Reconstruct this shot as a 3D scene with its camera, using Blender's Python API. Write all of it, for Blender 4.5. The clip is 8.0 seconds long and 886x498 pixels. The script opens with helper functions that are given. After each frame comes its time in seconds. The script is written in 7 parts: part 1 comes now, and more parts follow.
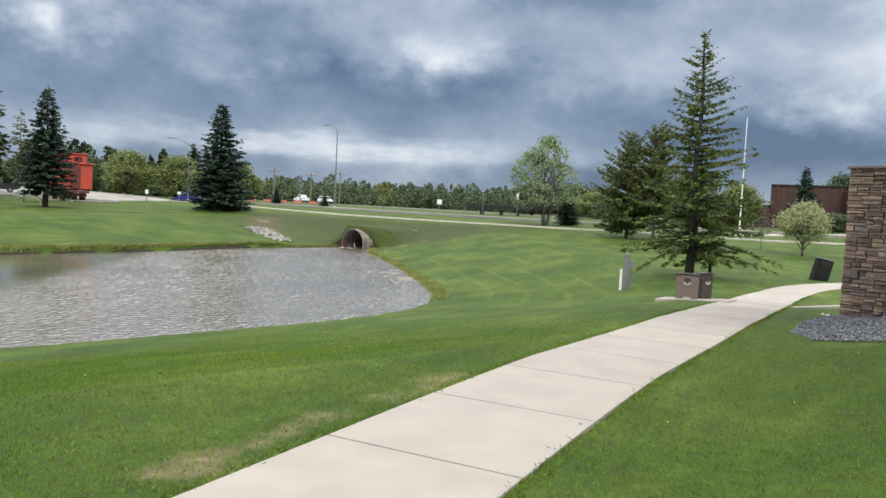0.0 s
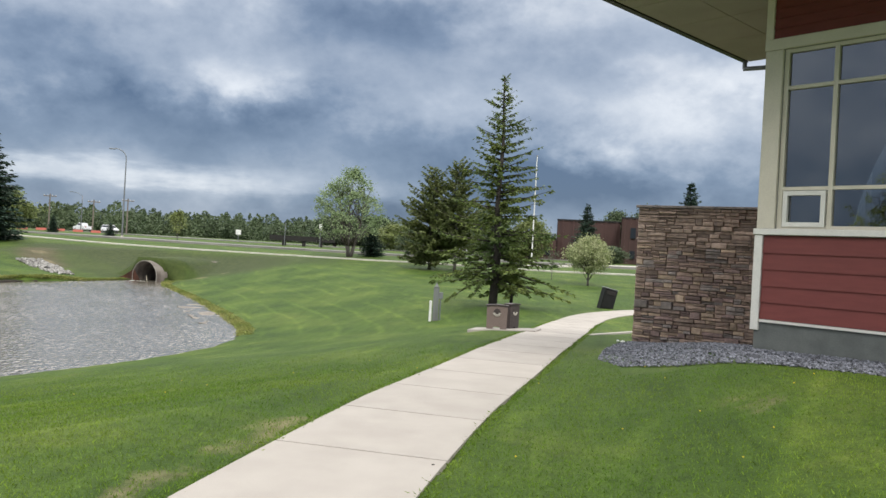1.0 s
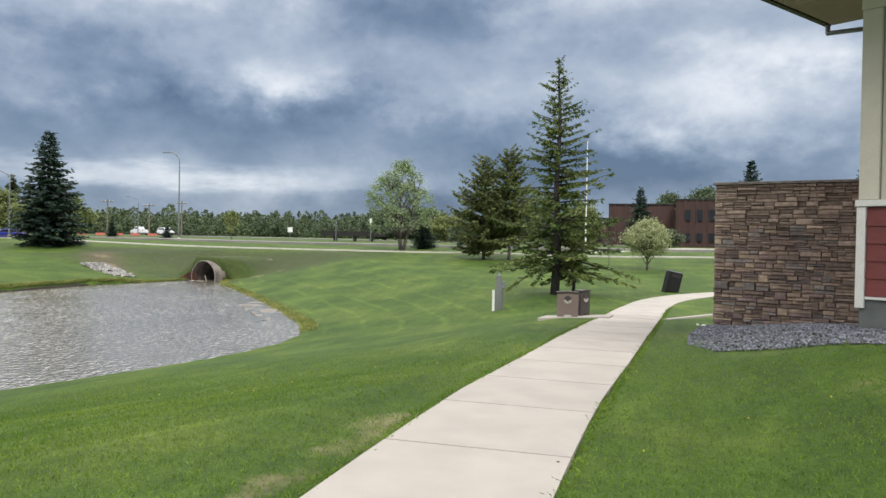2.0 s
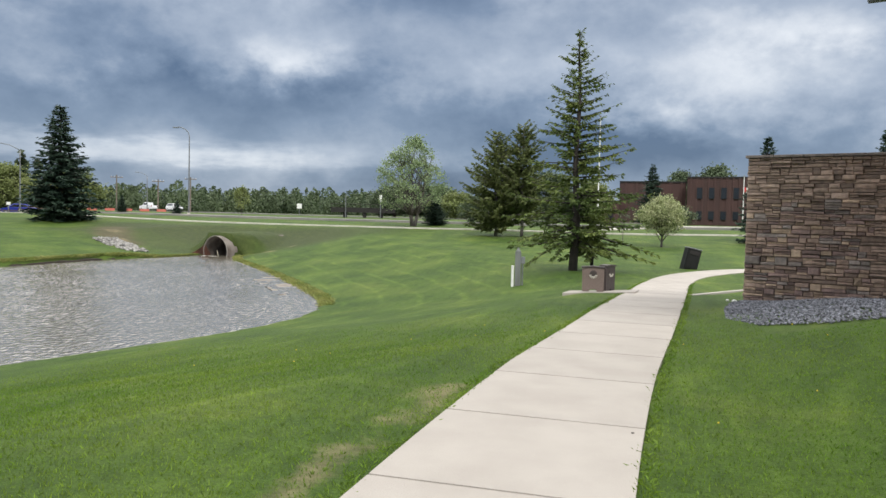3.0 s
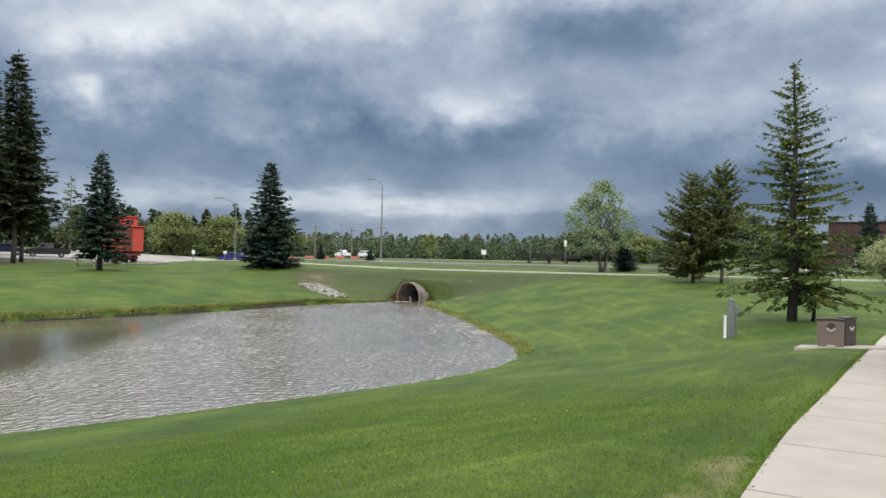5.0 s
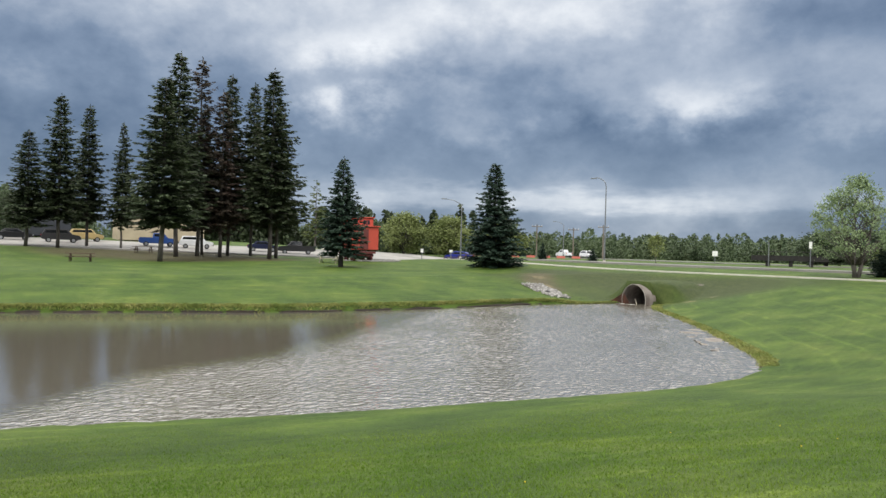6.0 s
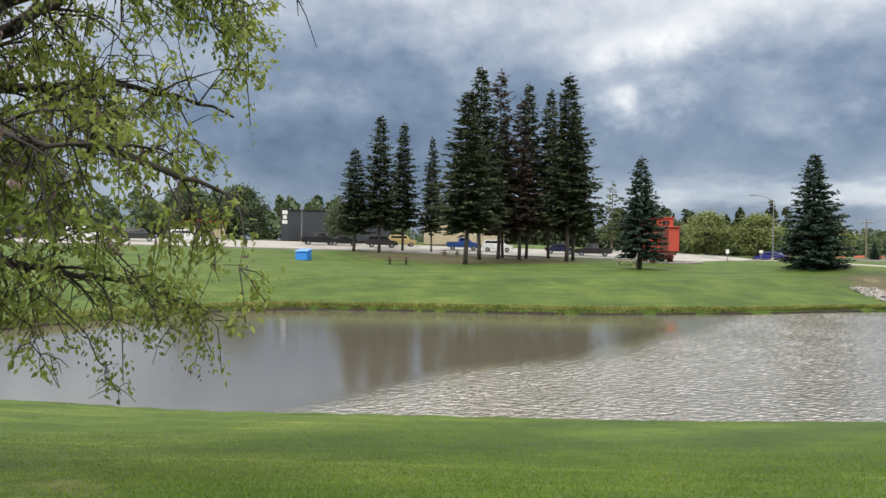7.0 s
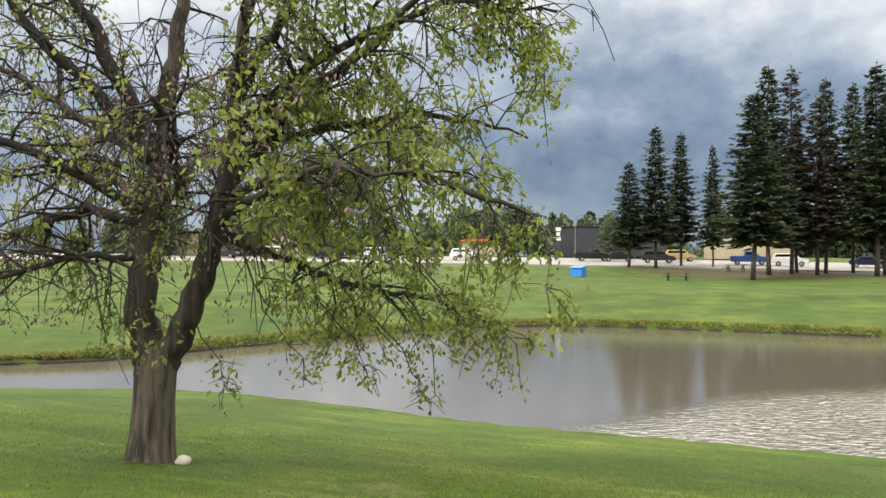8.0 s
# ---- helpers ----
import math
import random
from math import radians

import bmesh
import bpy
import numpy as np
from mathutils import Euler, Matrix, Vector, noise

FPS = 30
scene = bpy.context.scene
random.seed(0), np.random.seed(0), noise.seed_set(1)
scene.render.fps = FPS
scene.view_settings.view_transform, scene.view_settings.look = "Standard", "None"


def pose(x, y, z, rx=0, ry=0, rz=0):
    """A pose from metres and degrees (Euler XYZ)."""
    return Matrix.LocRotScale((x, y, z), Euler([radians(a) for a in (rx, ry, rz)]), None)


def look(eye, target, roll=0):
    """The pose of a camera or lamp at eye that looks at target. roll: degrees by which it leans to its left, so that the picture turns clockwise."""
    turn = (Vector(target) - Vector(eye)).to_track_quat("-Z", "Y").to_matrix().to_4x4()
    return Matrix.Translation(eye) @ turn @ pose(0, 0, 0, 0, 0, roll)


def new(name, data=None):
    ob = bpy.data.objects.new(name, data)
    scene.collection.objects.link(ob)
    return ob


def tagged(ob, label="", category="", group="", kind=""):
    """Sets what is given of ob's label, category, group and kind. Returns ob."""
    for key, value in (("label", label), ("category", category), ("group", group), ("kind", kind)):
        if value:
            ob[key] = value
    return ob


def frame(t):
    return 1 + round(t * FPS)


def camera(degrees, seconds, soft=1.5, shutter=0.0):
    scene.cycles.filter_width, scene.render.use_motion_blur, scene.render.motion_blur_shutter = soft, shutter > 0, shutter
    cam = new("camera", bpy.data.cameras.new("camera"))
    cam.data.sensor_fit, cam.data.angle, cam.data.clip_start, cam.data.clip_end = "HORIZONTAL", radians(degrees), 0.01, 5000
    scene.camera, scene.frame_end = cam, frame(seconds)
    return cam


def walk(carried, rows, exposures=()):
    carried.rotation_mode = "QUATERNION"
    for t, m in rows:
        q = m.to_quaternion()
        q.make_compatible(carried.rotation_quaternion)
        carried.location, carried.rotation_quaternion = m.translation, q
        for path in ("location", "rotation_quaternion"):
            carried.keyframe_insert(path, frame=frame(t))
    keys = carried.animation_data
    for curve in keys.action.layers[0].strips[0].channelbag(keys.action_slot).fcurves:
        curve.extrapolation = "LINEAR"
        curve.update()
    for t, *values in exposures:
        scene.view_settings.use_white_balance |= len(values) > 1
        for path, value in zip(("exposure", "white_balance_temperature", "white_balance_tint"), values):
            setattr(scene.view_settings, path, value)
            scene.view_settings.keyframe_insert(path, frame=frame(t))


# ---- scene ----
cam = camera(60.8, 8.0)
PATH = [
    (0, (1.373, 1.363, 1.703), (0.576, 3.194, 1.597), 2.9),
    (0.5, (1.185, 1.4, 1.737), (0.737, 3.349, 1.719), 3.2),
    (1, (0.922, 1.416, 1.73), (0.623, 3.393, 1.734), 3.2),
    (1.5, (0.636, 1.545, 1.661), (0.244, 3.506, 1.645), 1.8),
    (1.7, (0.515, 1.63, 1.675), (0.097, 3.586, 1.661), 1.0),
    (3, (-0.172, 1.857, 1.531), (-0.608, 3.807, 1.447), 1.3),
    (3.5, (-0.388, 1.917, 1.592), (-0.77, 3.881, 1.595), 0.5),
    (4, (-0.594, 1.953, 1.614), (-1.019, 3.906, 1.683), -0.2),
    (4.5, (-0.793, 1.983, 1.588), (-1.44, 3.875, 1.639), -0.1),
    (4.7, (-0.887, 1.975, 1.58), (-1.633, 3.83, 1.618), 0.3),
    (5.8, (-1.255, 1.905, 1.663), (-2.508, 3.464, 1.679), 1.8),
    (6, (-1.321, 1.905, 1.667), (-2.679, 3.373, 1.679), 1.6),
    (6.5, (-1.457, 1.927, 1.668), (-3.077, 3.101, 1.666), 1.1),
    (7, (-1.588, 1.888, 1.673), (-3.399, 2.736, 1.673), 1.0),
    (7.5, (-1.648, 1.829, 1.697), (-3.586, 2.323, 1.713), 0.7),
    (8, (-1.787, 1.645, 1.687), (-3.78, 1.808, 1.722), 0.3),
]
walk(cam, [(t, look(eye, target, roll)) for t, eye, target, roll in PATH], exposures=((0, 0.0, 6500, 10), (3.0, -0.02, 6500, 10), (4.5, -0.13, 6500, 10), (6.0, -0.03, 6560, 10), (6.5, 0.02, 6640, 10), (7.2, 0.13, 6850, 10), (8, 0.37, 7150, 10)))

# ---- light and sky ----
world = bpy.data.worlds.new("stormy_sky")
scene.world = world
world.use_nodes = True
SUN_AZ, SUN_EL = 155.0, 50.0          # degrees clockwise from +y, and above the horizon


# heading, height, half width, half height (degrees) and brightness of the large cloud banks
CLOUD_BANKS = [(-13, 16.0, 9, 3.0, -0.30), (-25.5, 11.2, 3.6, 1.4, 0.30), (5, 10, 10, 3, 0.30), (11, 13.5, 7, 1.3, 0.26), (-29, 8.0, 20, 2.0, -0.30), (-35, 4.2, 17, 0.8, 0.34), (-15, 2.4, 10, 1.5, -0.24),
               (-51, 11, 2.6, 1.3, 0.45), (-37, 18.5, 8, 2.4, 0.16), (-51, 15.5, 5, 2.0, 0.34), (-72, 9, 13, 8, -0.24), (0, 5.0, 11, 1.8, -0.32), (-43, 12, 6, 2.2, -0.18)]


def sky_nodes():
    nt = world.node_tree
    nt.nodes.clear()
    N, L = nt.nodes.new, nt.links.new

    def val(op, a, b=None, c=None, clamp=False):
        n = N("ShaderNodeMath")
        n.operation, n.use_clamp = op, clamp
        for i, v in enumerate((a, b, c)):
            if v is None:
                continue
            if isinstance(v, (int, float)):
                n.inputs[i].default_value = v
            else:
                L(v, n.inputs[i])
        return n.outputs[0]

    def noise_at(vec, scale, detail, rough=0.55, distort=0.0):
        n = N("ShaderNodeTexNoise")
        n.inputs["Scale"].default_value, n.inputs["Detail"].default_value = scale, detail
        n.inputs["Roughness"].default_value, n.inputs["Distortion"].default_value = rough, distort
        L(vec, n.inputs["Vector"])
        return n.outputs["Fac"]

    def ramp(fac, stops, mode="EASE"):
        n = N("ShaderNodeValToRGB")
        n.color_ramp.interpolation = mode
        el = n.color_ramp.elements
        while len(el) < len(stops):
            el.new(0.5)
        for e, (p, c) in zip(el, stops):
            e.position, e.color = p, (*c, 1)
        L(fac, n.inputs[0])
        return n.outputs[0]

    tc = N("ShaderNodeTexCoord").outputs["Generated"]
    sep = N("ShaderNodeSeparateXYZ")
    L(tc, sep.inputs[0])
    x, y, z = sep.outputs
    up = val("MAXIMUM", z, 0.0)
    az = val("MULTIPLY", val("ARCTAN2", x, y), 57.296)          # degrees clockwise from +y
    el = val("MULTIPLY", val("ARCSINE", up), 57.296)

    def squashed(k):
        com = N("ShaderNodeCombineXYZ")
        L(x, com.inputs[0])
        L(y, com.inputs[1])
        L(val("MULTIPLY", up, k), com.inputs[2])
        return com.outputs[0]

    flat, rows = squashed(1.5), squashed(5.0)
    # ragged edges: the clouds' outlines are pushed about by noise
    az_w = val("ADD", az, val("MULTIPLY", val("SUBTRACT", noise_at(flat, 5.0, 9, 0.6), 0.5), 20.0))
    shift = N("ShaderNodeVectorMath")
    shift.operation = "ADD"
    L(flat, shift.inputs[0])
    shift.inputs[1].default_value = (3.1, 1.7, 0.6)
    puffs = noise_at(shift.outputs[0], 6.0, 10, 0.58)
    el_w = val("ADD", el, val("MULTIPLY", val("SUBTRACT", puffs, 0.5), 9.0))
    low_w = val("ADD", el, val("MULTIPLY", val("SUBTRACT", noise_at(rows, 8.0, 8, 0.6), 0.5), 3.0))
    shade = ramp(val("DIVIDE", el, 90.0), [(0.0, (0.25, 0.25, 0.25)), (0.06, (0.30, 0.30, 0.30)), (0.11, (0.38, 0.38, 0.38)), (0.17, (0.46, 0.46, 0.46)), (0.215, (0.60, 0.60, 0.60)), (0.27, (1.03, 1.03, 1.03)), (0.5, (1.03, 1.03, 1.03)), (0.72, (0.88, 0.88, 0.88)), (1.0, (0.85, 0.85, 0.85))])
    bright = shade
    for bank in CLOUD_BANKS:
        a0, e0, wide, tall, gain = bank
        da = val("DIVIDE", val("SUBTRACT", az_w, a0), wide)
        de = val("DIVIDE", val("SUBTRACT", low_w if e0 < 5 else el_w, e0), tall)
        r2 = val("ADD", val("MULTIPLY", da, da), val("MULTIPLY", de, de))
        bright = val("ADD", bright, val("MULTIPLY", val("POWER", 2.718, val("MULTIPLY", r2, -1.0)), gain))
    # billows, lit from above and grey beneath
    above = N("ShaderNodeVectorMath")
    above.operation = "ADD"
    L(shift.outputs[0], above.inputs[0])
    above.inputs[1].default_value = (-0.02, 0.02, 0.08)
    relief = val("SUBTRACT", puffs, noise_at(above.outputs[0], 6.0, 10, 0.58))
    bright = val("ADD", bright, val("MULTIPLY", relief, 0.78))
    bright = val("ADD", bright, val("MULTIPLY", val("SUBTRACT", noise_at(flat, 2.6, 7, 0.55), 0.5), 0.42), clamp=True)
    cloud = ramp(bright, [(0.0, (0.070, 0.110, 0.185)), (0.25, (0.155, 0.207, 0.295)), (0.5, (0.32, 0.37, 0.45)), (0.78, (0.60, 0.63, 0.67)), (0.9, (0.80, 0.82, 0.84)), (1.0, (1.95, 1.93, 1.90))], "LINEAR")
    sky = N("ShaderNodeTexSky")
    sky.sky_type, sky.sun_disc = "NISHITA", False
    sky.sun_elevation, sky.sun_rotation = radians(SUN_EL), radians(SUN_AZ)
    dim = N("ShaderNodeVectorMath")
    dim.operation = "SCALE"
    L(sky.outputs[0], dim.inputs[0])
    dim.inputs["Scale"].default_value = 0.08
    mix = N("ShaderNodeMixRGB")
    mix.inputs[0].default_value = 0.9
    L(dim.outputs[0], mix.inputs[1])
    L(cloud, mix.inputs[2])
    bg = N("ShaderNodeBackground")
    bg.inputs["Strength"].default_value = 1.45
    L(mix.outputs[0], bg.inputs[0])
    L(bg.outputs[0], N("ShaderNodeOutputWorld").inputs[0])


sky_nodes()
sun = new("sun", bpy.data.lights.new("sun", "SUN"))
sun.data.energy, sun.data.angle, sun.data.color = 2.0, radians(16), (1.0, 0.965, 0.91)
_a, _e = radians(SUN_AZ), radians(SUN_EL)
sun.matrix_world = look((0, 0, 60), (-60 * math.sin(_a) * math.cos(_e), -60 * math.cos(_a) * math.cos(_e), 60 - 60 * math.sin(_e)))


# ---- materials ----
def material(name, base, base2=None, scale=4.0, rough=0.7, metal=0.0, bump=0.0, bump_scale=40.0, spread=0.0, island=0.0, spec=0.5, detail=6, stretch=(1, 1, 1), extra=None, contrast=(0.35, 0.65)):
    """Two-colour noise, fine grain, relief, and a spread of brightness per object or per loose piece."""
    m = bpy.data.materials.new(name)
    m.use_nodes = True
    nt = m.node_tree
    N, L = nt.nodes.new, nt.links.new
    b = nt.nodes["Principled BSDF"]
    b.inputs["Roughness"].default_value, b.inputs["Metallic"].default_value = rough, metal
    b.inputs["Specular IOR Level"].default_value = spec
    tc = N("ShaderNodeTexCoord")
    mp = N("ShaderNodeMapping")
    mp.inputs["Scale"].default_value = stretch
    L(tc.outputs["Object"], mp.inputs[0])
    n1 = N("ShaderNodeTexNoise")
    n1.inputs["Scale"].default_value, n1.inputs["Detail"].default_value = scale, detail
    L(mp.outputs[0], n1.inputs["Vector"])
    r = N("ShaderNodeValToRGB")
    r.color_ramp.elements[0].position, r.color_ramp.elements[1].position = contrast
    r.color_ramp.elements[0].color = (*base, 1)
    r.color_ramp.elements[1].color = (*(base2 or [c * 0.8 for c in base]), 1)
    L(n1.outputs["Fac"], r.inputs[0])
    colour = r.outputs[0]
    n2 = N("ShaderNodeTexNoise")
    n2.inputs["Scale"].default_value, n2.inputs["Detail"].default_value = bump_scale, 5
    L(mp.outputs[0], n2.inputs["Vector"])
    hsv = N("ShaderNodeHueSaturation")
    L(colour, hsv.inputs["Color"])
    mr = N("ShaderNodeMapRange")
    mr.inputs["To Min"].default_value, mr.inputs["To Max"].default_value = 0.86, 1.14
    L(n2.outputs["Fac"], mr.inputs["Value"])
    value = mr.outputs[0]
    if spread or island:
        rnd = N("ShaderNodeNewGeometry").outputs["Random Per Island"] if island else N("ShaderNodeObjectInfo").outputs["Random"]
        m2 = N("ShaderNodeMapRange")
        s = island or spread
        m2.inputs["To Min"].default_value, m2.inputs["To Max"].default_value = 1 - s, 1 + s
        L(rnd, m2.inputs["Value"])
        mul = N("ShaderNodeMath")
        mul.operation = "MULTIPLY"
        L(value, mul.inputs[0])
        L(m2.outputs[0], mul.inputs[1])
        value = mul.outputs[0]
    L(value, hsv.inputs["Value"])
    L(hsv.outputs[0], b.inputs["Base Color"])
    if bump:
        bp = N("ShaderNodeBump")
        bp.inputs["Strength"].default_value, bp.inputs["Distance"].default_value = 1.0, bump
        L(n2.outputs["Fac"], bp.inputs["Height"])
        L(bp.outputs[0], b.inputs["Normal"])
    if extra:
        extra(nt, b, tc)
    return m


def leaf_material(name, c1, c2, scale=0.5, through_light=0.25, island=0.35):
    """Leaves: colour by noise and by leaf, a little light through them."""
    m = material(name, c1, c2, scale=scale, rough=0.6, island=island, bump_scale=8, spec=0.3)
    nt = m.node_tree
    b = nt.nodes["Principled BSDF"]
    tr = nt.nodes.new("ShaderNodeBsdfTranslucent")
    nt.links.new(b.inputs["Base Color"].links[0].from_socket, tr.inputs[0])
    mx = nt.nodes.new("ShaderNodeMixShader")
    mx.inputs[0].default_value = through_light
    nt.links.new(b.outputs[0], mx.inputs[1])
    nt.links.new(tr.outputs[0], mx.inputs[2])
    nt.links.new(mx.outputs[0], nt.nodes["Material Output"].inputs[0])
    return m


def lawn_material():
    m = bpy.data.materials.new("lawn")
    m.use_nodes = True
    nt = m.node_tree
    N, L = nt.nodes.new, nt.links.new
    b = nt.nodes["Principled BSDF"]
    b.inputs["Roughness"].default_value, b.inputs["Specular IOR Level"].default_value = 0.8, 0.25
    tc = N("ShaderNodeTexCoord").outputs["Object"]

    def noise_fac(scale, detail=5, stretch=None, rot=0.0, rough=0.55):
        v = tc
        if stretch:
            mp = N("ShaderNodeMapping")
            mp.inputs["Scale"].default_value, mp.inputs["Rotation"].default_value = stretch, (0, 0, rot)
            L(tc, mp.inputs[0])
            v = mp.outputs[0]
        n = N("ShaderNodeTexNoise")
        n.inputs["Scale"].default_value, n.inputs["Detail"].default_value, n.inputs["Roughness"].default_value = scale, detail, rough
        L(v, n.inputs["Vector"])
        return n.outputs["Fac"]

    def ramp(fac, stops):
        r = N("ShaderNodeValToRGB")
        el = r.color_ramp.elements
        while len(el) < len(stops):
            el.new(0.5)
        for e, (p, c) in zip(el, stops):
            e.position, e.color = p, (*c, 1)
        L(fac, r.inputs[0])
        return r.outputs[0]

    def mixed(fac, a, c, mode="MIX"):
        mx = N("ShaderNodeMixRGB")
        mx.blend_type = mode
        for i, v in enumerate((fac, a, c)):
            if isinstance(v, (int, float)):
                mx.inputs[i].default_value = v
            elif isinstance(v, tuple):
                mx.inputs[i].default_value = (*v, 1)
            else:
                L(v, mx.inputs[i])
        return mx.outputs[0]

    def calc(op, a, c=None):
        n = N("ShaderNodeMath")
        n.operation = op
        for i, v in enumerate((a, c)):
            if isinstance(v, (int, float)):
                n.inputs[i].default_value = v
            elif v is not None:
                L(v, n.inputs[i])
        return n.outputs[0]

    patches = ramp(noise_fac(0.33, 7, rough=0.62), [(0.32, (0.033, 0.069, 0.006)), (0.5, (0.055, 0.100, 0.010)), (0.68, (0.098, 0.140, 0.021))])
    blades = ramp(noise_fac(38, 5, (1, 1, 0.2), rough=0.7), [(0.30, (0.50, 0.52, 0.50)), (0.70, (1.42, 1.40, 1.36))])
    tufts = ramp(noise_fac(6.5, 8, rough=0.7), [(0.3, (0.66, 0.70, 0.64)), (0.7, (1.28, 1.24, 1.26))])
    # mower lanes, straight ones and others that follow the pond's edge
    lanes = ramp(noise_fac(1.0, 3, (0.75, 0.055, 1), radians(28)), [(0.38, (0.86, 0.89, 0.86)), (0.54, (1.0, 1.0, 1.0)), (0.68, (1.16, 1.13, 1.12))])
    off = N("ShaderNodeAttribute")
    off.attribute_name = "shore"
    ring = calc("SINE", calc("ADD", calc("MULTIPLY", off.outputs["Fac"], 4.4), calc("MULTIPLY", noise_fac(0.12, 3), 7.0)))
    ring = calc("MULTIPLY", calc("POWER", calc("MAXIMUM", ring, 0.0), 9.0), calc("MAXIMUM", calc("SUBTRACT", noise_fac(0.30, 5), 0.40), 0.0))
    rings = ramp(ring, [(0.0, (1.0, 1.0, 1.0)), (0.16, (1.48, 1.36, 1.48))])
    strokes = ramp(noise_fac(1.0, 5, (5.0, 0.5, 1), radians(40), 0.65), [(0.34, (0.84, 0.86, 0.84)), (0.66, (1.18, 1.15, 1.18))])
    straw = ramp(noise_fac(0.9, 6, rough=0.65), [(0.56, (1.0, 1.0, 1.0)), (0.80, (1.45, 1.18, 1.4))])
    c = patches
    for layer in (blades, tufts, lanes, rings, strokes, straw):
        c = mixed(1.0, c, layer, "MULTIPLY")
    at = N("ShaderNodeAttribute")
    at.attribute_name = "soil"
    dirt = ramp(noise_fac(6, 8), [(0.3, (0.17, 0.135, 0.075)), (0.7, (0.30, 0.25, 0.145))])
    k = N("ShaderNodeMath")
    k.operation, k.use_clamp = "MULTIPLY_ADD", True
    L(noise_fac(2.6, 8, rough=0.7), k.inputs[0])
    k.inputs[1].default_value = 2.2
    sub = N("ShaderNodeMath")
    sub.operation = "MULTIPLY_ADD"
    L(at.outputs["Fac"], sub.inputs[0])
    sub.inputs[1].default_value, sub.inputs[2].default_value = 2.4, -2.2
    L(sub.outputs[0], k.inputs[2])
    wild = N("ShaderNodeAttribute")
    wild.attribute_name = "rough_grass"
    tall = ramp(noise_fac(3.0, 8, rough=0.7), [(0.3, (0.018, 0.030, 0.007)), (0.7, (0.060, 0.074, 0.020))])
    c = mixed(wild.outputs["Fac"], c, tall)
    litter = N("ShaderNodeAttribute")
    litter.attribute_name = "duff"
    needles = ramp(noise_fac(1.2, 8, rough=0.7), [(0.3, (0.060, 0.048, 0.026)), (0.7, (0.115, 0.095, 0.050))])
    c = mixed(calc("MULTIPLY", litter.outputs["Fac"], 0.85), c, needles)
    c = mixed(k.outputs[0], c, dirt)
    L(c, b.inputs["Base Color"])
    bp = N("ShaderNodeBump")
    bp.inputs["Strength"].default_value, bp.inputs["Distance"].default_value = 0.8, 0.03
    L(noise_fac(45, 5), bp.inputs["Height"])
    L(bp.outputs[0], b.inputs["Normal"])
    return m


def water_material():
    m = bpy.data.materials.new("pond_water")
    m.use_nodes = True
    nt = m.node_tree
    N, L = nt.nodes.new, nt.links.new
    b = nt.nodes["Principled BSDF"]
    b.inputs["Base Color"].default_value = (0.116, 0.104, 0.080, 1)
    b.inputs["IOR"].default_value = 3.0
    tc = N("ShaderNodeTexCoord").outputs["Object"]
    a = N("ShaderNodeTexNoise")                 # the finest ripples, where the wind touches the water
    a.inputs["Scale"].default_value, a.inputs["Detail"].default_value = 7.0, 3
    crest = N("ShaderNodeMapping")
    crest.inputs["Rotation"].default_value, crest.inputs["Scale"].default_value = (0, 0, radians(-118)), (1.0, 0.38, 1.0)
    L(tc, crest.inputs[0])
    L(crest.outputs[0], a.inputs["Vector"])
    wind_at = N("ShaderNodeAttribute")
    wind_at.attribute_name = "wind"
    chop = N("ShaderNodeMath")                  # ripples too small to see one by one
    chop.operation = "MULTIPLY_ADD"
    L(wind_at.outputs["Fac"], chop.inputs[0])
    chop.inputs[1].default_value, chop.inputs[2].default_value = 0.07, 0.05
    L(chop.outputs[0], b.inputs["Roughness"])
    k = N("ShaderNodeMath")
    k.operation = "MULTIPLY"
    L(wind_at.outputs["Fac"], k.inputs[0])
    L(a.outputs["Fac"], k.inputs[1])
    bp = N("ShaderNodeBump")
    bp.inputs["Strength"].default_value, bp.inputs["Distance"].default_value = 1.0, 0.065
    L(k.outputs[0], bp.inputs["Height"])
    L(bp.outputs[0], b.inputs["Normal"])
    return m


LAWN = lawn_material()
POND = water_material()
CONCRETE = material("concrete", (0.41, 0.375, 0.335), (0.365, 0.332, 0.295), scale=1.6, rough=0.88, bump=0.004, bump_scale=130, spread=0.07)
PALE_CONCRETE = material("pale_concrete", (0.52, 0.49, 0.43), (0.40, 0.38, 0.33), scale=2.0, rough=0.9, bump=0.004, bump_scale=90)
WORN_ASPHALT = material("worn_asphalt", (0.24, 0.23, 0.21), (0.17, 0.165, 0.155), scale=0.3, rough=0.92, bump=0.006, bump_scale=40)
PALE_LOT = material("pale_lot", (0.33, 0.315, 0.29), (0.25, 0.24, 0.22), scale=0.3, rough=0.92, bump=0.006, bump_scale=40)
# dark bed for joints; in the stone wall its colour holds the gaps' shade
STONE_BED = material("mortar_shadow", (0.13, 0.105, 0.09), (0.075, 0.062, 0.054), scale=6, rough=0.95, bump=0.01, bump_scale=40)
LEDGE = [material("ledgestone_" + n, a, b, scale=9, rough=0.88, bump=0.012, bump_scale=32, spread=0.34)
         for n, a, b in (("brown", (0.36, 0.265, 0.21), (0.22, 0.163, 0.132)), ("tan", (0.50, 0.38, 0.275), (0.33, 0.25, 0.185)), ("grey", (0.33, 0.285, 0.255), (0.205, 0.178, 0.165)),
                         ("plum", (0.285, 0.20, 0.178), (0.18, 0.132, 0.118)))]
GRAVEL = material("grey_gravel", (0.175, 0.182, 0.21), (0.105, 0.11, 0.128), scale=3, rough=0.85, bump=0.006, bump_scale=60, island=0.72)
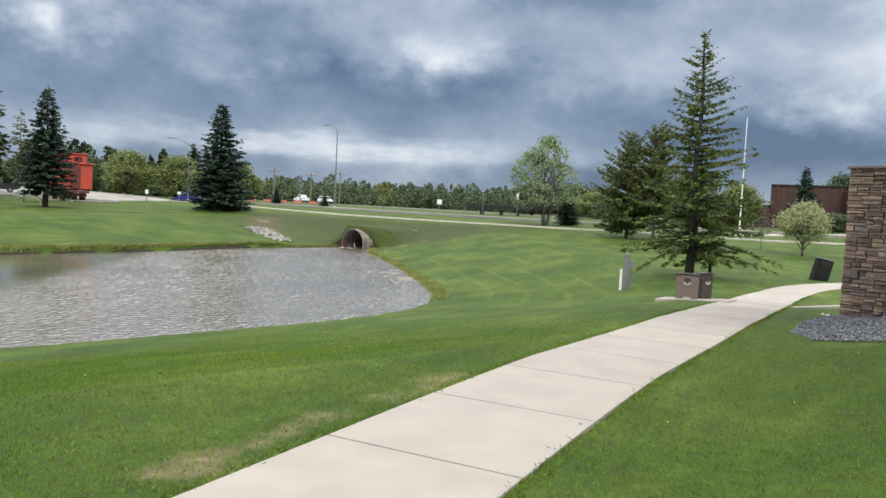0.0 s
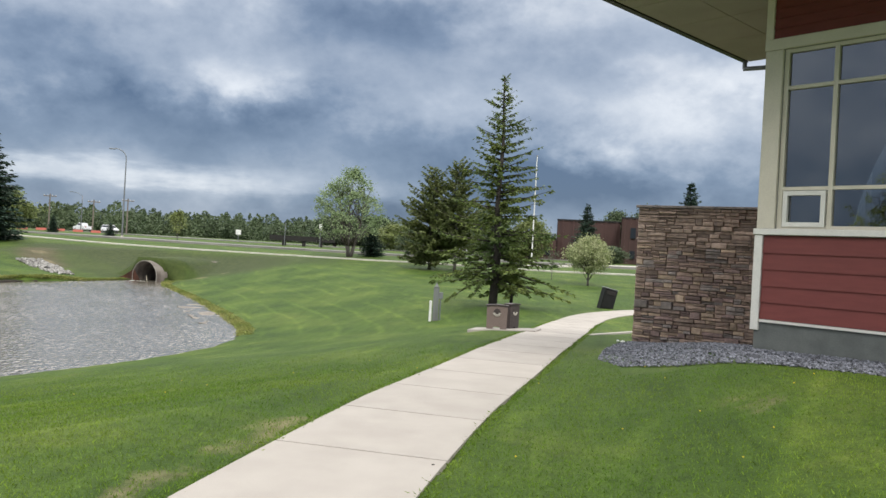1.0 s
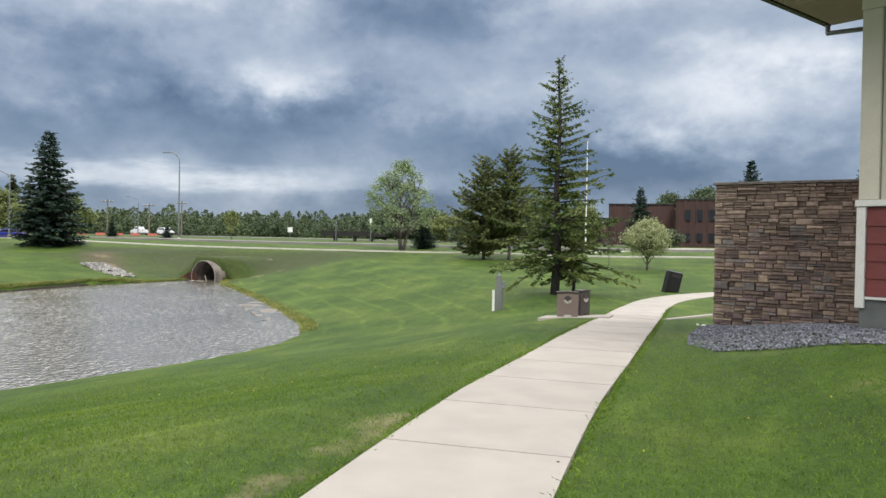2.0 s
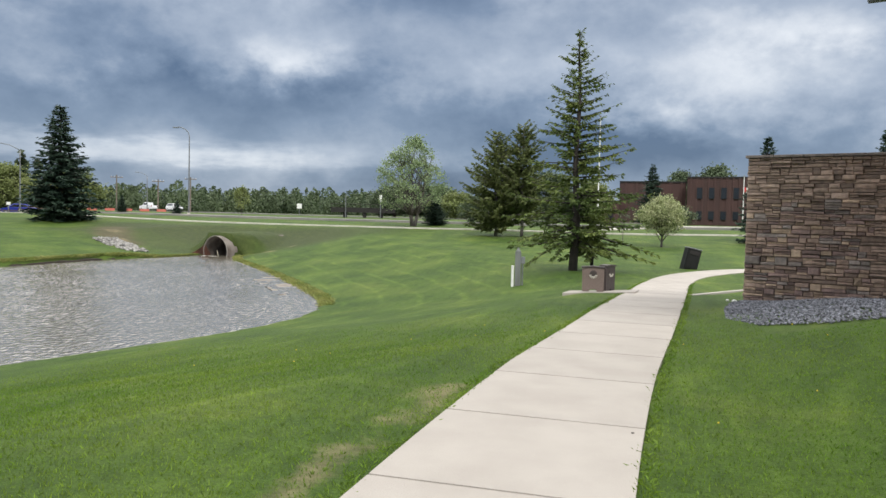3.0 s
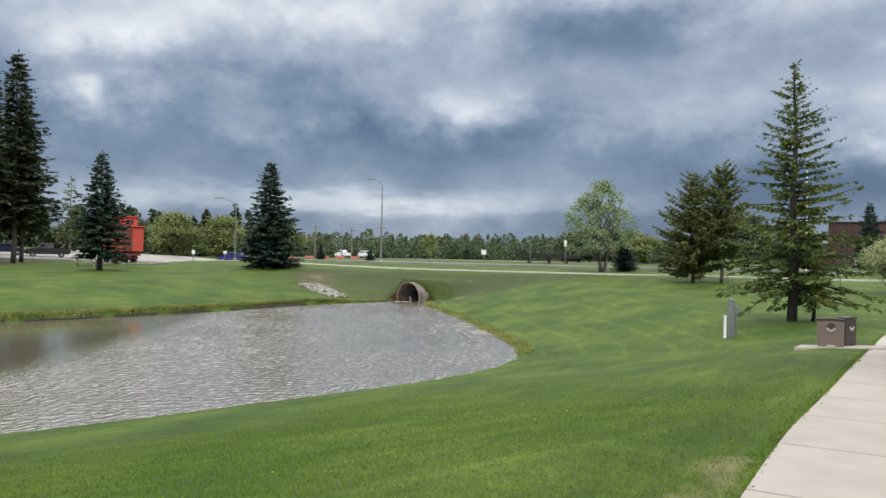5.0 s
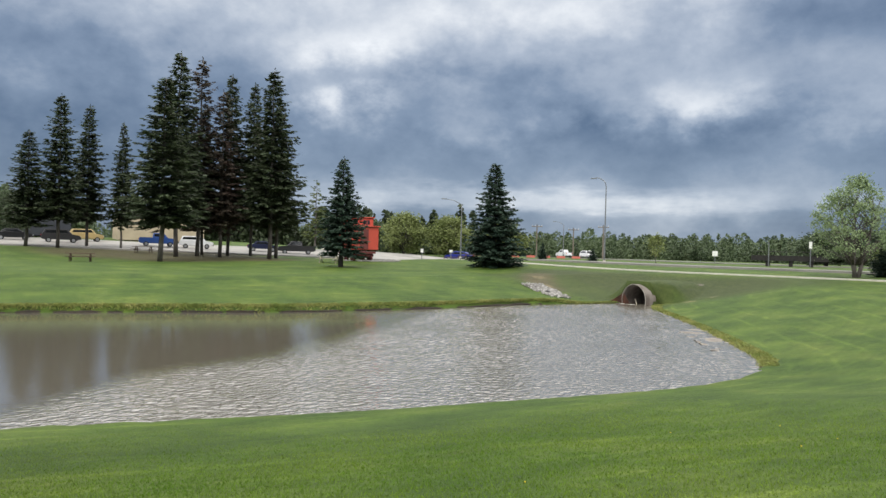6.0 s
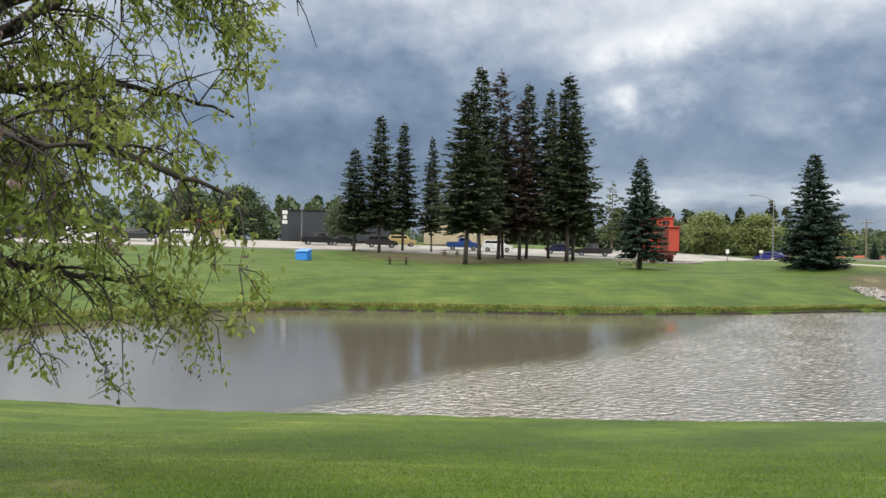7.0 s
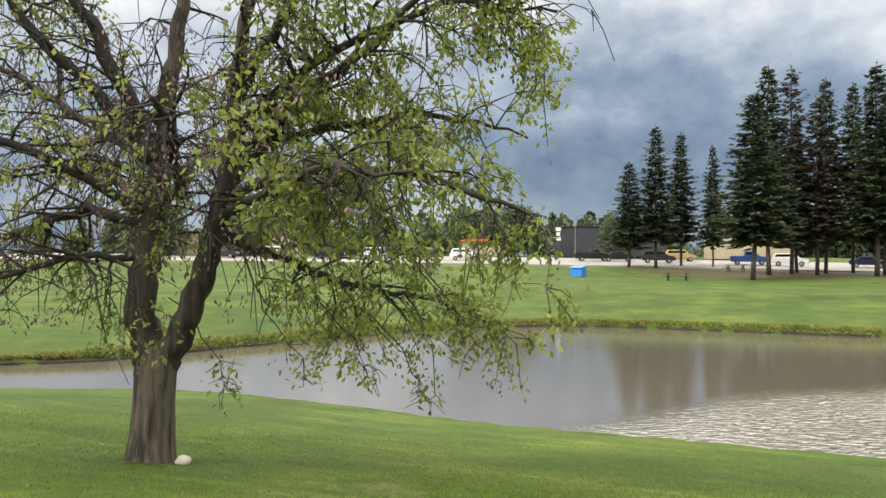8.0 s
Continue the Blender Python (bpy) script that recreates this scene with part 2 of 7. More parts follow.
RIPRAP = material("riprap_rock", (0.33, 0.32, 0.30), (0.20, 0.19, 0.175), scale=2, rough=0.9, bump=0.02, bump_scale=12, island=0.35)
RED_SIDING = material("red_siding", (0.185, 0.040, 0.034), (0.16, 0.033, 0.029), scale=2.5, rough=0.62, bump=0.002, bump_scale=50, stretch=(1, 1, 6), spread=0.05)
CREAM = material("cream_trim", (0.66, 0.61, 0.50), (0.60, 0.555, 0.455), scale=2, rough=0.6, bump=0.001, bump_scale=60)
WHITE_TRIM = material("white_trim", (0.76, 0.74, 0.69), (0.70, 0.68, 0.63), scale=3, rough=0.55)
SOFFIT = material("soffit_panel", (0.36, 0.315, 0.27), (0.32, 0.28, 0.24), scale=1.5, rough=0.7)
GREY_BASE = material("parged_foundation", (0.155, 0.165, 0.155), (0.115, 0.125, 0.118), scale=3, rough=0.92, bump=0.004, bump_scale=50)
DARK_METAL = material("dark_metal", (0.028, 0.026, 0.025), (0.04, 0.036, 0.034), scale=6, rough=0.5, metal=0.6)
ROOM_DARK = material("room_plaster", (0.22, 0.215, 0.20), (0.18, 0.175, 0.165), scale=1, rough=0.9)
GALV = material("galvanised_steel", (0.25, 0.26, 0.27), (0.19, 0.20, 0.21), scale=5, rough=0.55, metal=0.7)
WHITE_PAINT = material("white_paint", (0.78, 0.78, 0.76), (0.68, 0.68, 0.65), scale=5, rough=0.5)
WOOD_POLE = material("weathered_pole", (0.20, 0.17, 0.14), (0.13, 0.11, 0.09), scale=6, rough=0.9, stretch=(1, 1, 0.1))
BARK = material("furrowed_bark", (0.135, 0.11, 0.088), (0.034, 0.028, 0.023), scale=13, rough=0.95, bump=0.05, bump_scale=22, stretch=(1, 1, 0.14), contrast=(0.42, 0.6))
# darker copy of the furrowed bark: the crown's shade on the stems, as colour
SHADED_STEM_BARK = material("shaded_stem_bark", (0.080, 0.064, 0.052), (0.028, 0.023, 0.020), scale=12, rough=0.95, bump=0.03, bump_scale=24, stretch=(1, 1, 0.16), contrast=(0.42, 0.6))
DARK_BARK = material("dark_bark", (0.050, 0.042, 0.037), (0.028, 0.024, 0.022), scale=8, rough=0.95, bump=0.012, bump_scale=40, stretch=(1, 1, 0.3))
GREY_BARK = material("grey_bark", (0.14, 0.125, 0.11), (0.075, 0.066, 0.06), scale=5, rough=0.95, bump=0.015, bump_scale=25, stretch=(1, 1, 0.3))
SPRUCE = leaf_material("spruce_needles", (0.030, 0.045, 0.021), (0.052, 0.070, 0.032), through_light=0.1, island=0.4)
BLUE_SPRUCE = leaf_material("dark_spruce_needles", (0.020, 0.042, 0.028), (0.040, 0.068, 0.044), through_light=0.08, island=0.4)
DRY_SPRUCE = leaf_material("dying_spruce_needles", (0.066, 0.044, 0.034), (0.046, 0.044, 0.028), through_light=0.1, island=0.4)
FIR = leaf_material("young_spruce_needles", (0.060, 0.098, 0.026), (0.150, 0.185, 0.048), through_light=0.28, island=0.45)
PINE = leaf_material("pine_needles", (0.084, 0.112, 0.036), (0.145, 0.17, 0.058), through_light=0.25, island=0.4)
POPLAR = leaf_material("poplar_leaves", (0.17, 0.24, 0.11), (0.27, 0.34, 0.18), through_light=0.3, island=0.2)
MAPLE = leaf_material("ash_maple_leaves", (0.16, 0.21, 0.042), (0.32, 0.365, 0.105), scale=0.8, through_light=0.5, island=0.45)
SEED_KEYS = leaf_material("dry_seed_keys", (0.21, 0.145, 0.14), (0.12, 0.08, 0.078), through_light=0.2, island=0.35)
CRAB = leaf_material("blossoming_leaves", (0.22, 0.27, 0.10), (0.46, 0.47, 0.28), scale=2.2, through_light=0.3, island=0.2)
# distance haze is mixed into this leaf colour, paler than the leaves themselves
WOODS = leaf_material("hazy_woods_leaves", (0.072, 0.105, 0.056), (0.115, 0.150, 0.075), scale=0.05, through_light=0.15, island=0.16)
WOODS_LIGHT = leaf_material("spring_leaves", (0.15, 0.19, 0.06), (0.23, 0.26, 0.10), scale=0.1, through_light=0.25, island=0.2)
GRASS_BLADE = leaf_material("grass_blades", (0.092, 0.178, 0.014), (0.182, 0.262, 0.034), scale=0.5, through_light=0.3, island=0.35)


def glass_material(name, tint=(0.9, 0.95, 0.95), rough=0.0):
    """Clear pane: mirror-like sheen over see-through."""
    m = bpy.data.materials.new(name)
    m.use_nodes = True
    nt = m.node_tree
    nt.nodes.clear()
    N, L = nt.nodes.new, nt.links.new
    tr, gl, mx, fr = N("ShaderNodeBsdfTransparent"), N("ShaderNodeBsdfGlossy"), N("ShaderNodeMixShader"), N("ShaderNodeFresnel")
    tr.inputs[0].default_value = (*tint, 1)
    gl.inputs["Roughness"].default_value = rough
    fr.inputs[0].default_value = 3.0
    L(fr.outputs[0], mx.inputs[0])
    L(tr.outputs[0], mx.inputs[1])
    L(gl.outputs[0], mx.inputs[2])
    L(mx.outputs[0], N("ShaderNodeOutputMaterial").inputs[0])
    return m


GLASS = glass_material("window_glass", (0.62, 0.66, 0.66))
CAR_GLASS = material("car_glass", (0.012, 0.014, 0.016), (0.018, 0.02, 0.022), rough=0.06, spec=0.8)
RUBBER = material("tyre_rubber", (0.022, 0.022, 0.022), (0.03, 0.03, 0.03), rough=0.9)
RIM = material("wheel_rim", (0.5, 0.5, 0.51), (0.42, 0.42, 0.43), rough=0.35, metal=0.8)


def paint(name, c, rough=0.3):
    return material(name, c, [v * 0.93 for v in c], scale=2, rough=rough, spec=0.6)


# ---- mesh helpers ----
def thing(name, label="", category="", group="", kind="", at=(0, 0, 0)):
    ob = new(name)
    ob.empty_display_size = 0.2
    ob.location = at
    return tagged(ob, label, category, group, kind)


def mesh_of(name, verts, faces, mat, smooth=False):
    me = bpy.data.meshes.new(name)
    me.from_pydata([tuple(map(float, v)) for v in verts], [], [tuple(map(int, f)) for f in faces])
    me.materials.append(mat)
    if smooth:
        me.polygons.foreach_set("use_smooth", [True] * len(me.polygons))
    me.update()
    return me


def quads_of(name, corners, mat):
    """Fast mesh of loose four-sided pieces: corners is (n, 4, 3)."""
    n = len(corners)
    me = bpy.data.meshes.new(name)
    me.vertices.add(4 * n)
    me.vertices.foreach_set("co", np.asarray(corners, np.float32).ravel())
    me.loops.add(4 * n)
    me.loops.foreach_set("vertex_index", np.arange(4 * n, dtype=np.int32))
    me.polygons.add(n)
    me.polygons.foreach_set("loop_start", np.arange(n, dtype=np.int32) * 4)
    me.polygons.foreach_set("loop_total", np.full(n, 4, np.int32))
    me.materials.append(mat)
    me.update(calc_edges=True)
    return me


def part(name, bm, mat, parent=None, label="", smooth=False, at=None):
    """Links a bmesh, or a ready mesh, as one object under a thing or a part."""
    if isinstance(bm, bmesh.types.BMesh):
        me = bpy.data.meshes.new(name)
        bm.normal_update()
        bm.to_mesh(me)
        bm.free()
        me.materials.append(mat)
    else:
        me = bm
    if smooth:
        me.polygons.foreach_set("use_smooth", [True] * len(me.polygons))
    ob = new(name, me)
    if parent is not None:
        ob.parent = parent
    if at is not None:
        ob.location = at
    if label:
        ob["label"] = label
    return ob


def add_box(bm, lo, hi, m=None, bevel=0.0):
    r = bmesh.ops.create_cube(bm, size=1.0)
    lo, hi = Vector(lo), Vector(hi)
    mat = Matrix.Translation((lo + hi) / 2) @ Matrix.Diagonal((*(hi - lo), 1))
    bmesh.ops.transform(bm, matrix=(m @ mat) if m else mat, verts=r["verts"])
    if bevel:
        edges = list({e for v in r["verts"] for e in v.link_edges})
        bmesh.ops.bevel(bm, geom=edges, offset=bevel, segments=1, affect="EDGES", profile=0.5)
    return bm


def box(lo, hi, m=None, bevel=0.0):
    return add_box(bmesh.new(), lo, hi, m, bevel)


def add_rod(bm, a, b, r1, r2=None, sides=10):
    a, b = Vector(a), Vector(b)
    d = b - a
    m = Matrix.Translation((a + b) / 2) @ d.to_track_quat("Z", "Y").to_matrix().to_4x4()
    bmesh.ops.create_cone(bm, cap_ends=True, segments=sides, radius1=r1, radius2=r1 if r2 is None else r2, depth=d.length, matrix=m)
    return bm


def rod(a, b, r1, r2=None, sides=10):
    return add_rod(bmesh.new(), a, b, r1, r2, sides)


def tube_mesh(paths, sides=6):
    """Verts and faces of tapered tubes; each path is a list of (point, radius)."""
    verts, faces = [], []
    for path in paths:
        base = len(verts)
        n = len(path)
        for i, (p, r) in enumerate(path):
            a, b = Vector(path[max(i - 1, 0)][0]), Vector(path[min(i + 1, n - 1)][0])
            t = (b - a).normalized() if (b - a).length > 1e-6 else Vector((0, 0, 1))
            u = t.cross(Vector((0.31, 0.95, 0.02))).normalized()
            w = t.cross(u)
            for k in range(sides):
                q = 2 * math.pi * k / sides
                verts.append(Vector(p) + (u * math.cos(q) + w * math.sin(q)) * r)
        for i in range(n - 1):
            for k in range(sides):
                a, b = base + i * sides + k, base + i * sides + (k + 1) % sides
                faces.append((a, b, b + sides, a + sides))
        faces.append(tuple(base + (n - 1) * sides + k for k in range(sides)))
        faces.append(tuple(base + k for k in reversed(range(sides))))
    return verts, faces


# ---- lie of the land ----
SHORE = [(-25.5, -22), (-24.3, -8.2), (-24, -3.7), (-21.3, 0.9), (-18.9, 4.0), (-17.2, 7.9), (-14.7, 12.4), (-12.7, 17.5), (-11.0, 21.8),
         (-10.3, 26.3), (-11.4, 30.4), (-14.2, 34.8), (-20.2, 43.6), (-25.2, 50.2), (-28.4, 54.6), (-29.3, 58), (-33, 58), (-33.2, 54), (-35.4, 49), (-35.6, 40),
         (-36.4, 34.5), (-38, 27), (-40.7, 22.5), (-44, 16), (-45.6, 11), (-43, 4.6), (-37.5, -1.6), (-34, -5.6), (-30.6, -8), (-29.4, -12), (-29, -22)]
WATER = -2.0


def smooth_closed(points, times=2):
    """Corner cutting on a closed outline."""
    for _ in range(times):
        points = [q for a, b in zip(points, points[1:] + points[:1])
                  for q in ((0.75 * a[0] + 0.25 * b[0], 0.75 * a[1] + 0.25 * b[1]), (0.25 * a[0] + 0.75 * b[0], 0.25 * a[1] + 0.75 * b[1]))]
    return points


SHORE_LINE = smooth_closed(SHORE)


def shore_distance(x, y):
    """Distance to the pond's outline, negative over the water."""
    best, inside = np.full(x.shape, 1e9), np.zeros(x.shape, bool)
    for (ax, ay), (bx, by) in zip(SHORE_LINE, SHORE_LINE[1:] + SHORE_LINE[:1]):
        dx, dy = bx - ax, by - ay
        s = np.clip(((x - ax) * dx + (y - ay) * dy) / (dx * dx + dy * dy), 0, 1)
        best = np.minimum(best, np.hypot(x - ax - s * dx, y - ay - s * dy))
        inside ^= ((ay > y) != (by > y)) & (x < ax + (y - ay) / (by - ay + 1e-12) * dx)
    return np.where(inside, -best, best)


def ease(t):
    t = np.clip(t, 0, 1)
    return t * t * (3 - 2 * t)


def ground(x, y):
    """Height of the lawn."""
    x, y = np.asarray(x, float), np.asarray(y, float)
    north = np.interp(y, [10, 16, 22.6, 30, 40, 57, 70, 90, 150, 300], [0, -0.12, -0.40, -0.66, -0.64, -0.2, 0.5, 1.1, 1.4, 1.5])
    west = np.interp(x, [-200, -140, -126, -101, -93, -80, -60, -45], [3.1, 2.9, 2.5, 1.25, 0.72, -0.05, -0.2, -0.3])
    k = ease((-22 - x) / 22) * (1 - ease((y - 48 - 40 * ease((-66 - x) / 20)) / 25))
    top = north * (1 - k) + west * k
    top = top + 0.6 * np.exp(-((x + 68) ** 2 + (y - 61) ** 2) / 230)
    top = top + 0.5 * ease((x - 1.2) / 2.8) * (1 - ease((y - 13.5) / 9)) * (1 - ease((x - 30) / 40))
    top = top - 0.05 * np.exp(-((x + 0.5) / 3.0) ** 2) * ease((y - 1) / 2.5) * (1 - ease((y - 14) / 8))       # the path lies a little low
    d = shore_distance(x, y) + 0.25
    reach = 12.5 - 2.5 * ease((y - 12) / 8)
    t = np.clip((d - 0.25) / reach, 0, 1)
    rise = 0.85 * t + 0.15 * t * t
    lip = np.where(x > -26, -1.97, -1.97 + 0.3 * ease((-26 - x) / 6) * (1 - ease((y - 50) / 4)))
    bank = lip + (top - lip) * rise
    z = np.where(d > 0.25, bank, -2.35 + (lip + 2.35) * ease((d + 0.15) / 0.4))
    # earth heaped over the culvert
    z = np.maximum(z, np.where(d > 0.05, -2.3 + 2.15 * np.exp(-((x + 31.2) / 3.4) ** 4) * ease((y - 58.0) / 1.5) * (1 - ease((y - 64) / 8)), -9))
    return np.where(d < -0.15, -2.35 - 0.5 * ease(-d / 4), z)


def gz(x, y):
    return float(ground(np.array([x]), np.array([y]))[0])


# ---- ground, water, pavements ----
def spline(points, step):
    """Even points along a smooth curve through the given points."""
    pts = [np.array(p, float) for p in points]
    pts = [2 * pts[0] - pts[1]] + pts + [2 * pts[-1] - pts[-2]]
    dense = []
    for i in range(1, len(pts) - 2):
        for t in np.linspace(0, 1, 40, endpoint=False):
            a, b, c, d = pts[i - 1:i + 3]
            dense.append(0.5 * ((2 * b) + (c - a) * t + (2 * a - 5 * b + 4 * c - d) * t * t + (3 * b - a - 3 * c + d) * t ** 3))
    dense.append(pts[-2])
    dense = np.array(dense)
    s = np.concatenate([[0], np.cumsum(np.hypot(*np.diff(dense, axis=0).T))])
    at = np.arange(0, s[-1], step)
    return np.stack([np.interp(at, s, dense[:, 0]), np.interp(at, s, dense[:, 1])], 1)


WALK = [(-1.9, -14), (-1.45, -5), (-1.05, 2), (-0.82, 5.5), (-0.66, 7.7), (-0.44, 10), (-0.05, 13.2), (0.45, 17.5), (1.05, 23), (1.75, 29.3), (2.5, 32.8), (3.5, 35.3), (5.0, 37.8), (7.2, 40), (11, 42), (18, 44)]


def graded(lines):
    """Grid lines from (start, end, step) stretches."""
    out = []
    for a, b, s in lines:
        n = max(1, round((b - a) / s))
        out += [a + (b - a) * i / n for i in range(n)]
    return np.array(out + [lines[-1][1]])


FAR = [(160, 260, 12), (260, 500, 40), (500, 1200, 175), (1200, 3600, 800)]
BACK = [(-3600, -1200, 800), (-1200, -500, 175), (-500, -260, 40), (-260, -160, 12)]
gx = graded(BACK + [(-160, -100, 4), (-100, -50, 1.5), (-50, -16, 0.6), (-16, 8, 0.3), (8, 40, 1.2), (40, 160, 6)] + FAR)
gy = graded(BACK + [(-160, -60, 8), (-60, -16, 2), (-16, 2, 0.6), (2, 26, 0.3), (26, 76, 0.6), (76, 160, 3)] + FAR)
GX, GY = np.meshgrid(gx, gy)
GZ = ground(GX.ravel(), GY.ravel())
_rough = np.array([noise.noise(Vector((a * 0.5, b * 0.5, 0.3))) for a, b in zip(GX.ravel(), GY.ravel())])
_d = shore_distance(GX.ravel(), GY.ravel())
GZ = GZ + 0.03 * _rough * np.clip(_d / 3, 0, 1) * (np.abs(GX.ravel()) < 120)
_wl = spline(WALK, 0.3)
_near = (np.abs(GX.ravel()) < 20) & (np.abs(GY.ravel() - 15) < 32)
_px, _py = GX.ravel()[_near], GY.ravel()[_near]
_dist, _at = np.full(len(_px), 1e9), np.zeros(len(_px))
for (qx, qy), qz in zip(_wl, ground(_wl[:, 0], _wl[:, 1])):
    dd = np.hypot(_px - qx, _py - qy)
    _at = np.where(dd < _dist, qz, _at)
    _dist = np.minimum(_dist, dd)
_k = ease((_dist - 0.85) / 0.8)
GZ[_near] = (_at + 0.016) * (1 - _k) + GZ[_near] * _k - 0.085 * (_dist < 0.6)
nx, ny = len(gx), len(gy)
idx = np.arange(nx * ny).reshape(ny, nx)
faces = np.stack([idx[:-1, :-1], idx[:-1, 1:], idx[1:, 1:], idx[1:, :-1]], -1).reshape(-1, 4)
_cx, _cy = GX.ravel()[faces].mean(1), GY.ravel()[faces].mean(1)
faces = faces[~((np.abs(_cx + 31.3) < 1.25) & (_cy > 57.2) & (_cy < 64.5))]      # room for the culvert
me = mesh_of("ground", np.stack([GX.ravel(), GY.ravel(), GZ], 1), faces, LAWN, smooth=True)


def spot(x, y, r, soft):
    return 1 - ease((np.hypot(GX.ravel() - x, GY.ravel() - y) - r) / soft)


soil = np.zeros(nx * ny)
for x, y, r, s, k in ((-1.62, 8.3, 0.1, 0.6, 0.72), (-1.75, 7.5, 0.05, 0.45, 0.7), (-1.9, 6.4, 0.1, 0.45, 0.72), (-1.9, 5.2, 0.2, 0.45, 0.7), (-1.4, 9.9, 0.0, 0.4, 0.62), (1.6, 6.4, 0.05, 0.35, 0.6), (3.0, 9.6, 0.2, 0.9, 0.55), (-8.6, 1.4, 0.6, 1.6, 0.5),
                      (-39.6, 56.6, 0.5, 1.3, 0.66), (-42.2, 59.2, 0.4, 1.3, 0.62), (-27.3, 58.6, 0.3, 0.9, 0.8), (-26.2, 60.5, 0.2, 0.8, 0.7)):
    soil = np.maximum(soil, k * spot(x, y, r, s))
wild = np.clip(0.75 * ease((GY.ravel() - 52) / 6) * (1 - ease((GY.ravel() - 66) / 4)) * ease((-24 - GX.ravel()) / 6) * (1 - ease((-44 - GX.ravel()) / 5)), 0, 1)
wild = np.maximum(wild, 0.6 * (1 - ease(np.abs(_d - 0.4) / 0.7)) * (GX.ravel() < -27))
wild = np.maximum(wild, 0.95 * ease((GY.ravel() - 55.5 - 0.25 * np.abs(GX.ravel() + 31)) / 5) * (1 - ease((GY.ravel() - 66) / 3)) * ease((-12 - GX.ravel()) / 14) * (1 - ease((-45 - GX.ravel()) / 6)))
duff = np.maximum.reduce([spot(-84, 46, 5, 6), spot(-91, 41, 5, 7), spot(-82, 54, 4, 6), spot(-95, 50, 8, 8), spot(-41.0, 57.6, 0.8, 1.5), spot(-42.4, 59.4, 0.8, 1.5), spot(-43.8, 61.2, 0.7, 1.6), spot(-39.2, 56.2, 0.8, 1.3)])
rng = random.Random(31)
for k in range(16):          # worn straw along the path's edge
    y = 4.6 + k * 0.34
    soil = np.maximum(soil, rng.uniform(0.5, 0.79) * spot(-1.93 + 0.115 * (y - 5.2) + rng.uniform(-0.1, 0.08), y, 0.04, rng.uniform(0.3, 0.5)))
for nm, v in (("soil", soil), ("rough_grass", wild), ("duff", duff), ("shore", np.clip(_d, 0, 80))):
    at = me.attributes.new(nm, "FLOAT", "POINT")
    at.data.foreach_set("value", v.astype(np.float32))
ground_ob = tagged(new("ground", me), "mown green lawn sloping gently to the pond", "lawn", kind="structure")

# the earth over the culvert, with a cut face round the pipe
CUL = (-31.3, 57.55, -1.66, 1.27)
bv, bf = [], []
bxs = np.linspace(CUL[0] - 3.0, CUL[0] + 3.0, 25)
bys = np.concatenate([[57.75], np.linspace(57.95, 65.2, 16)])
for j, yy in enumerate(bys):
    for xx in bxs:
        low = gz(xx, yy) - 0.06
        high = max(gz(xx, max(yy, 59.8)), CUL[2] + CUL[3] + 0.10) + 0.02 + 0.10 * noise.noise(Vector((xx * 1.7, yy * 1.7, 2)))
        w = float(1 - ease((abs(xx - CUL[0]) - 1.0) / (0.75 + 1.1 * min(1.0, j / 4)))) * (1.0 - float(ease((yy - 63.5) / 1.7)))
        bv.append((xx, yy + 0.5 * (1 - w) * (j == 0), low + (high - low) * w))
for j in range(len(bys) - 1):
    for i in range(24):
        bf.append((j * 25 + i, j * 25 + i + 1, (j + 1) * 25 + i + 1, (j + 1) * 25 + i))
k0 = len(bv)
for xx in bxs:
    dx = abs(xx - CUL[0])
    bv.append((xx, 57.66, CUL[2] + (math.sqrt(max(0.0, CUL[3] ** 2 - dx * dx)) if dx < CUL[3] else -0.9)))
for i in range(24):
    bf.append((k0 + i, k0 + i + 1, i + 1, i))
bme = mesh_of("bank", bv, bf, LAWN, smooth=True)
at = bme.attributes.new("rough_grass", "FLOAT", "POINT")
at.data.foreach_set("value", [0.8] * len(bv))
at = bme.attributes.new("soil", "FLOAT", "POINT")
at.data.foreach_set("value", [0.25] * k0 + [0.35] * (len(bv) - k0))
tagged(new("bank", bme), "rough grassy bank heaped over the culvert", "bank", kind="structure")

# the pond: small wind waves to the north and east, nearly still water to the south-west
STEP = 0.07
wx, wy = np.arange(-47, -8.5, STEP), np.arange(-24, 60, STEP)
WX, WY = np.meshgrid(wx, wy)
edge = np.interp(WY, [4, 8, 12, 17, 24, 35, 46], [-17.0, -19.5, -22.2, -23.2, -27.0, -34.0, -42.0])
calm = np.maximum(ease((WX - edge + 1.2) / 3.2), 0.5 * ease((WY - 26) / 8))
rs = np.random.RandomState(17)
gust = sum(np.sin(WX * rs.normal() * 0.35 + WY * rs.normal() * 0.35 + rs.uniform(0, 6)) for _ in range(7)) / 7
wind = 0.06 + 0.94 * calm * np.clip(0.92 + 0.35 * gust, 0.5, 1.25)
WZ = np.zeros(WX.shape)
for k in range(30):
    size = 0.17 * (0.48 / 0.17) ** rs.rand()
    way = radians(118) + rs.normal() * 0.42
    WZ += 0.020 * size / 6.283 * np.sin(6.283 / size * (WX * math.cos(way) + WY * math.sin(way)) + rs.uniform(0, 6.28))
WZ = WATER + WZ * wind
wn = len(wx)
cell = (shore_distance(WX[:-1, :-1], WY[:-1, :-1]) < 0.6).ravel()
corner = (np.arange(len(wy) - 1)[:, None] * wn + np.arange(wn - 1)[None, :]).ravel()[cell]
used = np.full(WX.size, -1)
ids = np.unique(np.concatenate([corner, corner + 1, corner + wn, corner + wn + 1]))
used[ids] = np.arange(len(ids))
wm = bpy.data.meshes.new("water")
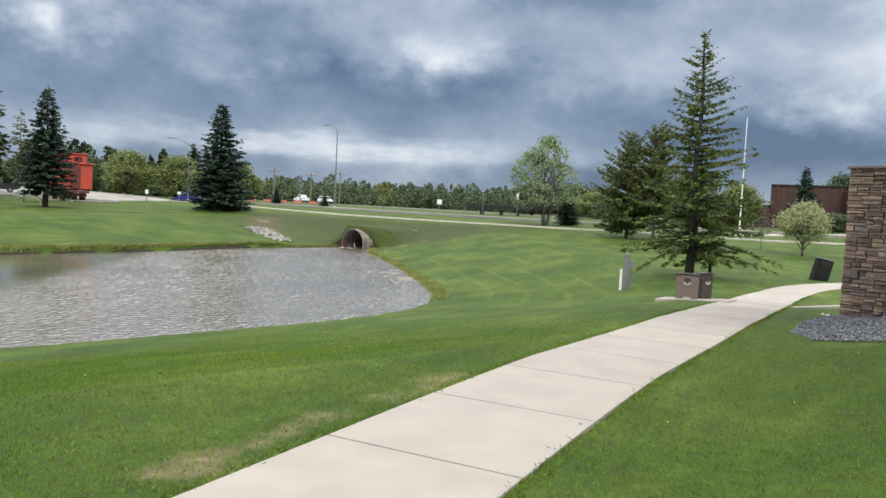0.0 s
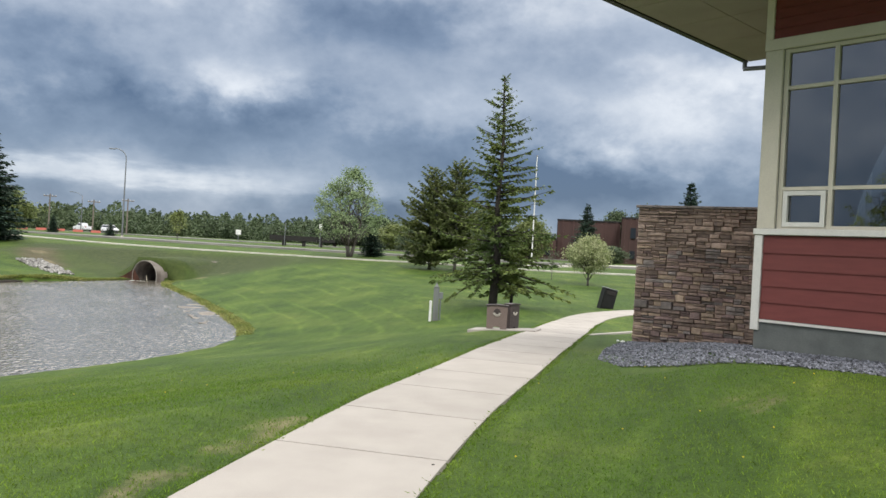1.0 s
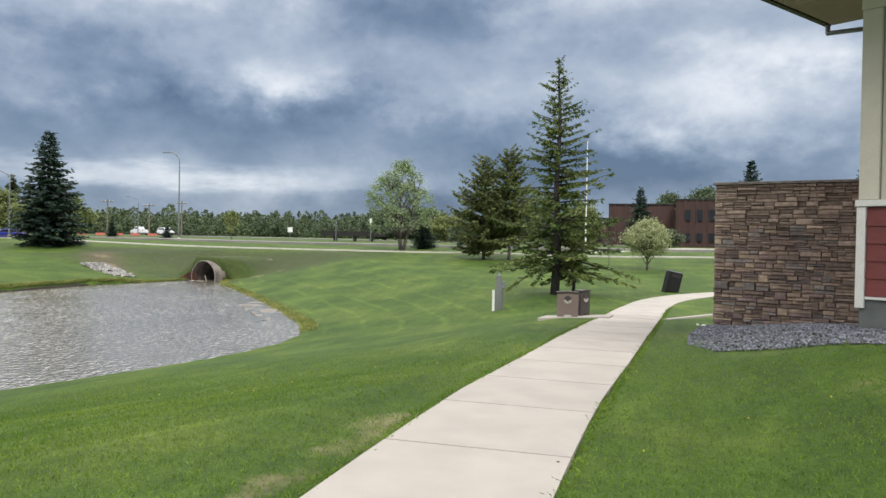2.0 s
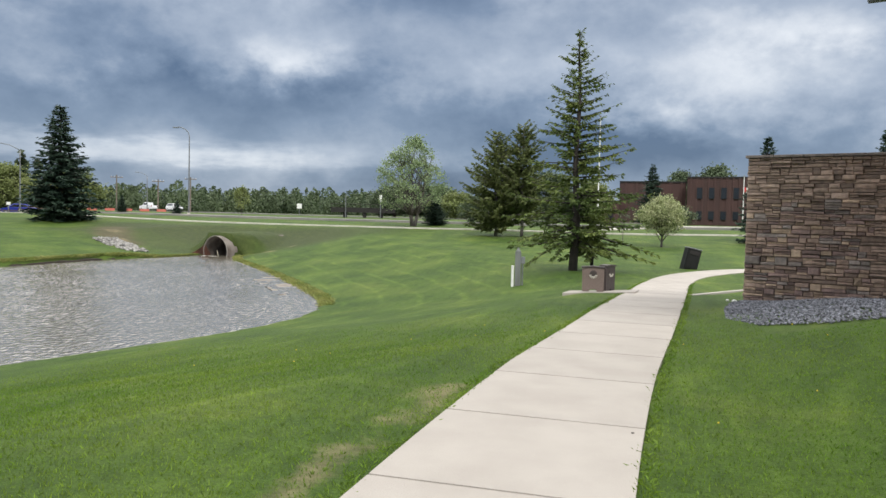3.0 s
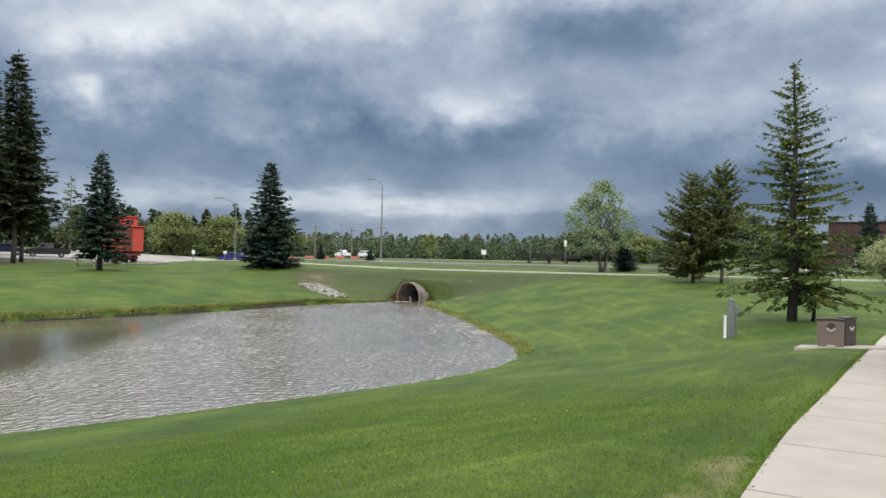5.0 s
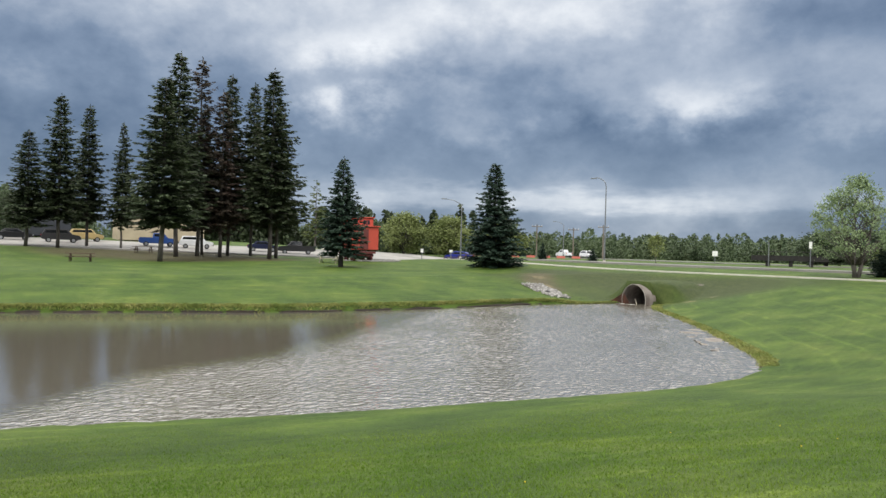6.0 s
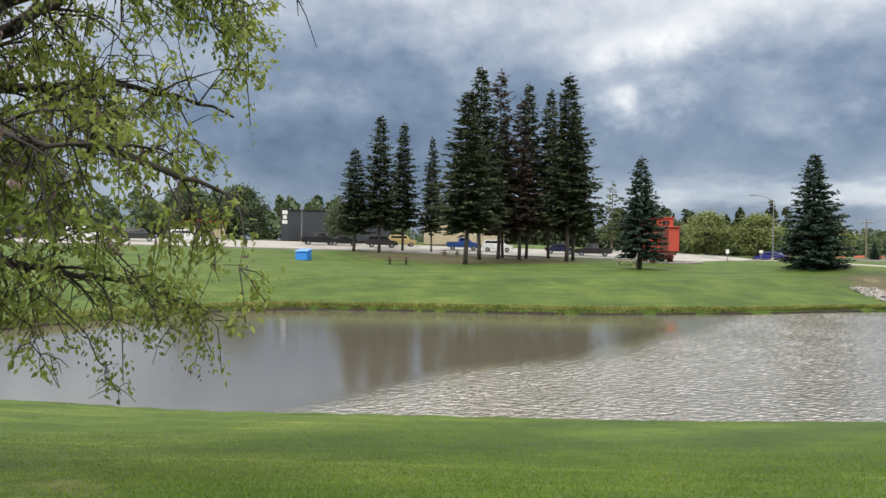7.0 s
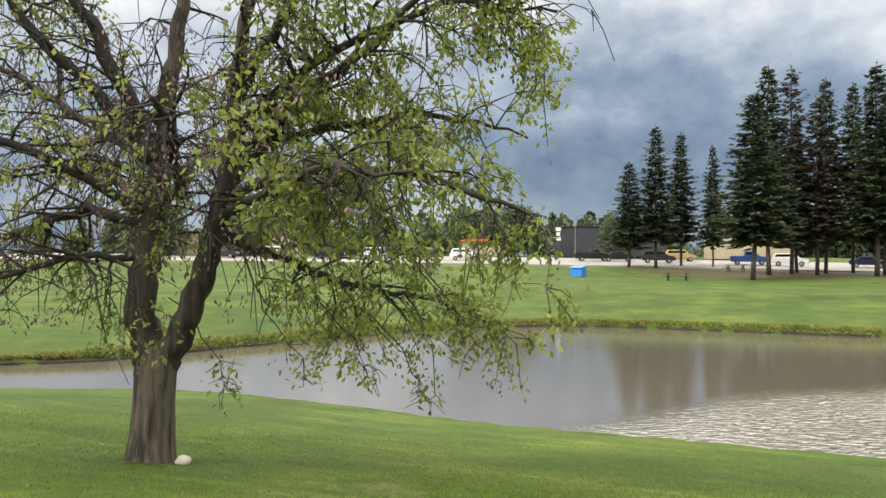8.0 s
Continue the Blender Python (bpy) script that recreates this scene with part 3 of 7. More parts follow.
wm.vertices.add(len(ids))
wm.vertices.foreach_set("co", np.stack([WX.ravel()[ids], WY.ravel()[ids], WZ.ravel()[ids]], 1).astype(np.float32).ravel())
quad = np.stack([used[corner], used[corner + 1], used[corner + wn + 1], used[corner + wn]], 1).astype(np.int32)
wm.loops.add(quad.size)
wm.loops.foreach_set("vertex_index", quad.ravel())
wm.polygons.add(len(quad))
wm.polygons.foreach_set("loop_start", np.arange(len(quad), dtype=np.int32) * 4)
wm.polygons.foreach_set("loop_total", np.full(len(quad), 4, np.int32))
wm.polygons.foreach_set("use_smooth", [True] * len(quad))
wm.materials.append(POND)
at = wm.attributes.new("wind", "FLOAT", "POINT")
at.data.foreach_set("value", wind.ravel()[ids].astype(np.float32))
wm.update(calc_edges=True)
tagged(new("water", wm), "brown pond water, calm here and rippled by wind there", "water", kind="structure")


def sandbar():
    """A low tongue of wet silt just breaking the water by the east bank."""
    n, m = 30, 12
    a, b = np.array((-19.6, 41.6)), np.array((-13.4, 32.6))
    along = b - a
    side = np.array((along[1], -along[0])) / np.linalg.norm(along)
    verts, faces = [], []
    for i in range(n + 1):
        for j in range(m + 1):
            u, v = i / n, j / m
            p = a + along * u - side * (-0.9 + 2.6 * v * (0.35 + 0.65 * math.sin(math.pi * u)))
            if shore_distance(np.array([p[0]]), np.array([p[1]]))[0] > 0.3:
                p = p + side * 0.2
            h = 0.035 * math.sin(math.pi * u) * (1 - v) + 0.10 * noise.noise(Vector((p[0] * 1.1, p[1] * 1.1, 0.0)))
            verts.append((p[0], p[1], WATER - 0.035 + h))
    for i in range(n):
        for j in range(m):
            q = i * (m + 1) + j
            faces.append((q, q + 1, q + m + 2, q + m + 1))
    tagged(new("ground_silt", mesh_of("sandbar", verts, faces, SILT, smooth=True)), "low wet silt bar at the pond's east bank", "sandbar", kind="structure")


SILT = material("wet_silt", (0.24, 0.20, 0.145), (0.13, 0.105, 0.075), scale=1.5, rough=0.45, bump=0.01, bump_scale=14)
sandbar()


def strip_mesh(name, line, half, mat, lift=0.012, thick=0.12, level=None):
    """A paved ribbon with thickness along a line."""
    t = np.gradient(line, axis=0)
    t /= np.linalg.norm(t, axis=1)[:, None]
    n = np.stack([-t[:, 1], t[:, 0]], 1)
    l, r = line + n * half, line - n * half
    zc = ground(line[:, 0], line[:, 1]) + lift if level is None else np.full(len(line), level)
    verts, faces = [], []
    for i in range(len(line)):
        zl, zr = zc[i], zc[i]
        if half > 8:              # a wide lot slopes with the land
            zl, zr = gz(*l[i]) + lift, gz(*r[i]) + lift
        verts += [(*l[i], zl), (*r[i], zr), (*r[i], zr - thick), (*l[i], zl - thick)]
    for i in range(len(line) - 1):
        a, b = 4 * i, 4 * i + 4
        faces += [(a, a + 1, b + 1, b), (a + 1, a + 2, b + 2, b + 1), (a + 3, a, b, b + 3), (a + 2, a + 3, b + 3, b + 2)]
    faces += [(3, 2, 1, 0), (4 * len(line) - 4, 4 * len(line) - 3, 4 * len(line) - 2, 4 * len(line) - 1)]
    return mesh_of(name, verts, faces, mat)


walk_line = spline(WALK, 0.15)
pavement = thing("pavement", "pale broom-finished concrete footpath slabs with tooled joints", "footpath", kind="structure")
first = int(np.argmin(np.hypot(walk_line[:, 0] + 0.66, walk_line[:, 1] - 7.64)))
per = 11
start = first % per
cuts = list(range(start, len(walk_line) - 2, per))
for a, b in zip([0] + cuts, cuts + [len(walk_line) - 1]):
    seg = walk_line[a:b + 1].copy()
    if len(seg) < 3:
        continue
    d0, d1 = seg[1] - seg[0], seg[-1] - seg[-2]
    seg[0] += d0 * 0.035 / max(np.linalg.norm(d0), 1e-6) * 0.35
    seg[-1] -= d1 * 0.035 / max(np.linalg.norm(d1), 1e-6) * 0.35
    part("slab", strip_mesh("slab", seg, 0.775, CONCRETE, lift=0.035), CONCRETE, pavement)
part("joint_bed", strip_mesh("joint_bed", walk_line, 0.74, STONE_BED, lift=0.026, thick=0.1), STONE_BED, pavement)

FAR_PATH = [(-130, 96), (-90, 84), (-57, 75), (-42, 71.3), (-28.8, 69.8), (-17.4, 69.3), (-10, 69.5), (0, 68.6), (9, 70.4), (24, 74), (60, 80)]
tagged(new("pavement_far", strip_mesh("far_path", spline(FAR_PATH, 1.0), 0.8, PALE_CONCRETE, lift=0.07)), "pale concrete path along the top of the bank", "footpath", kind="structure")
ROAD = [(-330, 175), (-150, 110), (-90, 96), (-58, 90), (-42, 87), (-25, 85.5), (-5, 85), (25, 88), (80, 96), (260, 130)]
tagged(new("road", strip_mesh("road", spline(ROAD, 2.0), 4.2, WORN_ASPHALT, lift=0.10, thick=0.3)), "two-lane grey asphalt road behind the bank", "road", kind="structure")
PARK = [(-122, -60), (-118, -10), (-112, 30), (-106, 52), (-103, 62), (-99, 78), (-94, 100)]
tagged(new("parking_lot", strip_mesh("parking_lot", spline(PARK, 2.0), 11, PALE_LOT, lift=0.16, thick=0.4)), "worn pale asphalt car park beyond the spruces", "car park", kind="structure")
tagged(new("driveway", strip_mesh("driveway", spline([(-2, 75), (6, 86), (16, 94), (40, 100), (80, 104)], 2.0), 1.6, PALE_CONCRETE, lift=0.06)), "pale concrete drive in front of the brown building", "driveway", kind="structure")
tagged(new("side_street", strip_mesh("side_street", spline([(-120, 170), (-90, 152), (-60, 134), (-30, 122), (10, 120)], 3.0), 6, WORN_ASPHALT, lift=0.12, thick=0.4)), "distant pale gravel yard beside the road", "yard", kind="structure")


# ---- visitor building with red siding ----
U, V = Vector((0.777, -0.629, 0)), Vector((0.629, 0.777, 0))     # along the front, and inwards
CORNER = Vector((4.14, 14.47, 0))
BM = Matrix(((U.x, V.x, 0, CORNER.x), (U.y, V.y, 0, CORNER.y), (0, 0, 1, 0), (0, 0, 0, 1)))   # local x along the front, y inwards
building = thing("visitor_building", "single-storey building with dark red lap siding and cream trim", "building")
building.matrix_world = BM
LEN, DEP = 12.0, 5.2
Z_FOUND, Z_SID, Z_SILL, Z_HEAD, Z_UP, Z_TOP = 0.82, 0.88, 2.38, 5.29, 5.48, 6.3
part("foundation", add_box(box((0.03, 0.03, -0.8), (LEN, DEP, Z_SID - 0.03)), (0.0, 0.0, -0.8), (0.0 + 0.02, 0.02, -0.7)), GREY_BASE, building)
# front wall core: below the window, above it, and at its ends
WIN0, WIN1 = 0.30, 9.4
core = bmesh.new()
add_box(core, (0.04, 0.04, Z_SID), (LEN, 0.24, Z_SILL - 0.09))
add_box(core, (0.04, 0.04, Z_HEAD), (LEN, 0.24, Z_TOP))
add_box(core, (0.04, 0.04, Z_SILL - 0.09), (WIN0 - 0.004, 0.24, Z_HEAD))
add_box(core, (WIN1, 0.04, Z_SILL - 0.09), (LEN, 0.24, Z_HEAD))
add_box(core, (0.04, 0.24, Z_SID), (0.24, DEP, Z_TOP))
add_box(core, (0.04, DEP - 0.2, Z_SID), (LEN, DEP, Z_TOP))
add_box(core, (LEN - 0.2, 0.24, Z_SID), (LEN, DEP - 0.2, Z_TOP))
part("wall", core, ROOM_DARK, building, "plastered wall behind the siding")
part("room_floor", box((0.24, 0.24, 0.86), (LEN - 0.2, DEP - 0.2, 0.9)), ROOM_DARK, building)
part("room_ceiling", box((0.24, 0.24, 5.4), (LEN - 0.2, DEP - 0.2, 5.5)), ROOM_DARK, building)
for i, (x, y) in enumerate(((1.05, 1.1), (3.6, 1.1), (6.2, 1.1))):
    part("column", box((x, y, 0.9), (x + 0.22, y + 0.22, 5.4)), CREAM, building)


def lap(x0, x1, z0, z1):
    """One lap-siding board: thicker at its lower edge."""
    v = [(x0, 0.035, z0), (x1, 0.035, z0), (x1, 0.035, z1 + 0.02), (x0, 0.035, z1 + 0.02), (x0, 0.003, z0), (x1, 0.003, z0), (x1, 0.026, z1 + 0.02), (x0, 0.026, z1 + 0.02)]
    return mesh_of("siding_board", v, [(4, 5, 6, 7), (3, 2, 1, 0), (0, 1, 5, 4), (7, 6, 2, 3), (4, 7, 3, 0), (1, 2, 6, 5)], RED_SIDING)


n = 5
for i in range(n):
    z0 = Z_SID + 0.03 + i * (Z_SILL - 0.16 - Z_SID) / n
    part("siding_board", lap(0.12, LEN, z0, z0 + (Z_SILL - 0.16 - Z_SID) / n), RED_SIDING, building)
n = 5
for i in range(n):
    z0 = Z_UP + i * (Z_TOP - Z_UP) / n
    part("siding_board", lap(0.12, LEN, z0, z0 + (Z_TOP - Z_UP) / n - 0.004), RED_SIDING, building)
n = 20
for i in range(n):                                # boards of the side wall
    z0 = Z_SID + 0.03 + i * (Z_TOP - Z_SID - 0.04) / n
    ob = part("siding_board", lap(0.12, DEP - 0.05, z0, z0 + (Z_TOP - Z_SID - 0.04) / n - 0.004), RED_SIDING, building)
    ob.matrix_local = Matrix(((0, 1, 0, 0), (-1, 0, 0, DEP), (0, 0, 1, 0), (0, 0, 0, 1)))
part("corner_board", box((-0.02, -0.018, Z_FOUND - 0.10), (0.115, 0.115, Z_SILL - 0.105), bevel=0.006), WHITE_TRIM, building, "white corner board")
part("corner_post", box((0.0, -0.006, Z_SILL + 0.005), (0.292, 0.292, Z_HEAD + 0.0), bevel=0.008), CREAM, building, "cream corner post beside the window")
part("band", box((-0.035, -0.045, Z_SILL - 0.10), (LEN, 0.036, Z_SILL), bevel=0.006), WHITE_TRIM, building, "white sill band")
part("band", box((-0.012, -0.02, Z_HEAD + 0.004), (LEN, 0.036, Z_UP - 0.004), bevel=0.006), CREAM, building, "cream head band")
part("corner_board", box((-0.012, -0.012, Z_UP), (0.115, 0.115, Z_TOP), bevel=0.006), CREAM, building)
part("base_trim", box((0.12, -0.012, Z_SID - 0.02), (LEN, 0.03, Z_SID + 0.02)), WHITE_TRIM, building)
# window wall
window = part("window", box((WIN0, 0.05, Z_SILL), (WIN0 + 0.07, 0.17, Z_HEAD)), CREAM, building, "tall cream-framed window wall with dark panes")
cols = [WIN0 + 0.07, WIN0 + 0.80, WIN0 + 2.75, WIN0 + 4.4, WIN0 + 6.05, WIN0 + 7.7, WIN1]
rows_z = [Z_SILL, 3.03, 4.66, Z_HEAD]
for x in cols[1:]:
    part("mullion", box((x - 0.035, 0.05, Z_SILL), (x + 0.035, 0.17, Z_HEAD), bevel=0.004), CREAM, window)
for z in (Z_SILL + 0.03, 3.03, 4.66, Z_HEAD - 0.03):
    for a, b in zip(cols[:-1], cols[1:]):
        part("transom", box((a + (0.0 if a == cols[0] else 0.036), 0.055, z - 0.028), (b - 0.036, 0.165, z + 0.028)), CREAM, window)
for a, b in zip(cols[:-1], cols[1:]):
    for z0, z1 in zip(rows_z[:-1], rows_z[1:]):
        g = part("pane", box((a, 0.105, z0 + 0.03), (b - 0.036, 0.113, z1 - 0.028)), GLASS, window)
        g.visible_shadow = False
fr = bmesh.new()                                   # the small opening sash
for lo, hi in (((cols[0] + 0.02, 0.03, 2.42), (cols[0] + 0.09, 0.10, 2.99)), ((cols[1] - 0.125, 0.03, 2.42), (cols[1] - 0.055, 0.10, 2.99)),
               ((cols[0] + 0.09, 0.03, 2.42), (cols[1] - 0.125, 0.10, 2.49)), ((cols[0] + 0.09, 0.03, 2.92), (cols[1] - 0.125, 0.10, 2.99))):
    add_box(fr, lo, hi)
part("sash", fr, WHITE_TRIM, window, "white opening sash")
# roof, soffit and gutter
OVER_L, OVER_F, ROOF_END = 2.30, 3.2, 4.02
roof = part("roof", box((-OVER_L, -OVER_F, 6.33), (LEN + 1, ROOF_END, 6.62)), DARK_METAL, building, "flat dark-edged roof with deep eaves")
part("rear_roof", box((-0.02, ROOF_END + 0.01, 6.33), (LEN, DEP + 0.1, 6.55)), DARK_METAL, building)
xs = [-OVER_L + 0.05, -1.1, 0.1, 1.5, 3.0, 4.5, 6.0, 7.5, 9.0, 10.5, LEN + 1]
ys = [-OVER_F + 0.05, -2.0, -0.6, 0.8, 2.2, ROOF_END - 0.03]
for a, b in zip(xs[:-1], xs[1:]):
    for c, d in zip(ys[:-1], ys[1:]):
        part("soffit_panel", box((a + 0.014, c + 0.014, 6.302), (b, d, 6.327)), SOFFIT, roof)
gut = bmesh.new()
add_box(gut, (-OVER_L - 0.12, -OVER_F, 6.31), (-OVER_L - 0.004, ROOF_END + 0.05, 6.43))
part("gutter", gut, DARK_METAL, roof, "dark eaves gutter")
spout = bmesh.new()
add_rod(spout, (-OVER_L - 0.02, ROOF_END - 0.08, 6.32), (-OVER_L - 0.02, ROOF_END - 0.08, 6.14), 0.05)
add_rod(spout, (-OVER_L - 0.04, ROOF_END - 0.08, 6.14), (-0.05, ROOF_END - 0.05, 5.98), 0.05)
part("downspout", spout, GALV, roof, "grey downspout elbow")


# ---- ledgestone wing wall ----
WALL_A, WALL_LEN, WALL_TOP, WALL_LOW = Vector((2.86, 20.6, 0)), 4.6, 3.06, -0.25
WM = Matrix(((0.934, 0.358, 0, WALL_A.x), (-0.358, 0.934, 0, WALL_A.y), (0, 0, 1, 0), (0, 0, 0, 1)))
stone_wall = thing("stone_wall", "wing wall faced with stacked brown ledgestone and a thin cap", "stone wall")
stone_wall.matrix_world = WM
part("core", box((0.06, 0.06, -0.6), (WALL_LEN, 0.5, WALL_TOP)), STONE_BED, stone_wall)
cap = bmesh.new()
x = -0.06
while x < WALL_LEN:
    add_box(cap, (x + 0.006, -0.06, WALL_TOP + 0.002), (min(x + 0.62, WALL_LEN), 0.58, WALL_TOP + 0.062), bevel=0.008)
    x += 0.62
part("cap", cap, LEDGE[2], stone_wall, "thin grey cap stones")


def stone_mesh(w, h, d, rng):
    """A rough split stone: its face is uneven and its corners are knocked off."""
    j = lambda s: rng.uniform(-s, s)
    c = min(w, h) * 0.12
    back = [(-w / 2, 0, -h / 2), (w / 2, 0, -h / 2), (w / 2, 0, h / 2), (-w / 2, 0, h / 2)]
    mid = [(-w / 2 + j(.006), -d * .6, -h / 2 + j(.005)), (w / 2 + j(.006), -d * .6, -h / 2 + j(.005)), (w / 2 + j(.006), -d * .6, h / 2 + j(.005)), (-w / 2 + j(.006), -d * .6, h / 2 + j(.005))]
    front = [(-w / 2 + c, -d + j(.012), -h / 2 + c), (w / 2 - c, -d + j(.012), -h / 2 + c), (w / 2 - c, -d + j(.012), h / 2 - c), (-w / 2 + c, -d + j(.012), h / 2 - c)]
    v = back + mid + front + [(j(w * .2), -d - rng.uniform(0, .014), j(h * .2))]
    f = []
    for a in (0, 4):
        for k in range(4):
            f.append((a + k, a + (k + 1) % 4, a + 4 + (k + 1) % 4, a + 4 + k))
    f += [(8 + k, 8 + (k + 1) % 4, 12) for k in range(4)]
    return v, f


def lay_stones(length, place, rng):
    """Courses of ledgestone in runs of one, two or three thin stones."""
    z = WALL_LOW
    while z < WALL_TOP - 0.02:
        h = rng.choice((0.13, 0.15, 0.18, 0.2))
        h = min(h, WALL_TOP - 0.004 - z)
        if WALL_TOP - z - h < 0.07:
            h = WALL_TOP - 0.004 - z
        x = 0.0
        while x < length - 0.01:
            w = rng.uniform(0.16, 0.52)
            if length - x - w < 0.12:
                w = length - x
            n = rng.choices((1, 2, 3), (0.24, 0.48, 0.28))[0] if h > 0.11 else 1
            if n == 1 and w > 0.38:
                n = 2
            cut = [0, h] if n == 1 else [0, h * rng.uniform(.35, .65), h] if n == 2 else [0, h * rng.uniform(.26, .38), h * rng.uniform(.6, .72), h]
            for a, b in zip(cut[:-1], cut[1:]):
                split = [0, w] if n == 1 or w < 0.3 or rng.random() < 0.55 else [0, w * rng.uniform(.35, .65), w]
                for p, q in zip(split[:-1], split[1:]):
                    v, f = stone_mesh(q - p - 0.006, b - a - 0.006, rng.uniform(0.03, 0.10), rng)
                    place(x + (p + q) / 2, z + (a + b) / 2, v, f, rng)
            x += w
        z += h


rng = random.Random(5)
rest_v, rest_f = [], []
picked = [0]


def place_front(x, z, v, f, r):
    m = r.choices(LEDGE, (0.45, 0.17, 0.22, 0.16))[0]
    if x < 2.6 and picked[0] < 300:
        picked[0] += 1
        ob = part("stone", mesh_of("stone", v, f, m), m, stone_wall)
        ob.location = (x, 0.065, z)
    else:
        base = len(rest_v)
        rest_v.extend((a + x, b + 0.065, c + z) for a, b, c in v)
        rest_f.extend(tuple(k + base for k in face) for face in f)


end_v, end_f = [], []


def place_end(x, z, v, f, r):
    base = len(end_v)
    end_v.extend((b + 0.065, 0.5 - (a + x), c + z) for a, b, c in v)
    end_f.extend(tuple(k + base for k in face) for face in f)


lay_stones(WALL_LEN, place_front, rng)
lay_stones(0.44, place_end, rng)
LEDGE_REST = material("ledgestone_mixed", (0.38, 0.285, 0.225), (0.235, 0.178, 0.148), scale=9, rough=0.88, bump=0.012, bump_scale=32, island=0.4)
if rest_v:
    tagged(part("stonework", mesh_of("stonework", rest_v, rest_f, LEDGE_REST), LEDGE_REST, stone_wall), kind="stuff")
tagged(part("end_stonework", mesh_of("end_stonework", end_v, end_f, LEDGE_REST), LEDGE_REST, stone_wall), kind="stuff")

# ---- gravel bed along the building ----
BED = [(1.75, 15.3), (2.05, 13.95), (2.75, 12.95), (3.9, 12.0), (5.2, 11.45), (12, 8.9), (14, 10), (6.5, 20.2), (2.9, 20.9), (2.45, 19.5), (1.95, 17.0)]


def inside(p, poly):
    x, y = p
    c = False
    for (ax, ay), (bx, by) in zip(poly, poly[1:] + poly[:1]):
        if (ay > y) != (by > y) and x < ax + (y - ay) / (by - ay) * (bx - ax):
            c = not c
    return c


def pebbles(name, mat, poly, count, size, seed, lift, label, category, squash=0.6, top=None):
    """Loose rounded stones spread over a plot."""
    r = random.Random(seed)
    lo = np.min(poly, axis=0)
    hi = np.max(poly, axis=0)
    base = [(1, 0, 0), (-1, 0, 0), (0, 1, 0), (0, -1, 0), (0, 0, 1), (0, 0, -1)]
    tri = [(0, 2, 4), (2, 1, 4), (1, 3, 4), (3, 0, 4), (2, 0, 5), (1, 2, 5), (3, 1, 5), (0, 3, 5)]
    spots = []
    while len(spots) < count:
        p = (r.uniform(lo[0], hi[0]), r.uniform(lo[1], hi[1]))
        if inside(p, poly):
            spots.append(p)
    zs = ground(np.array([p[0] for p in spots]), np.array([p[1] for p in spots]))
    verts, faces = [], []
    for (x, y), z in zip(spots, zs):
        s = r.uniform(*size)
        m = Euler((r.uniform(-.5, .5), r.uniform(-.5, .5), r.uniform(0, 6.3))).to_matrix() @ Matrix.Diagonal((s * r.uniform(.8, 1.3), s * r.uniform(.6, 1), s * squash * r.uniform(.7, 1.2)))
        b = len(verts)
        verts += [Vector((x, y, z + lift + r.uniform(-.2, .5) * s)) + m @ Vector(v) for v in base]
        faces += [tuple(k + b for k in f) for f in tri]
    return tagged(new(name, mesh_of(name, verts, faces, mat)), label, category, kind="stuff")


pebbles("gravel", GRAVEL, [(1.75, 15.3), (2.05, 13.95), (2.75, 12.95), (3.9, 12.0), (5.2, 11.45), (8.2, 10.3), (9.0, 12.4), (4.3, 14.2), (6.6, 20.0), (2.9, 20.8), (2.45, 19.5), (1.95, 17.0)],
        25000, (0.014, 0.034), 3, 0.012, "loose blue-grey crushed gravel along the walls", "gravel")

# ---- plants ----
def blades(points, axes, length, width, rs, droop=0.0):
    """Diamond-shaped leaves: points (n,3), axes (n,3) unit, length and width (n)."""
    n = len(points)
    side = np.cross(axes, rs.normal(size=(n, 3)))
    side /= np.linalg.norm(side, axis=1)[:, None] + 1e-9
    tip = points + axes * length[:, None]
    tip[:, 2] -= droop * length
    mid = points + axes * (length * 0.45)[:, None]
    a, b = mid + side * width[:, None], mid - side * width[:, None]
    return np.stack([points, a, tip, b], 1)


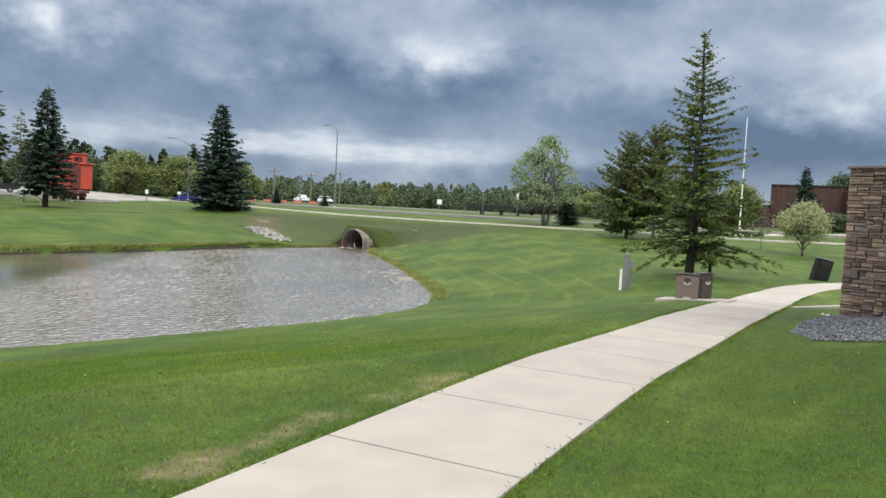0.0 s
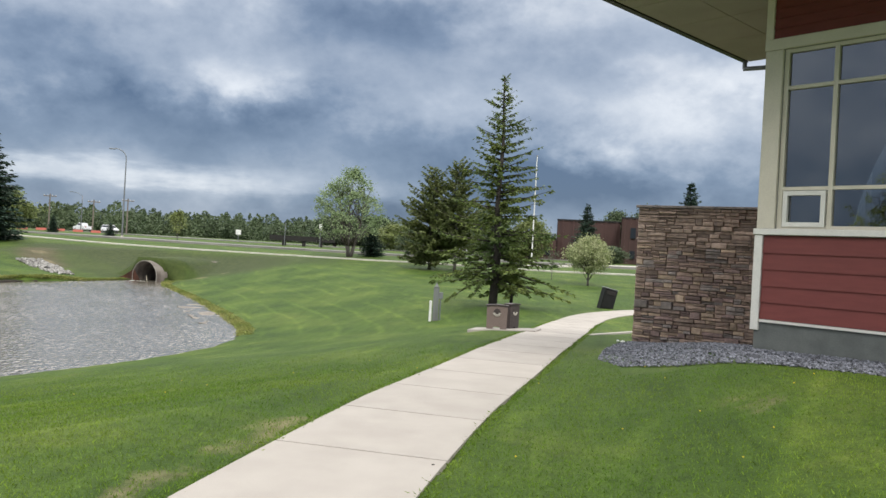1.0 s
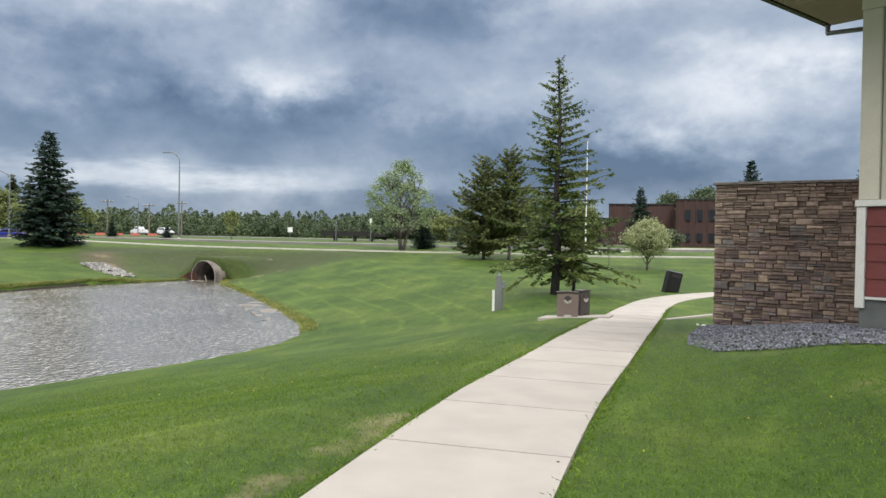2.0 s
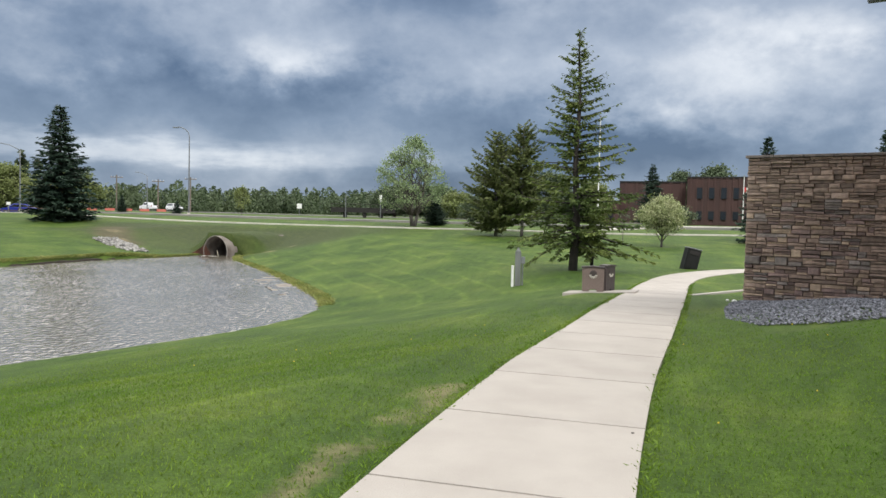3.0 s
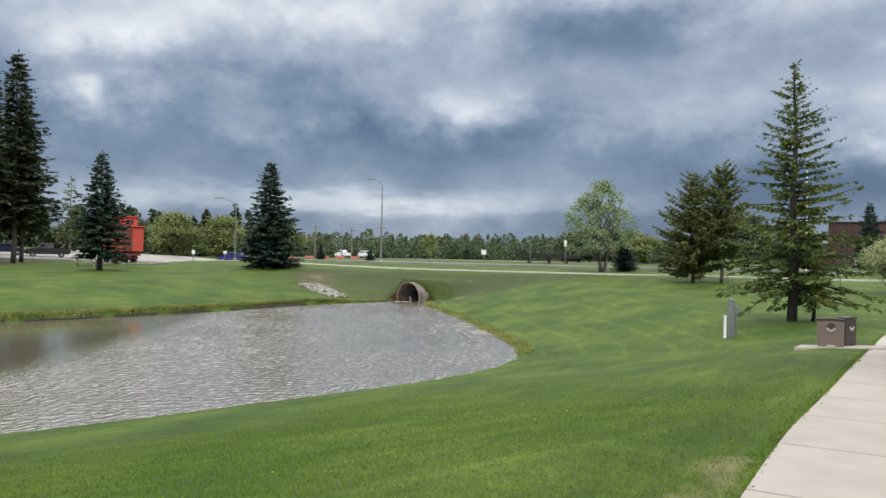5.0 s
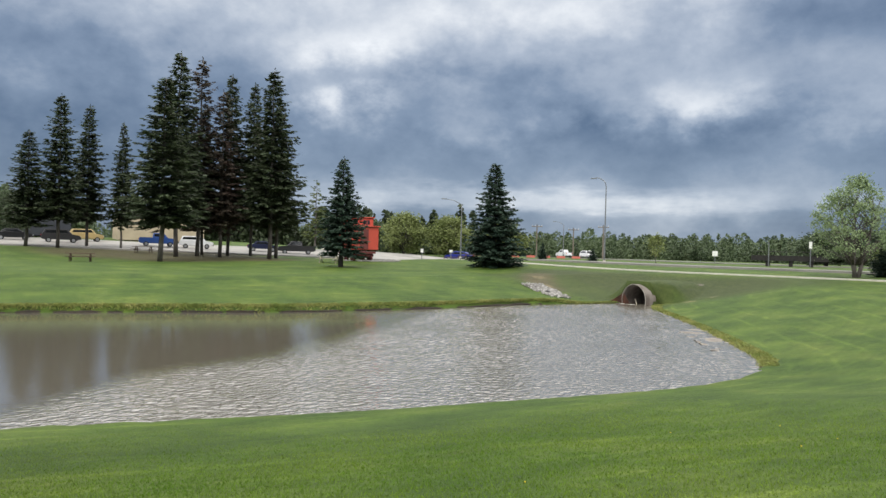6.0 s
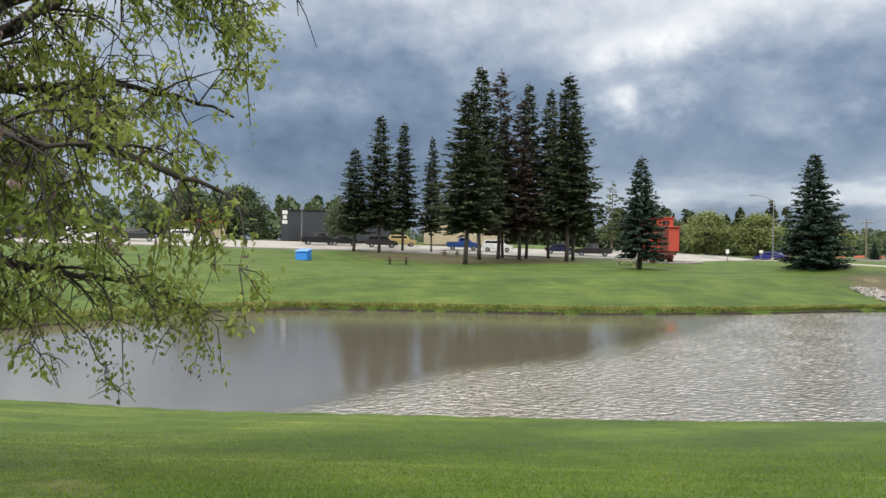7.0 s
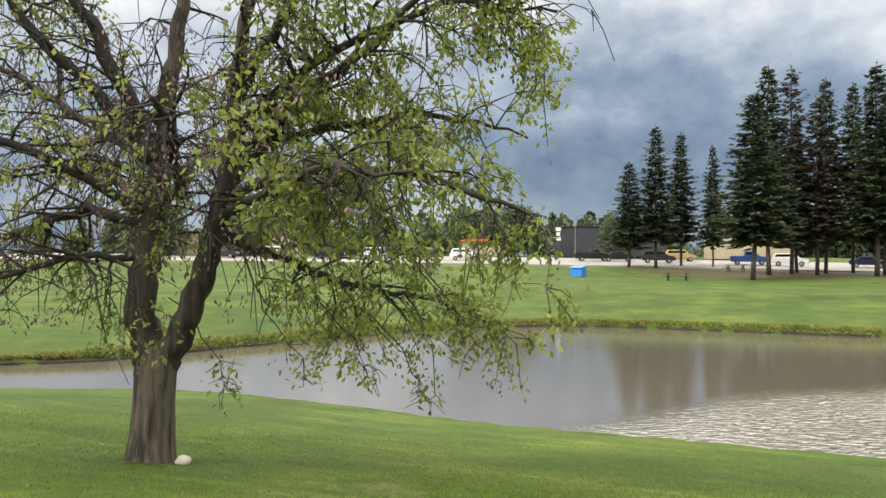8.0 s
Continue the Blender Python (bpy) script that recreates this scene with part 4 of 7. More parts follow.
def conifer(height, radius, seed, mat, bark, whorl=0.30, per=7, spray=0.42, clear=0.6, droop=0.25, density=1.0, thin=0.0, power=0.85, trunk=0.16, rise=0.05, ragged=0.0):
    """A spruce: trunk and whorls of drooping, needle-clad boughs. Returns the two meshes."""
    rs = np.random.RandomState(seed)
    tv, tf = tube_mesh([[((0.05 * math.sin(k * 1.3 + seed), 0.05 * math.cos(k * 1.7 + seed), height * k / 10 - 0.1), trunk * (1.08 - k / 10) + 0.012) for k in range(11)]], 9)
    P, A, Ln, W = [], [], [], []
    limbs = []
    z = clear
    while z < height * 0.985:
        f = (z - clear) / (height - clear)
        reach = radius * (1 - f) ** power * (0.55 + 0.45 * min(1, f * 7 + 0.35)) + 0.10
        count = max(3, int(per * (0.6 + 0.4 * (1 - f)) + rs.rand()))
        off = rs.rand() * 6.28
        for k in range(count):
            if rs.rand() < thin:
                continue
            a = off + 6.283 * k / count + rs.normal() * 0.22
            L = reach * rs.uniform(0.68 - ragged, 1.12 + ragged * 0.4)
            zz = z + rs.normal() * whorl * (0.55 + ragged)
            out = np.array([math.cos(a), math.sin(a), 0.0])
            sag = droop * (1 - f) * L * (1 + ragged * rs.normal())
            n = max(3, int(L / 0.16 * density))
            s = np.sort(rs.uniform(0.12, 1.0, n))
            base = np.array([0, 0, zz]) + out * (s * L)[:, None]
            base[:, 2] += (rise + 1.2 * ragged * f) * L * s - sag * s ** 1.6 + 0.10 * L * s ** 4
            limbs.append([(Vector((0, 0, zz)), 0.012 + 0.010 * L), (Vector(base[n // 2]), 0.008 + 0.004 * L), (Vector(base[-1]), 0.004)])
            for sg in (-1, 1, 0):
                ang = a + sg * rs.uniform(0.45, 1.05, n)
                ax = np.stack([np.cos(ang), np.sin(ang), rs.normal(-0.18 - droop * 0.5, 0.2 + ragged * 0.5, n)], 1)
                ax /= np.linalg.norm(ax, axis=1)[:, None]
                ln = spray * (0.55 + 0.5 * (1 - f)) * (1.1 - 0.55 * s) * rs.uniform(0.7, 1.3, n)
                P.append(base + rs.normal(size=(n, 3)) * 0.02)
                A.append(ax)
                Ln.append(ln)
                W.append(ln * rs.uniform(0.13, 0.24, n))
        z += whorl * rs.uniform(0.75, 1.25) * (1 - 0.45 * f)
    n = 10
    P.append(np.stack([np.zeros(n), np.zeros(n), np.linspace(height * 0.95, height, n)], 1))
    A.append(np.stack([rs.normal(0, .5, n), rs.normal(0, .5, n), np.ones(n)], 1))
    Ln.append(np.full(n, spray * 0.45))
    W.append(np.full(n, spray * 0.07))
    q = blades(np.concatenate(P), np.concatenate(A), np.concatenate(Ln), np.concatenate(W), rs)
    lv, lf = tube_mesh(limbs, 4)
    b = len(tv)
    return mesh_of("trunk", tv + lv, tf + [tuple(k + b for k in f) for f in lf], bark, smooth=True), quads_of("crown", q, mat)


def plant(name, meshes, at, label, category, scale=(1, 1, 1), turn=0.0, group=""):
    t = thing(name, label, category, group)
    t.matrix_world = Matrix.LocRotScale(at, Euler((0, 0, turn)), scale)
    part("trunk", meshes[0], None, t)
    part("crown", meshes[1], None, t)
    return t


def standing(x, y, sink=0.05):
    return (x, y, gz(x, y) - sink)


# the young spruce beside the path, with a thin stem next to it
plant("young_spruce", conifer(10.25, 3.3, 11, FIR, DARK_BARK, whorl=0.22, per=7, spray=0.29, clear=1.15, droop=0.30, density=2.2, thin=0.16, power=0.98, trunk=0.18, ragged=0.40), standing(-1.75, 34.9),
      "tall young spruce, thin yellow-green boughs, on the lawn", "spruce tree")
t2 = thing("sapling_spruce", "thin young conifer stem beside the spruce", "sapling")
t2.location = standing(-1.05, 35.6)
_m = conifer(3.0, 1.5, 12, FIR, DARK_BARK, whorl=0.3, per=6, spray=0.36, clear=0.95, droop=0.5, thin=0.1, power=0.6, trunk=0.07)
part("trunk", _m[0], None, t2)
part("crown", _m[1], None, t2)

DENSE = [conifer(11.0, 2.75, s, BLUE_SPRUCE, DARK_BARK, whorl=0.25, per=10, spray=0.60, clear=0.35, droop=0.24, density=1.0, thin=0.03, power=0.80, trunk=0.2, rise=0.12, ragged=0.14) for s in (21, 22)]
TALL = [conifer(20.0, 2.5, s, SPRUCE, GREY_BARK, whorl=0.32, per=9, spray=0.66, clear=4.0, droop=0.30, density=0.9, thin=0.08, power=0.70, trunk=0.14, ragged=0.22) for s in (31, 32, 33)]
DRY = conifer(22.0, 2.6, 37, DRY_SPRUCE, GREY_BARK, whorl=0.46, per=7, spray=0.72, clear=3.8, droop=0.34, density=0.75, thin=0.12, power=0.58, trunk=0.15, ragged=0.3)


def spruce(kind, x, y, height, radius, h0, r0, label, turn, group=""):
    plant("spruce_tree", kind, standing(x, y, 0.1), label, "spruce tree", (radius / r0, radius / r0, height / h0), turn, group)


spruce(DENSE[0], -52.6, 65.4, 11.2, 3.9, 11.0, 2.75, "dense dark blue-green spruce on the bank", 0.4)
LIFTED = conifer(11.0, 2.75, 24, BLUE_SPRUCE, DARK_BARK, whorl=0.26, per=9, spray=0.60, clear=1.5, droop=0.26, density=1.0, thin=0.04, power=0.72, trunk=0.22, rise=0.12)
spruce(LIFTED, -59.5, 50.0, 10.9, 3.0, 11.0, 2.75, "dense dark spruce beside the red caboose", 1.9)
STAND = "spruces of the picnic stand"
for k, x, y, h, r, a in ((TALL[0], -98.2, 37.5, 18.7, 2.3, 0.3), (TALL[1], -101.4, 42.2, 18.3, 2.1, 1.1), (TALL[2], -98.5, 45.4, 16.4, 1.5, 2.2), (TALL[1], -99.5, 34.4, 14.0, 2.3, 2.9),
                         (TALL[2], -86.4, 46.6, 24.6, 3.0, 0.8), (DRY, -88.0, 50.4, 24.8, 2.7, 1.7), (TALL[0], -77.5, 40.3, 19.6, 3.0, 2.5), (DRY, -86.5, 52.6, 21.0, 2.5, 0.2),
                         (TALL[1], -89.5, 55.6, 23.8, 2.4, 3.3), (TALL[0], -90.5, 52.4, 19.0, 2.2, 4.1), (TALL[2], -90.0, 59.4, 23.4, 2.3, 5.0), (TALL[0], -83.0, 57.6, 24.2, 3.1, 0.6), (TALL[1], -85.5, 60.4, 20.5, 2.6, 3.8)):
    dry = k is DRY
    spruce(k, x, y, h, r * 1.45, 22.0 if dry else 20.0, 2.6 if dry else 2.5, "tall spruce with browning boughs over bare earth" if dry else "tall slender dark spruce with a bare lower trunk", a, STAND)
_pine = conifer(12.0, 2.6, 41, PINE, GREY_BARK, whorl=0.55, per=6, spray=0.7, clear=2.6, droop=0.1, density=0.8, thin=0.2, power=0.6, trunk=0.15)
plant("pine_tree", _pine, standing(-104, 81), "slender open-crowned pine behind the caboose", "pine tree")
_p = conifer(8.3, 3.3, 43, PINE, GREY_BARK, whorl=0.30, per=10, spray=0.50, clear=0.8, droop=0.10, density=2.1, thin=0.10, power=0.6, trunk=0.13, rise=0.22, ragged=0.3)
_p2 = conifer(8.9, 2.5, 44, PINE, GREY_BARK, whorl=0.32, per=9, spray=0.50, clear=1.8, droop=0.05, density=2.1, thin=0.12, power=0.5, trunk=0.12, rise=0.28, ragged=0.3)
plant("pine_tree", _p, standing(-9.4, 62.8), "broad olive-green pine with low boughs", "pine tree")
plant("pine_tree", _p2, standing(-7.3, 62.4), "pine with a bare lower trunk", "pine tree")
spruce(DENSE[0], 10.9, 62.0, 8.0, 2.1, 11.0, 2.75, "dark spruce at the edge of the lawn", 2.2)
spruce(DENSE[1], 20.8, 68.0, 8.9, 2.2, 11.0, 2.75, "dark spruce beyond the stone wall", 0.9)
spruce(DENSE[1], 4.4, 96.2, 7.3, 2.4, 11.0, 2.75, "dark spruce before the brown building", 3.0)
spruce(DENSE[0], -17.6, 76.0, 3.4, 1.5, 11.0, 2.75, "small round dark spruce under the poplar", 1.2)
spruce(DENSE[1], -57.0, 92.6, 1.9, 0.9, 11.0, 2.75, "little dark spruce by the road", 0.2)
spruce(DENSE[0], -73.5, 104.0, 2.7, 1.0, 11.0, 2.75, "little dark spruce by the road", 2.7)


def broadleaf(height, radius, low, seed, mat, bark, clumps=90, leaves=70, leaf=0.16, trunk=0.12, spread=0.55, taper=1.0, stems=1):
    """Trunk, limbs that reach for clumps of leaves, uneven outline."""
    rs = np.random.RandomState(seed)
    paths = []
    top = height * 0.8
    for s in range(stems):
        lean = rs.normal(size=2) * (0.02 if stems == 1 else 0.09) * height
        paths.append([(Vector((lean[0] * (k / 6) + (0.12 * s), lean[1] * (k / 6), top * k / 6 - 0.1)), trunk * (1.05 - 0.9 * k / 6)) for k in range(7)])
    P, A, Ln, W = [], [], [], []
    for _ in range(clumps):
        f = rs.rand() ** 0.8
        a = rs.rand() * 6.283
        prof = (math.sin(math.pi * min(1, (f * 0.86 + 0.12)) ** taper)) ** 0.7
        r = radius * prof * math.sqrt(rs.uniform(0.12, 1.0)) * rs.uniform(0.85, 1.12)
        c = np.array([r * math.cos(a), r * math.sin(a), low + (height - low) * f])
        size = spread * rs.uniform(0.6, 1.3)
        st = paths[rs.randint(stems)]
        q = min(5, max(1, int((c[2] - 0.25 * r) / top * 6) - 1))
        o = st[q][0]
        m = (Vector(o) + Vector(c)) / 2 + Vector((0, 0, 0.12 * r))
        paths.append([(o, 0.10 * trunk + 0.012 * r), (m, 0.05 * trunk + 0.007 * r), (Vector(c), 0.004)])
        n = int(leaves * rs.uniform(0.6, 1.4))
        p = c + rs.normal(size=(n, 3)) * size * np.array([0.5, 0.5, 0.38])
        ax = rs.normal(size=(n, 3)) + np.array([0, 0, -0.35])
        ax /= np.linalg.norm(ax, axis=1)[:, None]
        ln = leaf * rs.uniform(0.6, 1.4, n)
        P.append(p), A.append(ax), Ln.append(ln), W.append(ln * 0.42)
    v, f = tube_mesh(paths, 6)
    return mesh_of("trunk", v, f, bark, smooth=True), quads_of("crown", blades(np.concatenate(P), np.concatenate(A), np.concatenate(Ln), np.concatenate(W), rs), mat)


plant("poplar_tree", broadleaf(8.5, 3.7, 1.8, 57, POPLAR, GREY_BARK, clumps=150, leaves=70, leaf=0.15, trunk=0.20, spread=0.55, taper=0.62, stems=3), standing(-19.15, 72.6), "pale grey-green poplar in fresh leaf by the path", "poplar tree")
plant("crabapple_tree", broadleaf(3.3, 1.5, 1.25, 52, CRAB, GREY_BARK, clumps=170, leaves=90, leaf=0.10, trunk=0.09, spread=0.5), standing(3.2, 56.6), "small round blossoming crabapple tree on the lawn", "crabapple tree")
plant("sapling", broadleaf(2.6, 0.5, 0.9, 53, WOODS, GREY_BARK, clumps=14, leaves=14, leaf=0.09, trunk=0.03, spread=0.25), standing(0.6, 60.0), "thin bare-looking sapling beside the crabapple", "sapling")
plant("sapling", broadleaf(3.6, 1.2, 1.2, 54, WOODS_LIGHT, GREY_BARK, clumps=40, leaves=30, leaf=0.2, trunk=0.05, spread=0.5), standing(-47.5, 92.5), "small light green tree beside the road", "young tree")
BROAD = [broadleaf(8.0, 3.6, 1.0, s, m, GREY_BARK, clumps=110, leaves=90, leaf=0.30, trunk=0.2, spread=1.1, stems=2) for s, m in ((61, WOODS), (62, WOODS_LIGHT), (63, WOODS))]
for k, x, y, h, r, a, lb in ((1, -98, 108, 7.2, 4.2, 0, "light green spring tree across the road"), (1, -88, 112, 6.6, 4.0, 1, "light green spring tree across the road"), (0, -112, 112, 6.4, 3.6, 2, "dark green tree across the road"),
                             (1, -106, 104, 7.6, 4.4, 3, "light green spring tree across the road"), (0, -118, 106, 6.6, 3.4, 4, "dark green tree across the road"), (2, -14.5, 84, 3.0, 2.0, 1, "low green bush behind the path"),
                             (1, -3, 110, 5.5, 3.0, 2, "green tree before the brown building"), (2, -9, 108, 6.5, 4.2, 0.5, "green tree before the brown building"), (2, 16, 132, 9.0, 3.8, 2, "tree crown behind the brown building"), (0, 11, 134, 8.6, 3.2, 1, "tree crown behind the brown building"),
                             (0, -135, 25, 9.0, 5.0, 0, "full green tree beside the dark building"), (2, -138, 18, 8.0, 4.6, 1, "full green tree beside the dark building"), (0, -119, 38.5, 6.6, 2.6, 3, "green tree at the car park"),
                             (2, -124, -22, 7.0, 4.6, 2, "green tree beyond the car park"), (0, -126, -34, 8.5, 5.0, 2, "green tree beyond the car park"), (1, -122, -8, 5.5, 3.8, 2, "green tree beyond the car park"), (2, 7.5, 99, 2.2, 2.4, 1, "low shrub before the brown building"),
                             (1, -24, 118, 4.0, 4.0, 1, "low green bush beyond the road"), (2, -36, 124, 5.0, 5.0, 2, "green bush beyond the bridge"), (0, -30, 128, 5.5, 5.0, 0.3, "green bush beyond the bridge")):
    plant("broadleaf_tree", BROAD[k], standing(x, y, 0.1), lb, "tree", (r / 3.6, r / 3.6, h / 8.0), a)


def far_woods(name, line, count, height, depth, leaf, mat, seed, label, spires=0.3):
    """A belt of distant wood: pointed and round crowns made of many clumps."""
    rs = np.random.RandomState(seed)
    pts = spline(line, 1.0)
    P, A, Ln, W = [], [], [], []
    for _ in range(count):
        q = pts[rs.randint(len(pts))] + rs.normal(size=2) * depth
        h = height * rs.uniform(0.45, 1.3)
        spire = rs.rand() < spires
        n = 240
        f = rs.rand(n) ** (1.2 if spire else 0.8)
        r = (1 - f) * 0.2 * h + 0.2 if spire else np.sin(np.pi * np.clip(f * 0.9 + 0.1, 0, 1)) ** 0.7 * 0.36 * h
        a = rs.rand(n) * 6.283
        r = r * np.sqrt(rs.rand(n))
        z0 = gz(q[0], q[1])
        P.append(np.stack([q[0] + r * np.cos(a), q[1] + r * np.sin(a), z0 + h * f], 1))
        ax = rs.normal(size=(n, 3)) + np.array([0, 0, 0.2])
        A.append(ax / np.linalg.norm(ax, axis=1)[:, None])
        l = leaf * rs.uniform(0.6, 1.4, n)
        Ln.append(l), W.append(l * 0.75)
    me = quads_of(name, blades(np.concatenate(P), np.concatenate(A), np.concatenate(Ln), np.concatenate(W), rs), mat)
    return tagged(new(name, me), label, "woods", kind="stuff")


far_woods("far_woods", [(-330, 150), (-290, 230), (-230, 290), (-170, 330), (-110, 330), (-75, 345)], 1050, 9, 22, 0.62, WOODS, 71, "dense green mixed wood along the skyline", 0.22)
far_woods("roadside_woods", [(-190, 90), (-160, 112), (-134, 128), (-122, 136)], 110, 8.6, 7, 0.8, SPRUCE, 72, "dark mixed spruce wood behind the road", 0.7)
far_woods("distant_woods", [(-75, 300), (-55, 270), (-40, 240), (-20, 220), (20, 230), (90, 220), (200, 200)], 480, 4.6, 14, 0.55, WOODS, 73, "low green woods on the horizon", 0.25)
far_woods("west_woods", [(-170, 75), (-176, 30), (-180, -20), (-175, -90), (-150, -160)], 110, 8, 8, 0.9, WOODS, 74, "green trees behind the car park")

# ---- the old maple by the pond ----
MAPLE_AT = (-9.95, -0.73, gz(-9.95, -0.73) - 0.03)
MAPLE_STEMS = {   # side, height, depth and radius along each stem
    "left": [(0.0, 0.62, 0, 0.13), (-0.03, 1.0, 0, 0.16), (-0.12, 1.5, 0.02, 0.15), (-0.06, 2.15, 0.0, 0.135), (0.0, 2.8, -0.05, 0.115), (0.05, 3.35, -0.1, 0.10), (0.16, 4.3, -0.15, 0.075), (0.28, 5.6, -0.2, 0.04)],
    "right": [(0.02, 0.62, 0, 0.12), (0.10, 1.0, 0, 0.15), (0.34, 1.42, 0.05, 0.125), (0.55, 2.0, 0.1, 0.115), (0.67, 2.5, 0.15, 0.105), (0.75, 3.1, 0.2, 0.085), (0.86, 3.9, 0.3, 0.065), (1.2, 5.8, 0.5, 0.03)],
    "upper_right": [(0.70, 2.65, 0.15, 0.085), (1.0, 3.22, 0.0, 0.078), (1.5, 3.75, -0.2, 0.065), (2.15, 4.25, -0.3, 0.05), (2.9, 5.1, -0.3, 0.025)],
    "right_low": [(0.62, 2.25, 0.1, 0.06), (1.25, 1.95, -0.3, 0.048), (1.95, 1.7, -0.6, 0.036), (2.7, 1.55, -0.8, 0.024), (3.3, 1.35, -0.9, 0.010)],
    "right_mid": [(0.70, 2.6, 0.1, 0.06), (1.6, 2.85, 0.5, 0.048), (2.6, 2.75, 0.8, 0.034), (3.6, 2.35, 0.9, 0.014)],
    "right_high": [(0.76, 3.05, 0.2, 0.06), (1.55, 3.35, -0.5, 0.048), (2.65, 3.65, -0.9, 0.034), (3.9, 3.45, -1.1, 0.012)],
    "left_up": [(0.0, 2.95, 0, 0.085), (-0.32, 3.75, 0.2, 0.075), (-0.75, 4.6, 0.3, 0.055), (-1.3, 5.6, 0.4, 0.03)],
    "left_mid": [(-0.04, 2.3, 0, 0.065), (-0.75, 2.5, -0.3, 0.055), (-1.5, 2.25, -0.5, 0.04), (-2.5, 1.95, -0.6, 0.014)],
    "left_low": [(-0.08, 2.0, 0, 0.04), (-0.8, 1.95, 0.5, 0.03), (-1.7, 1.6, 0.8, 0.012)],
    "left_high": [(0.0, 2.9, 0, 0.06), (-0.8, 3.35, -0.6, 0.05), (-1.7, 3.95, -0.9, 0.035), (-2.6, 4.2, -1.0, 0.014)],
    "near_right": [(0.55, 2.3, 0.0, 0.055), (1.05, 2.5, 0.9, 0.045), (1.75, 2.7, 1.7, 0.03), (2.4, 2.6, 2.0, 0.012)],
    "near": [(0.25, 2.6, 0.0, 0.055), (0.45, 3.1, 1.1, 0.045), (0.6, 3.1, 2.2, 0.015)],
    "far": [(0.2, 2.6, 0.0, 0.055), (0.1, 3.2, -1.3, 0.045), (0.3, 3.5, -2.6, 0.015)],
    "far_left": [(-0.02, 2.5, 0.0, 0.055), (-0.9, 3.0, -1.2, 0.04), (-1.6, 3.2, -2.2, 0.014)],
    "top": [(0.8, 3.5, 0.2, 0.06), (1.5, 4.6, 0.6, 0.045), (2.4, 5.3, 0.8, 0.03), (3.3, 5.4, 0.9, 0.012)],
    "left_fill": [(-0.05, 3.0, 0, 0.06), (-0.9, 4.0, 0.5, 0.05), (-1.6, 4.9, 0.7, 0.035), (-2.4, 5.3, 0.8, 0.012)],
    "left_arch": [(-0.02, 2.4, 0.0, 0.05), (-1.0, 3.0, 0.7, 0.04), (-2.0, 3.1, 1.0, 0.03), (-2.9, 2.8, 1.1, 0.012)],
    "right_far": [(0.75, 3.2, 0.2, 0.05), (1.7, 4.0, 0.2, 0.04), (2.8, 4.5, 0.3, 0.03), (3.9, 4.4, 0.3, 0.012)],
}


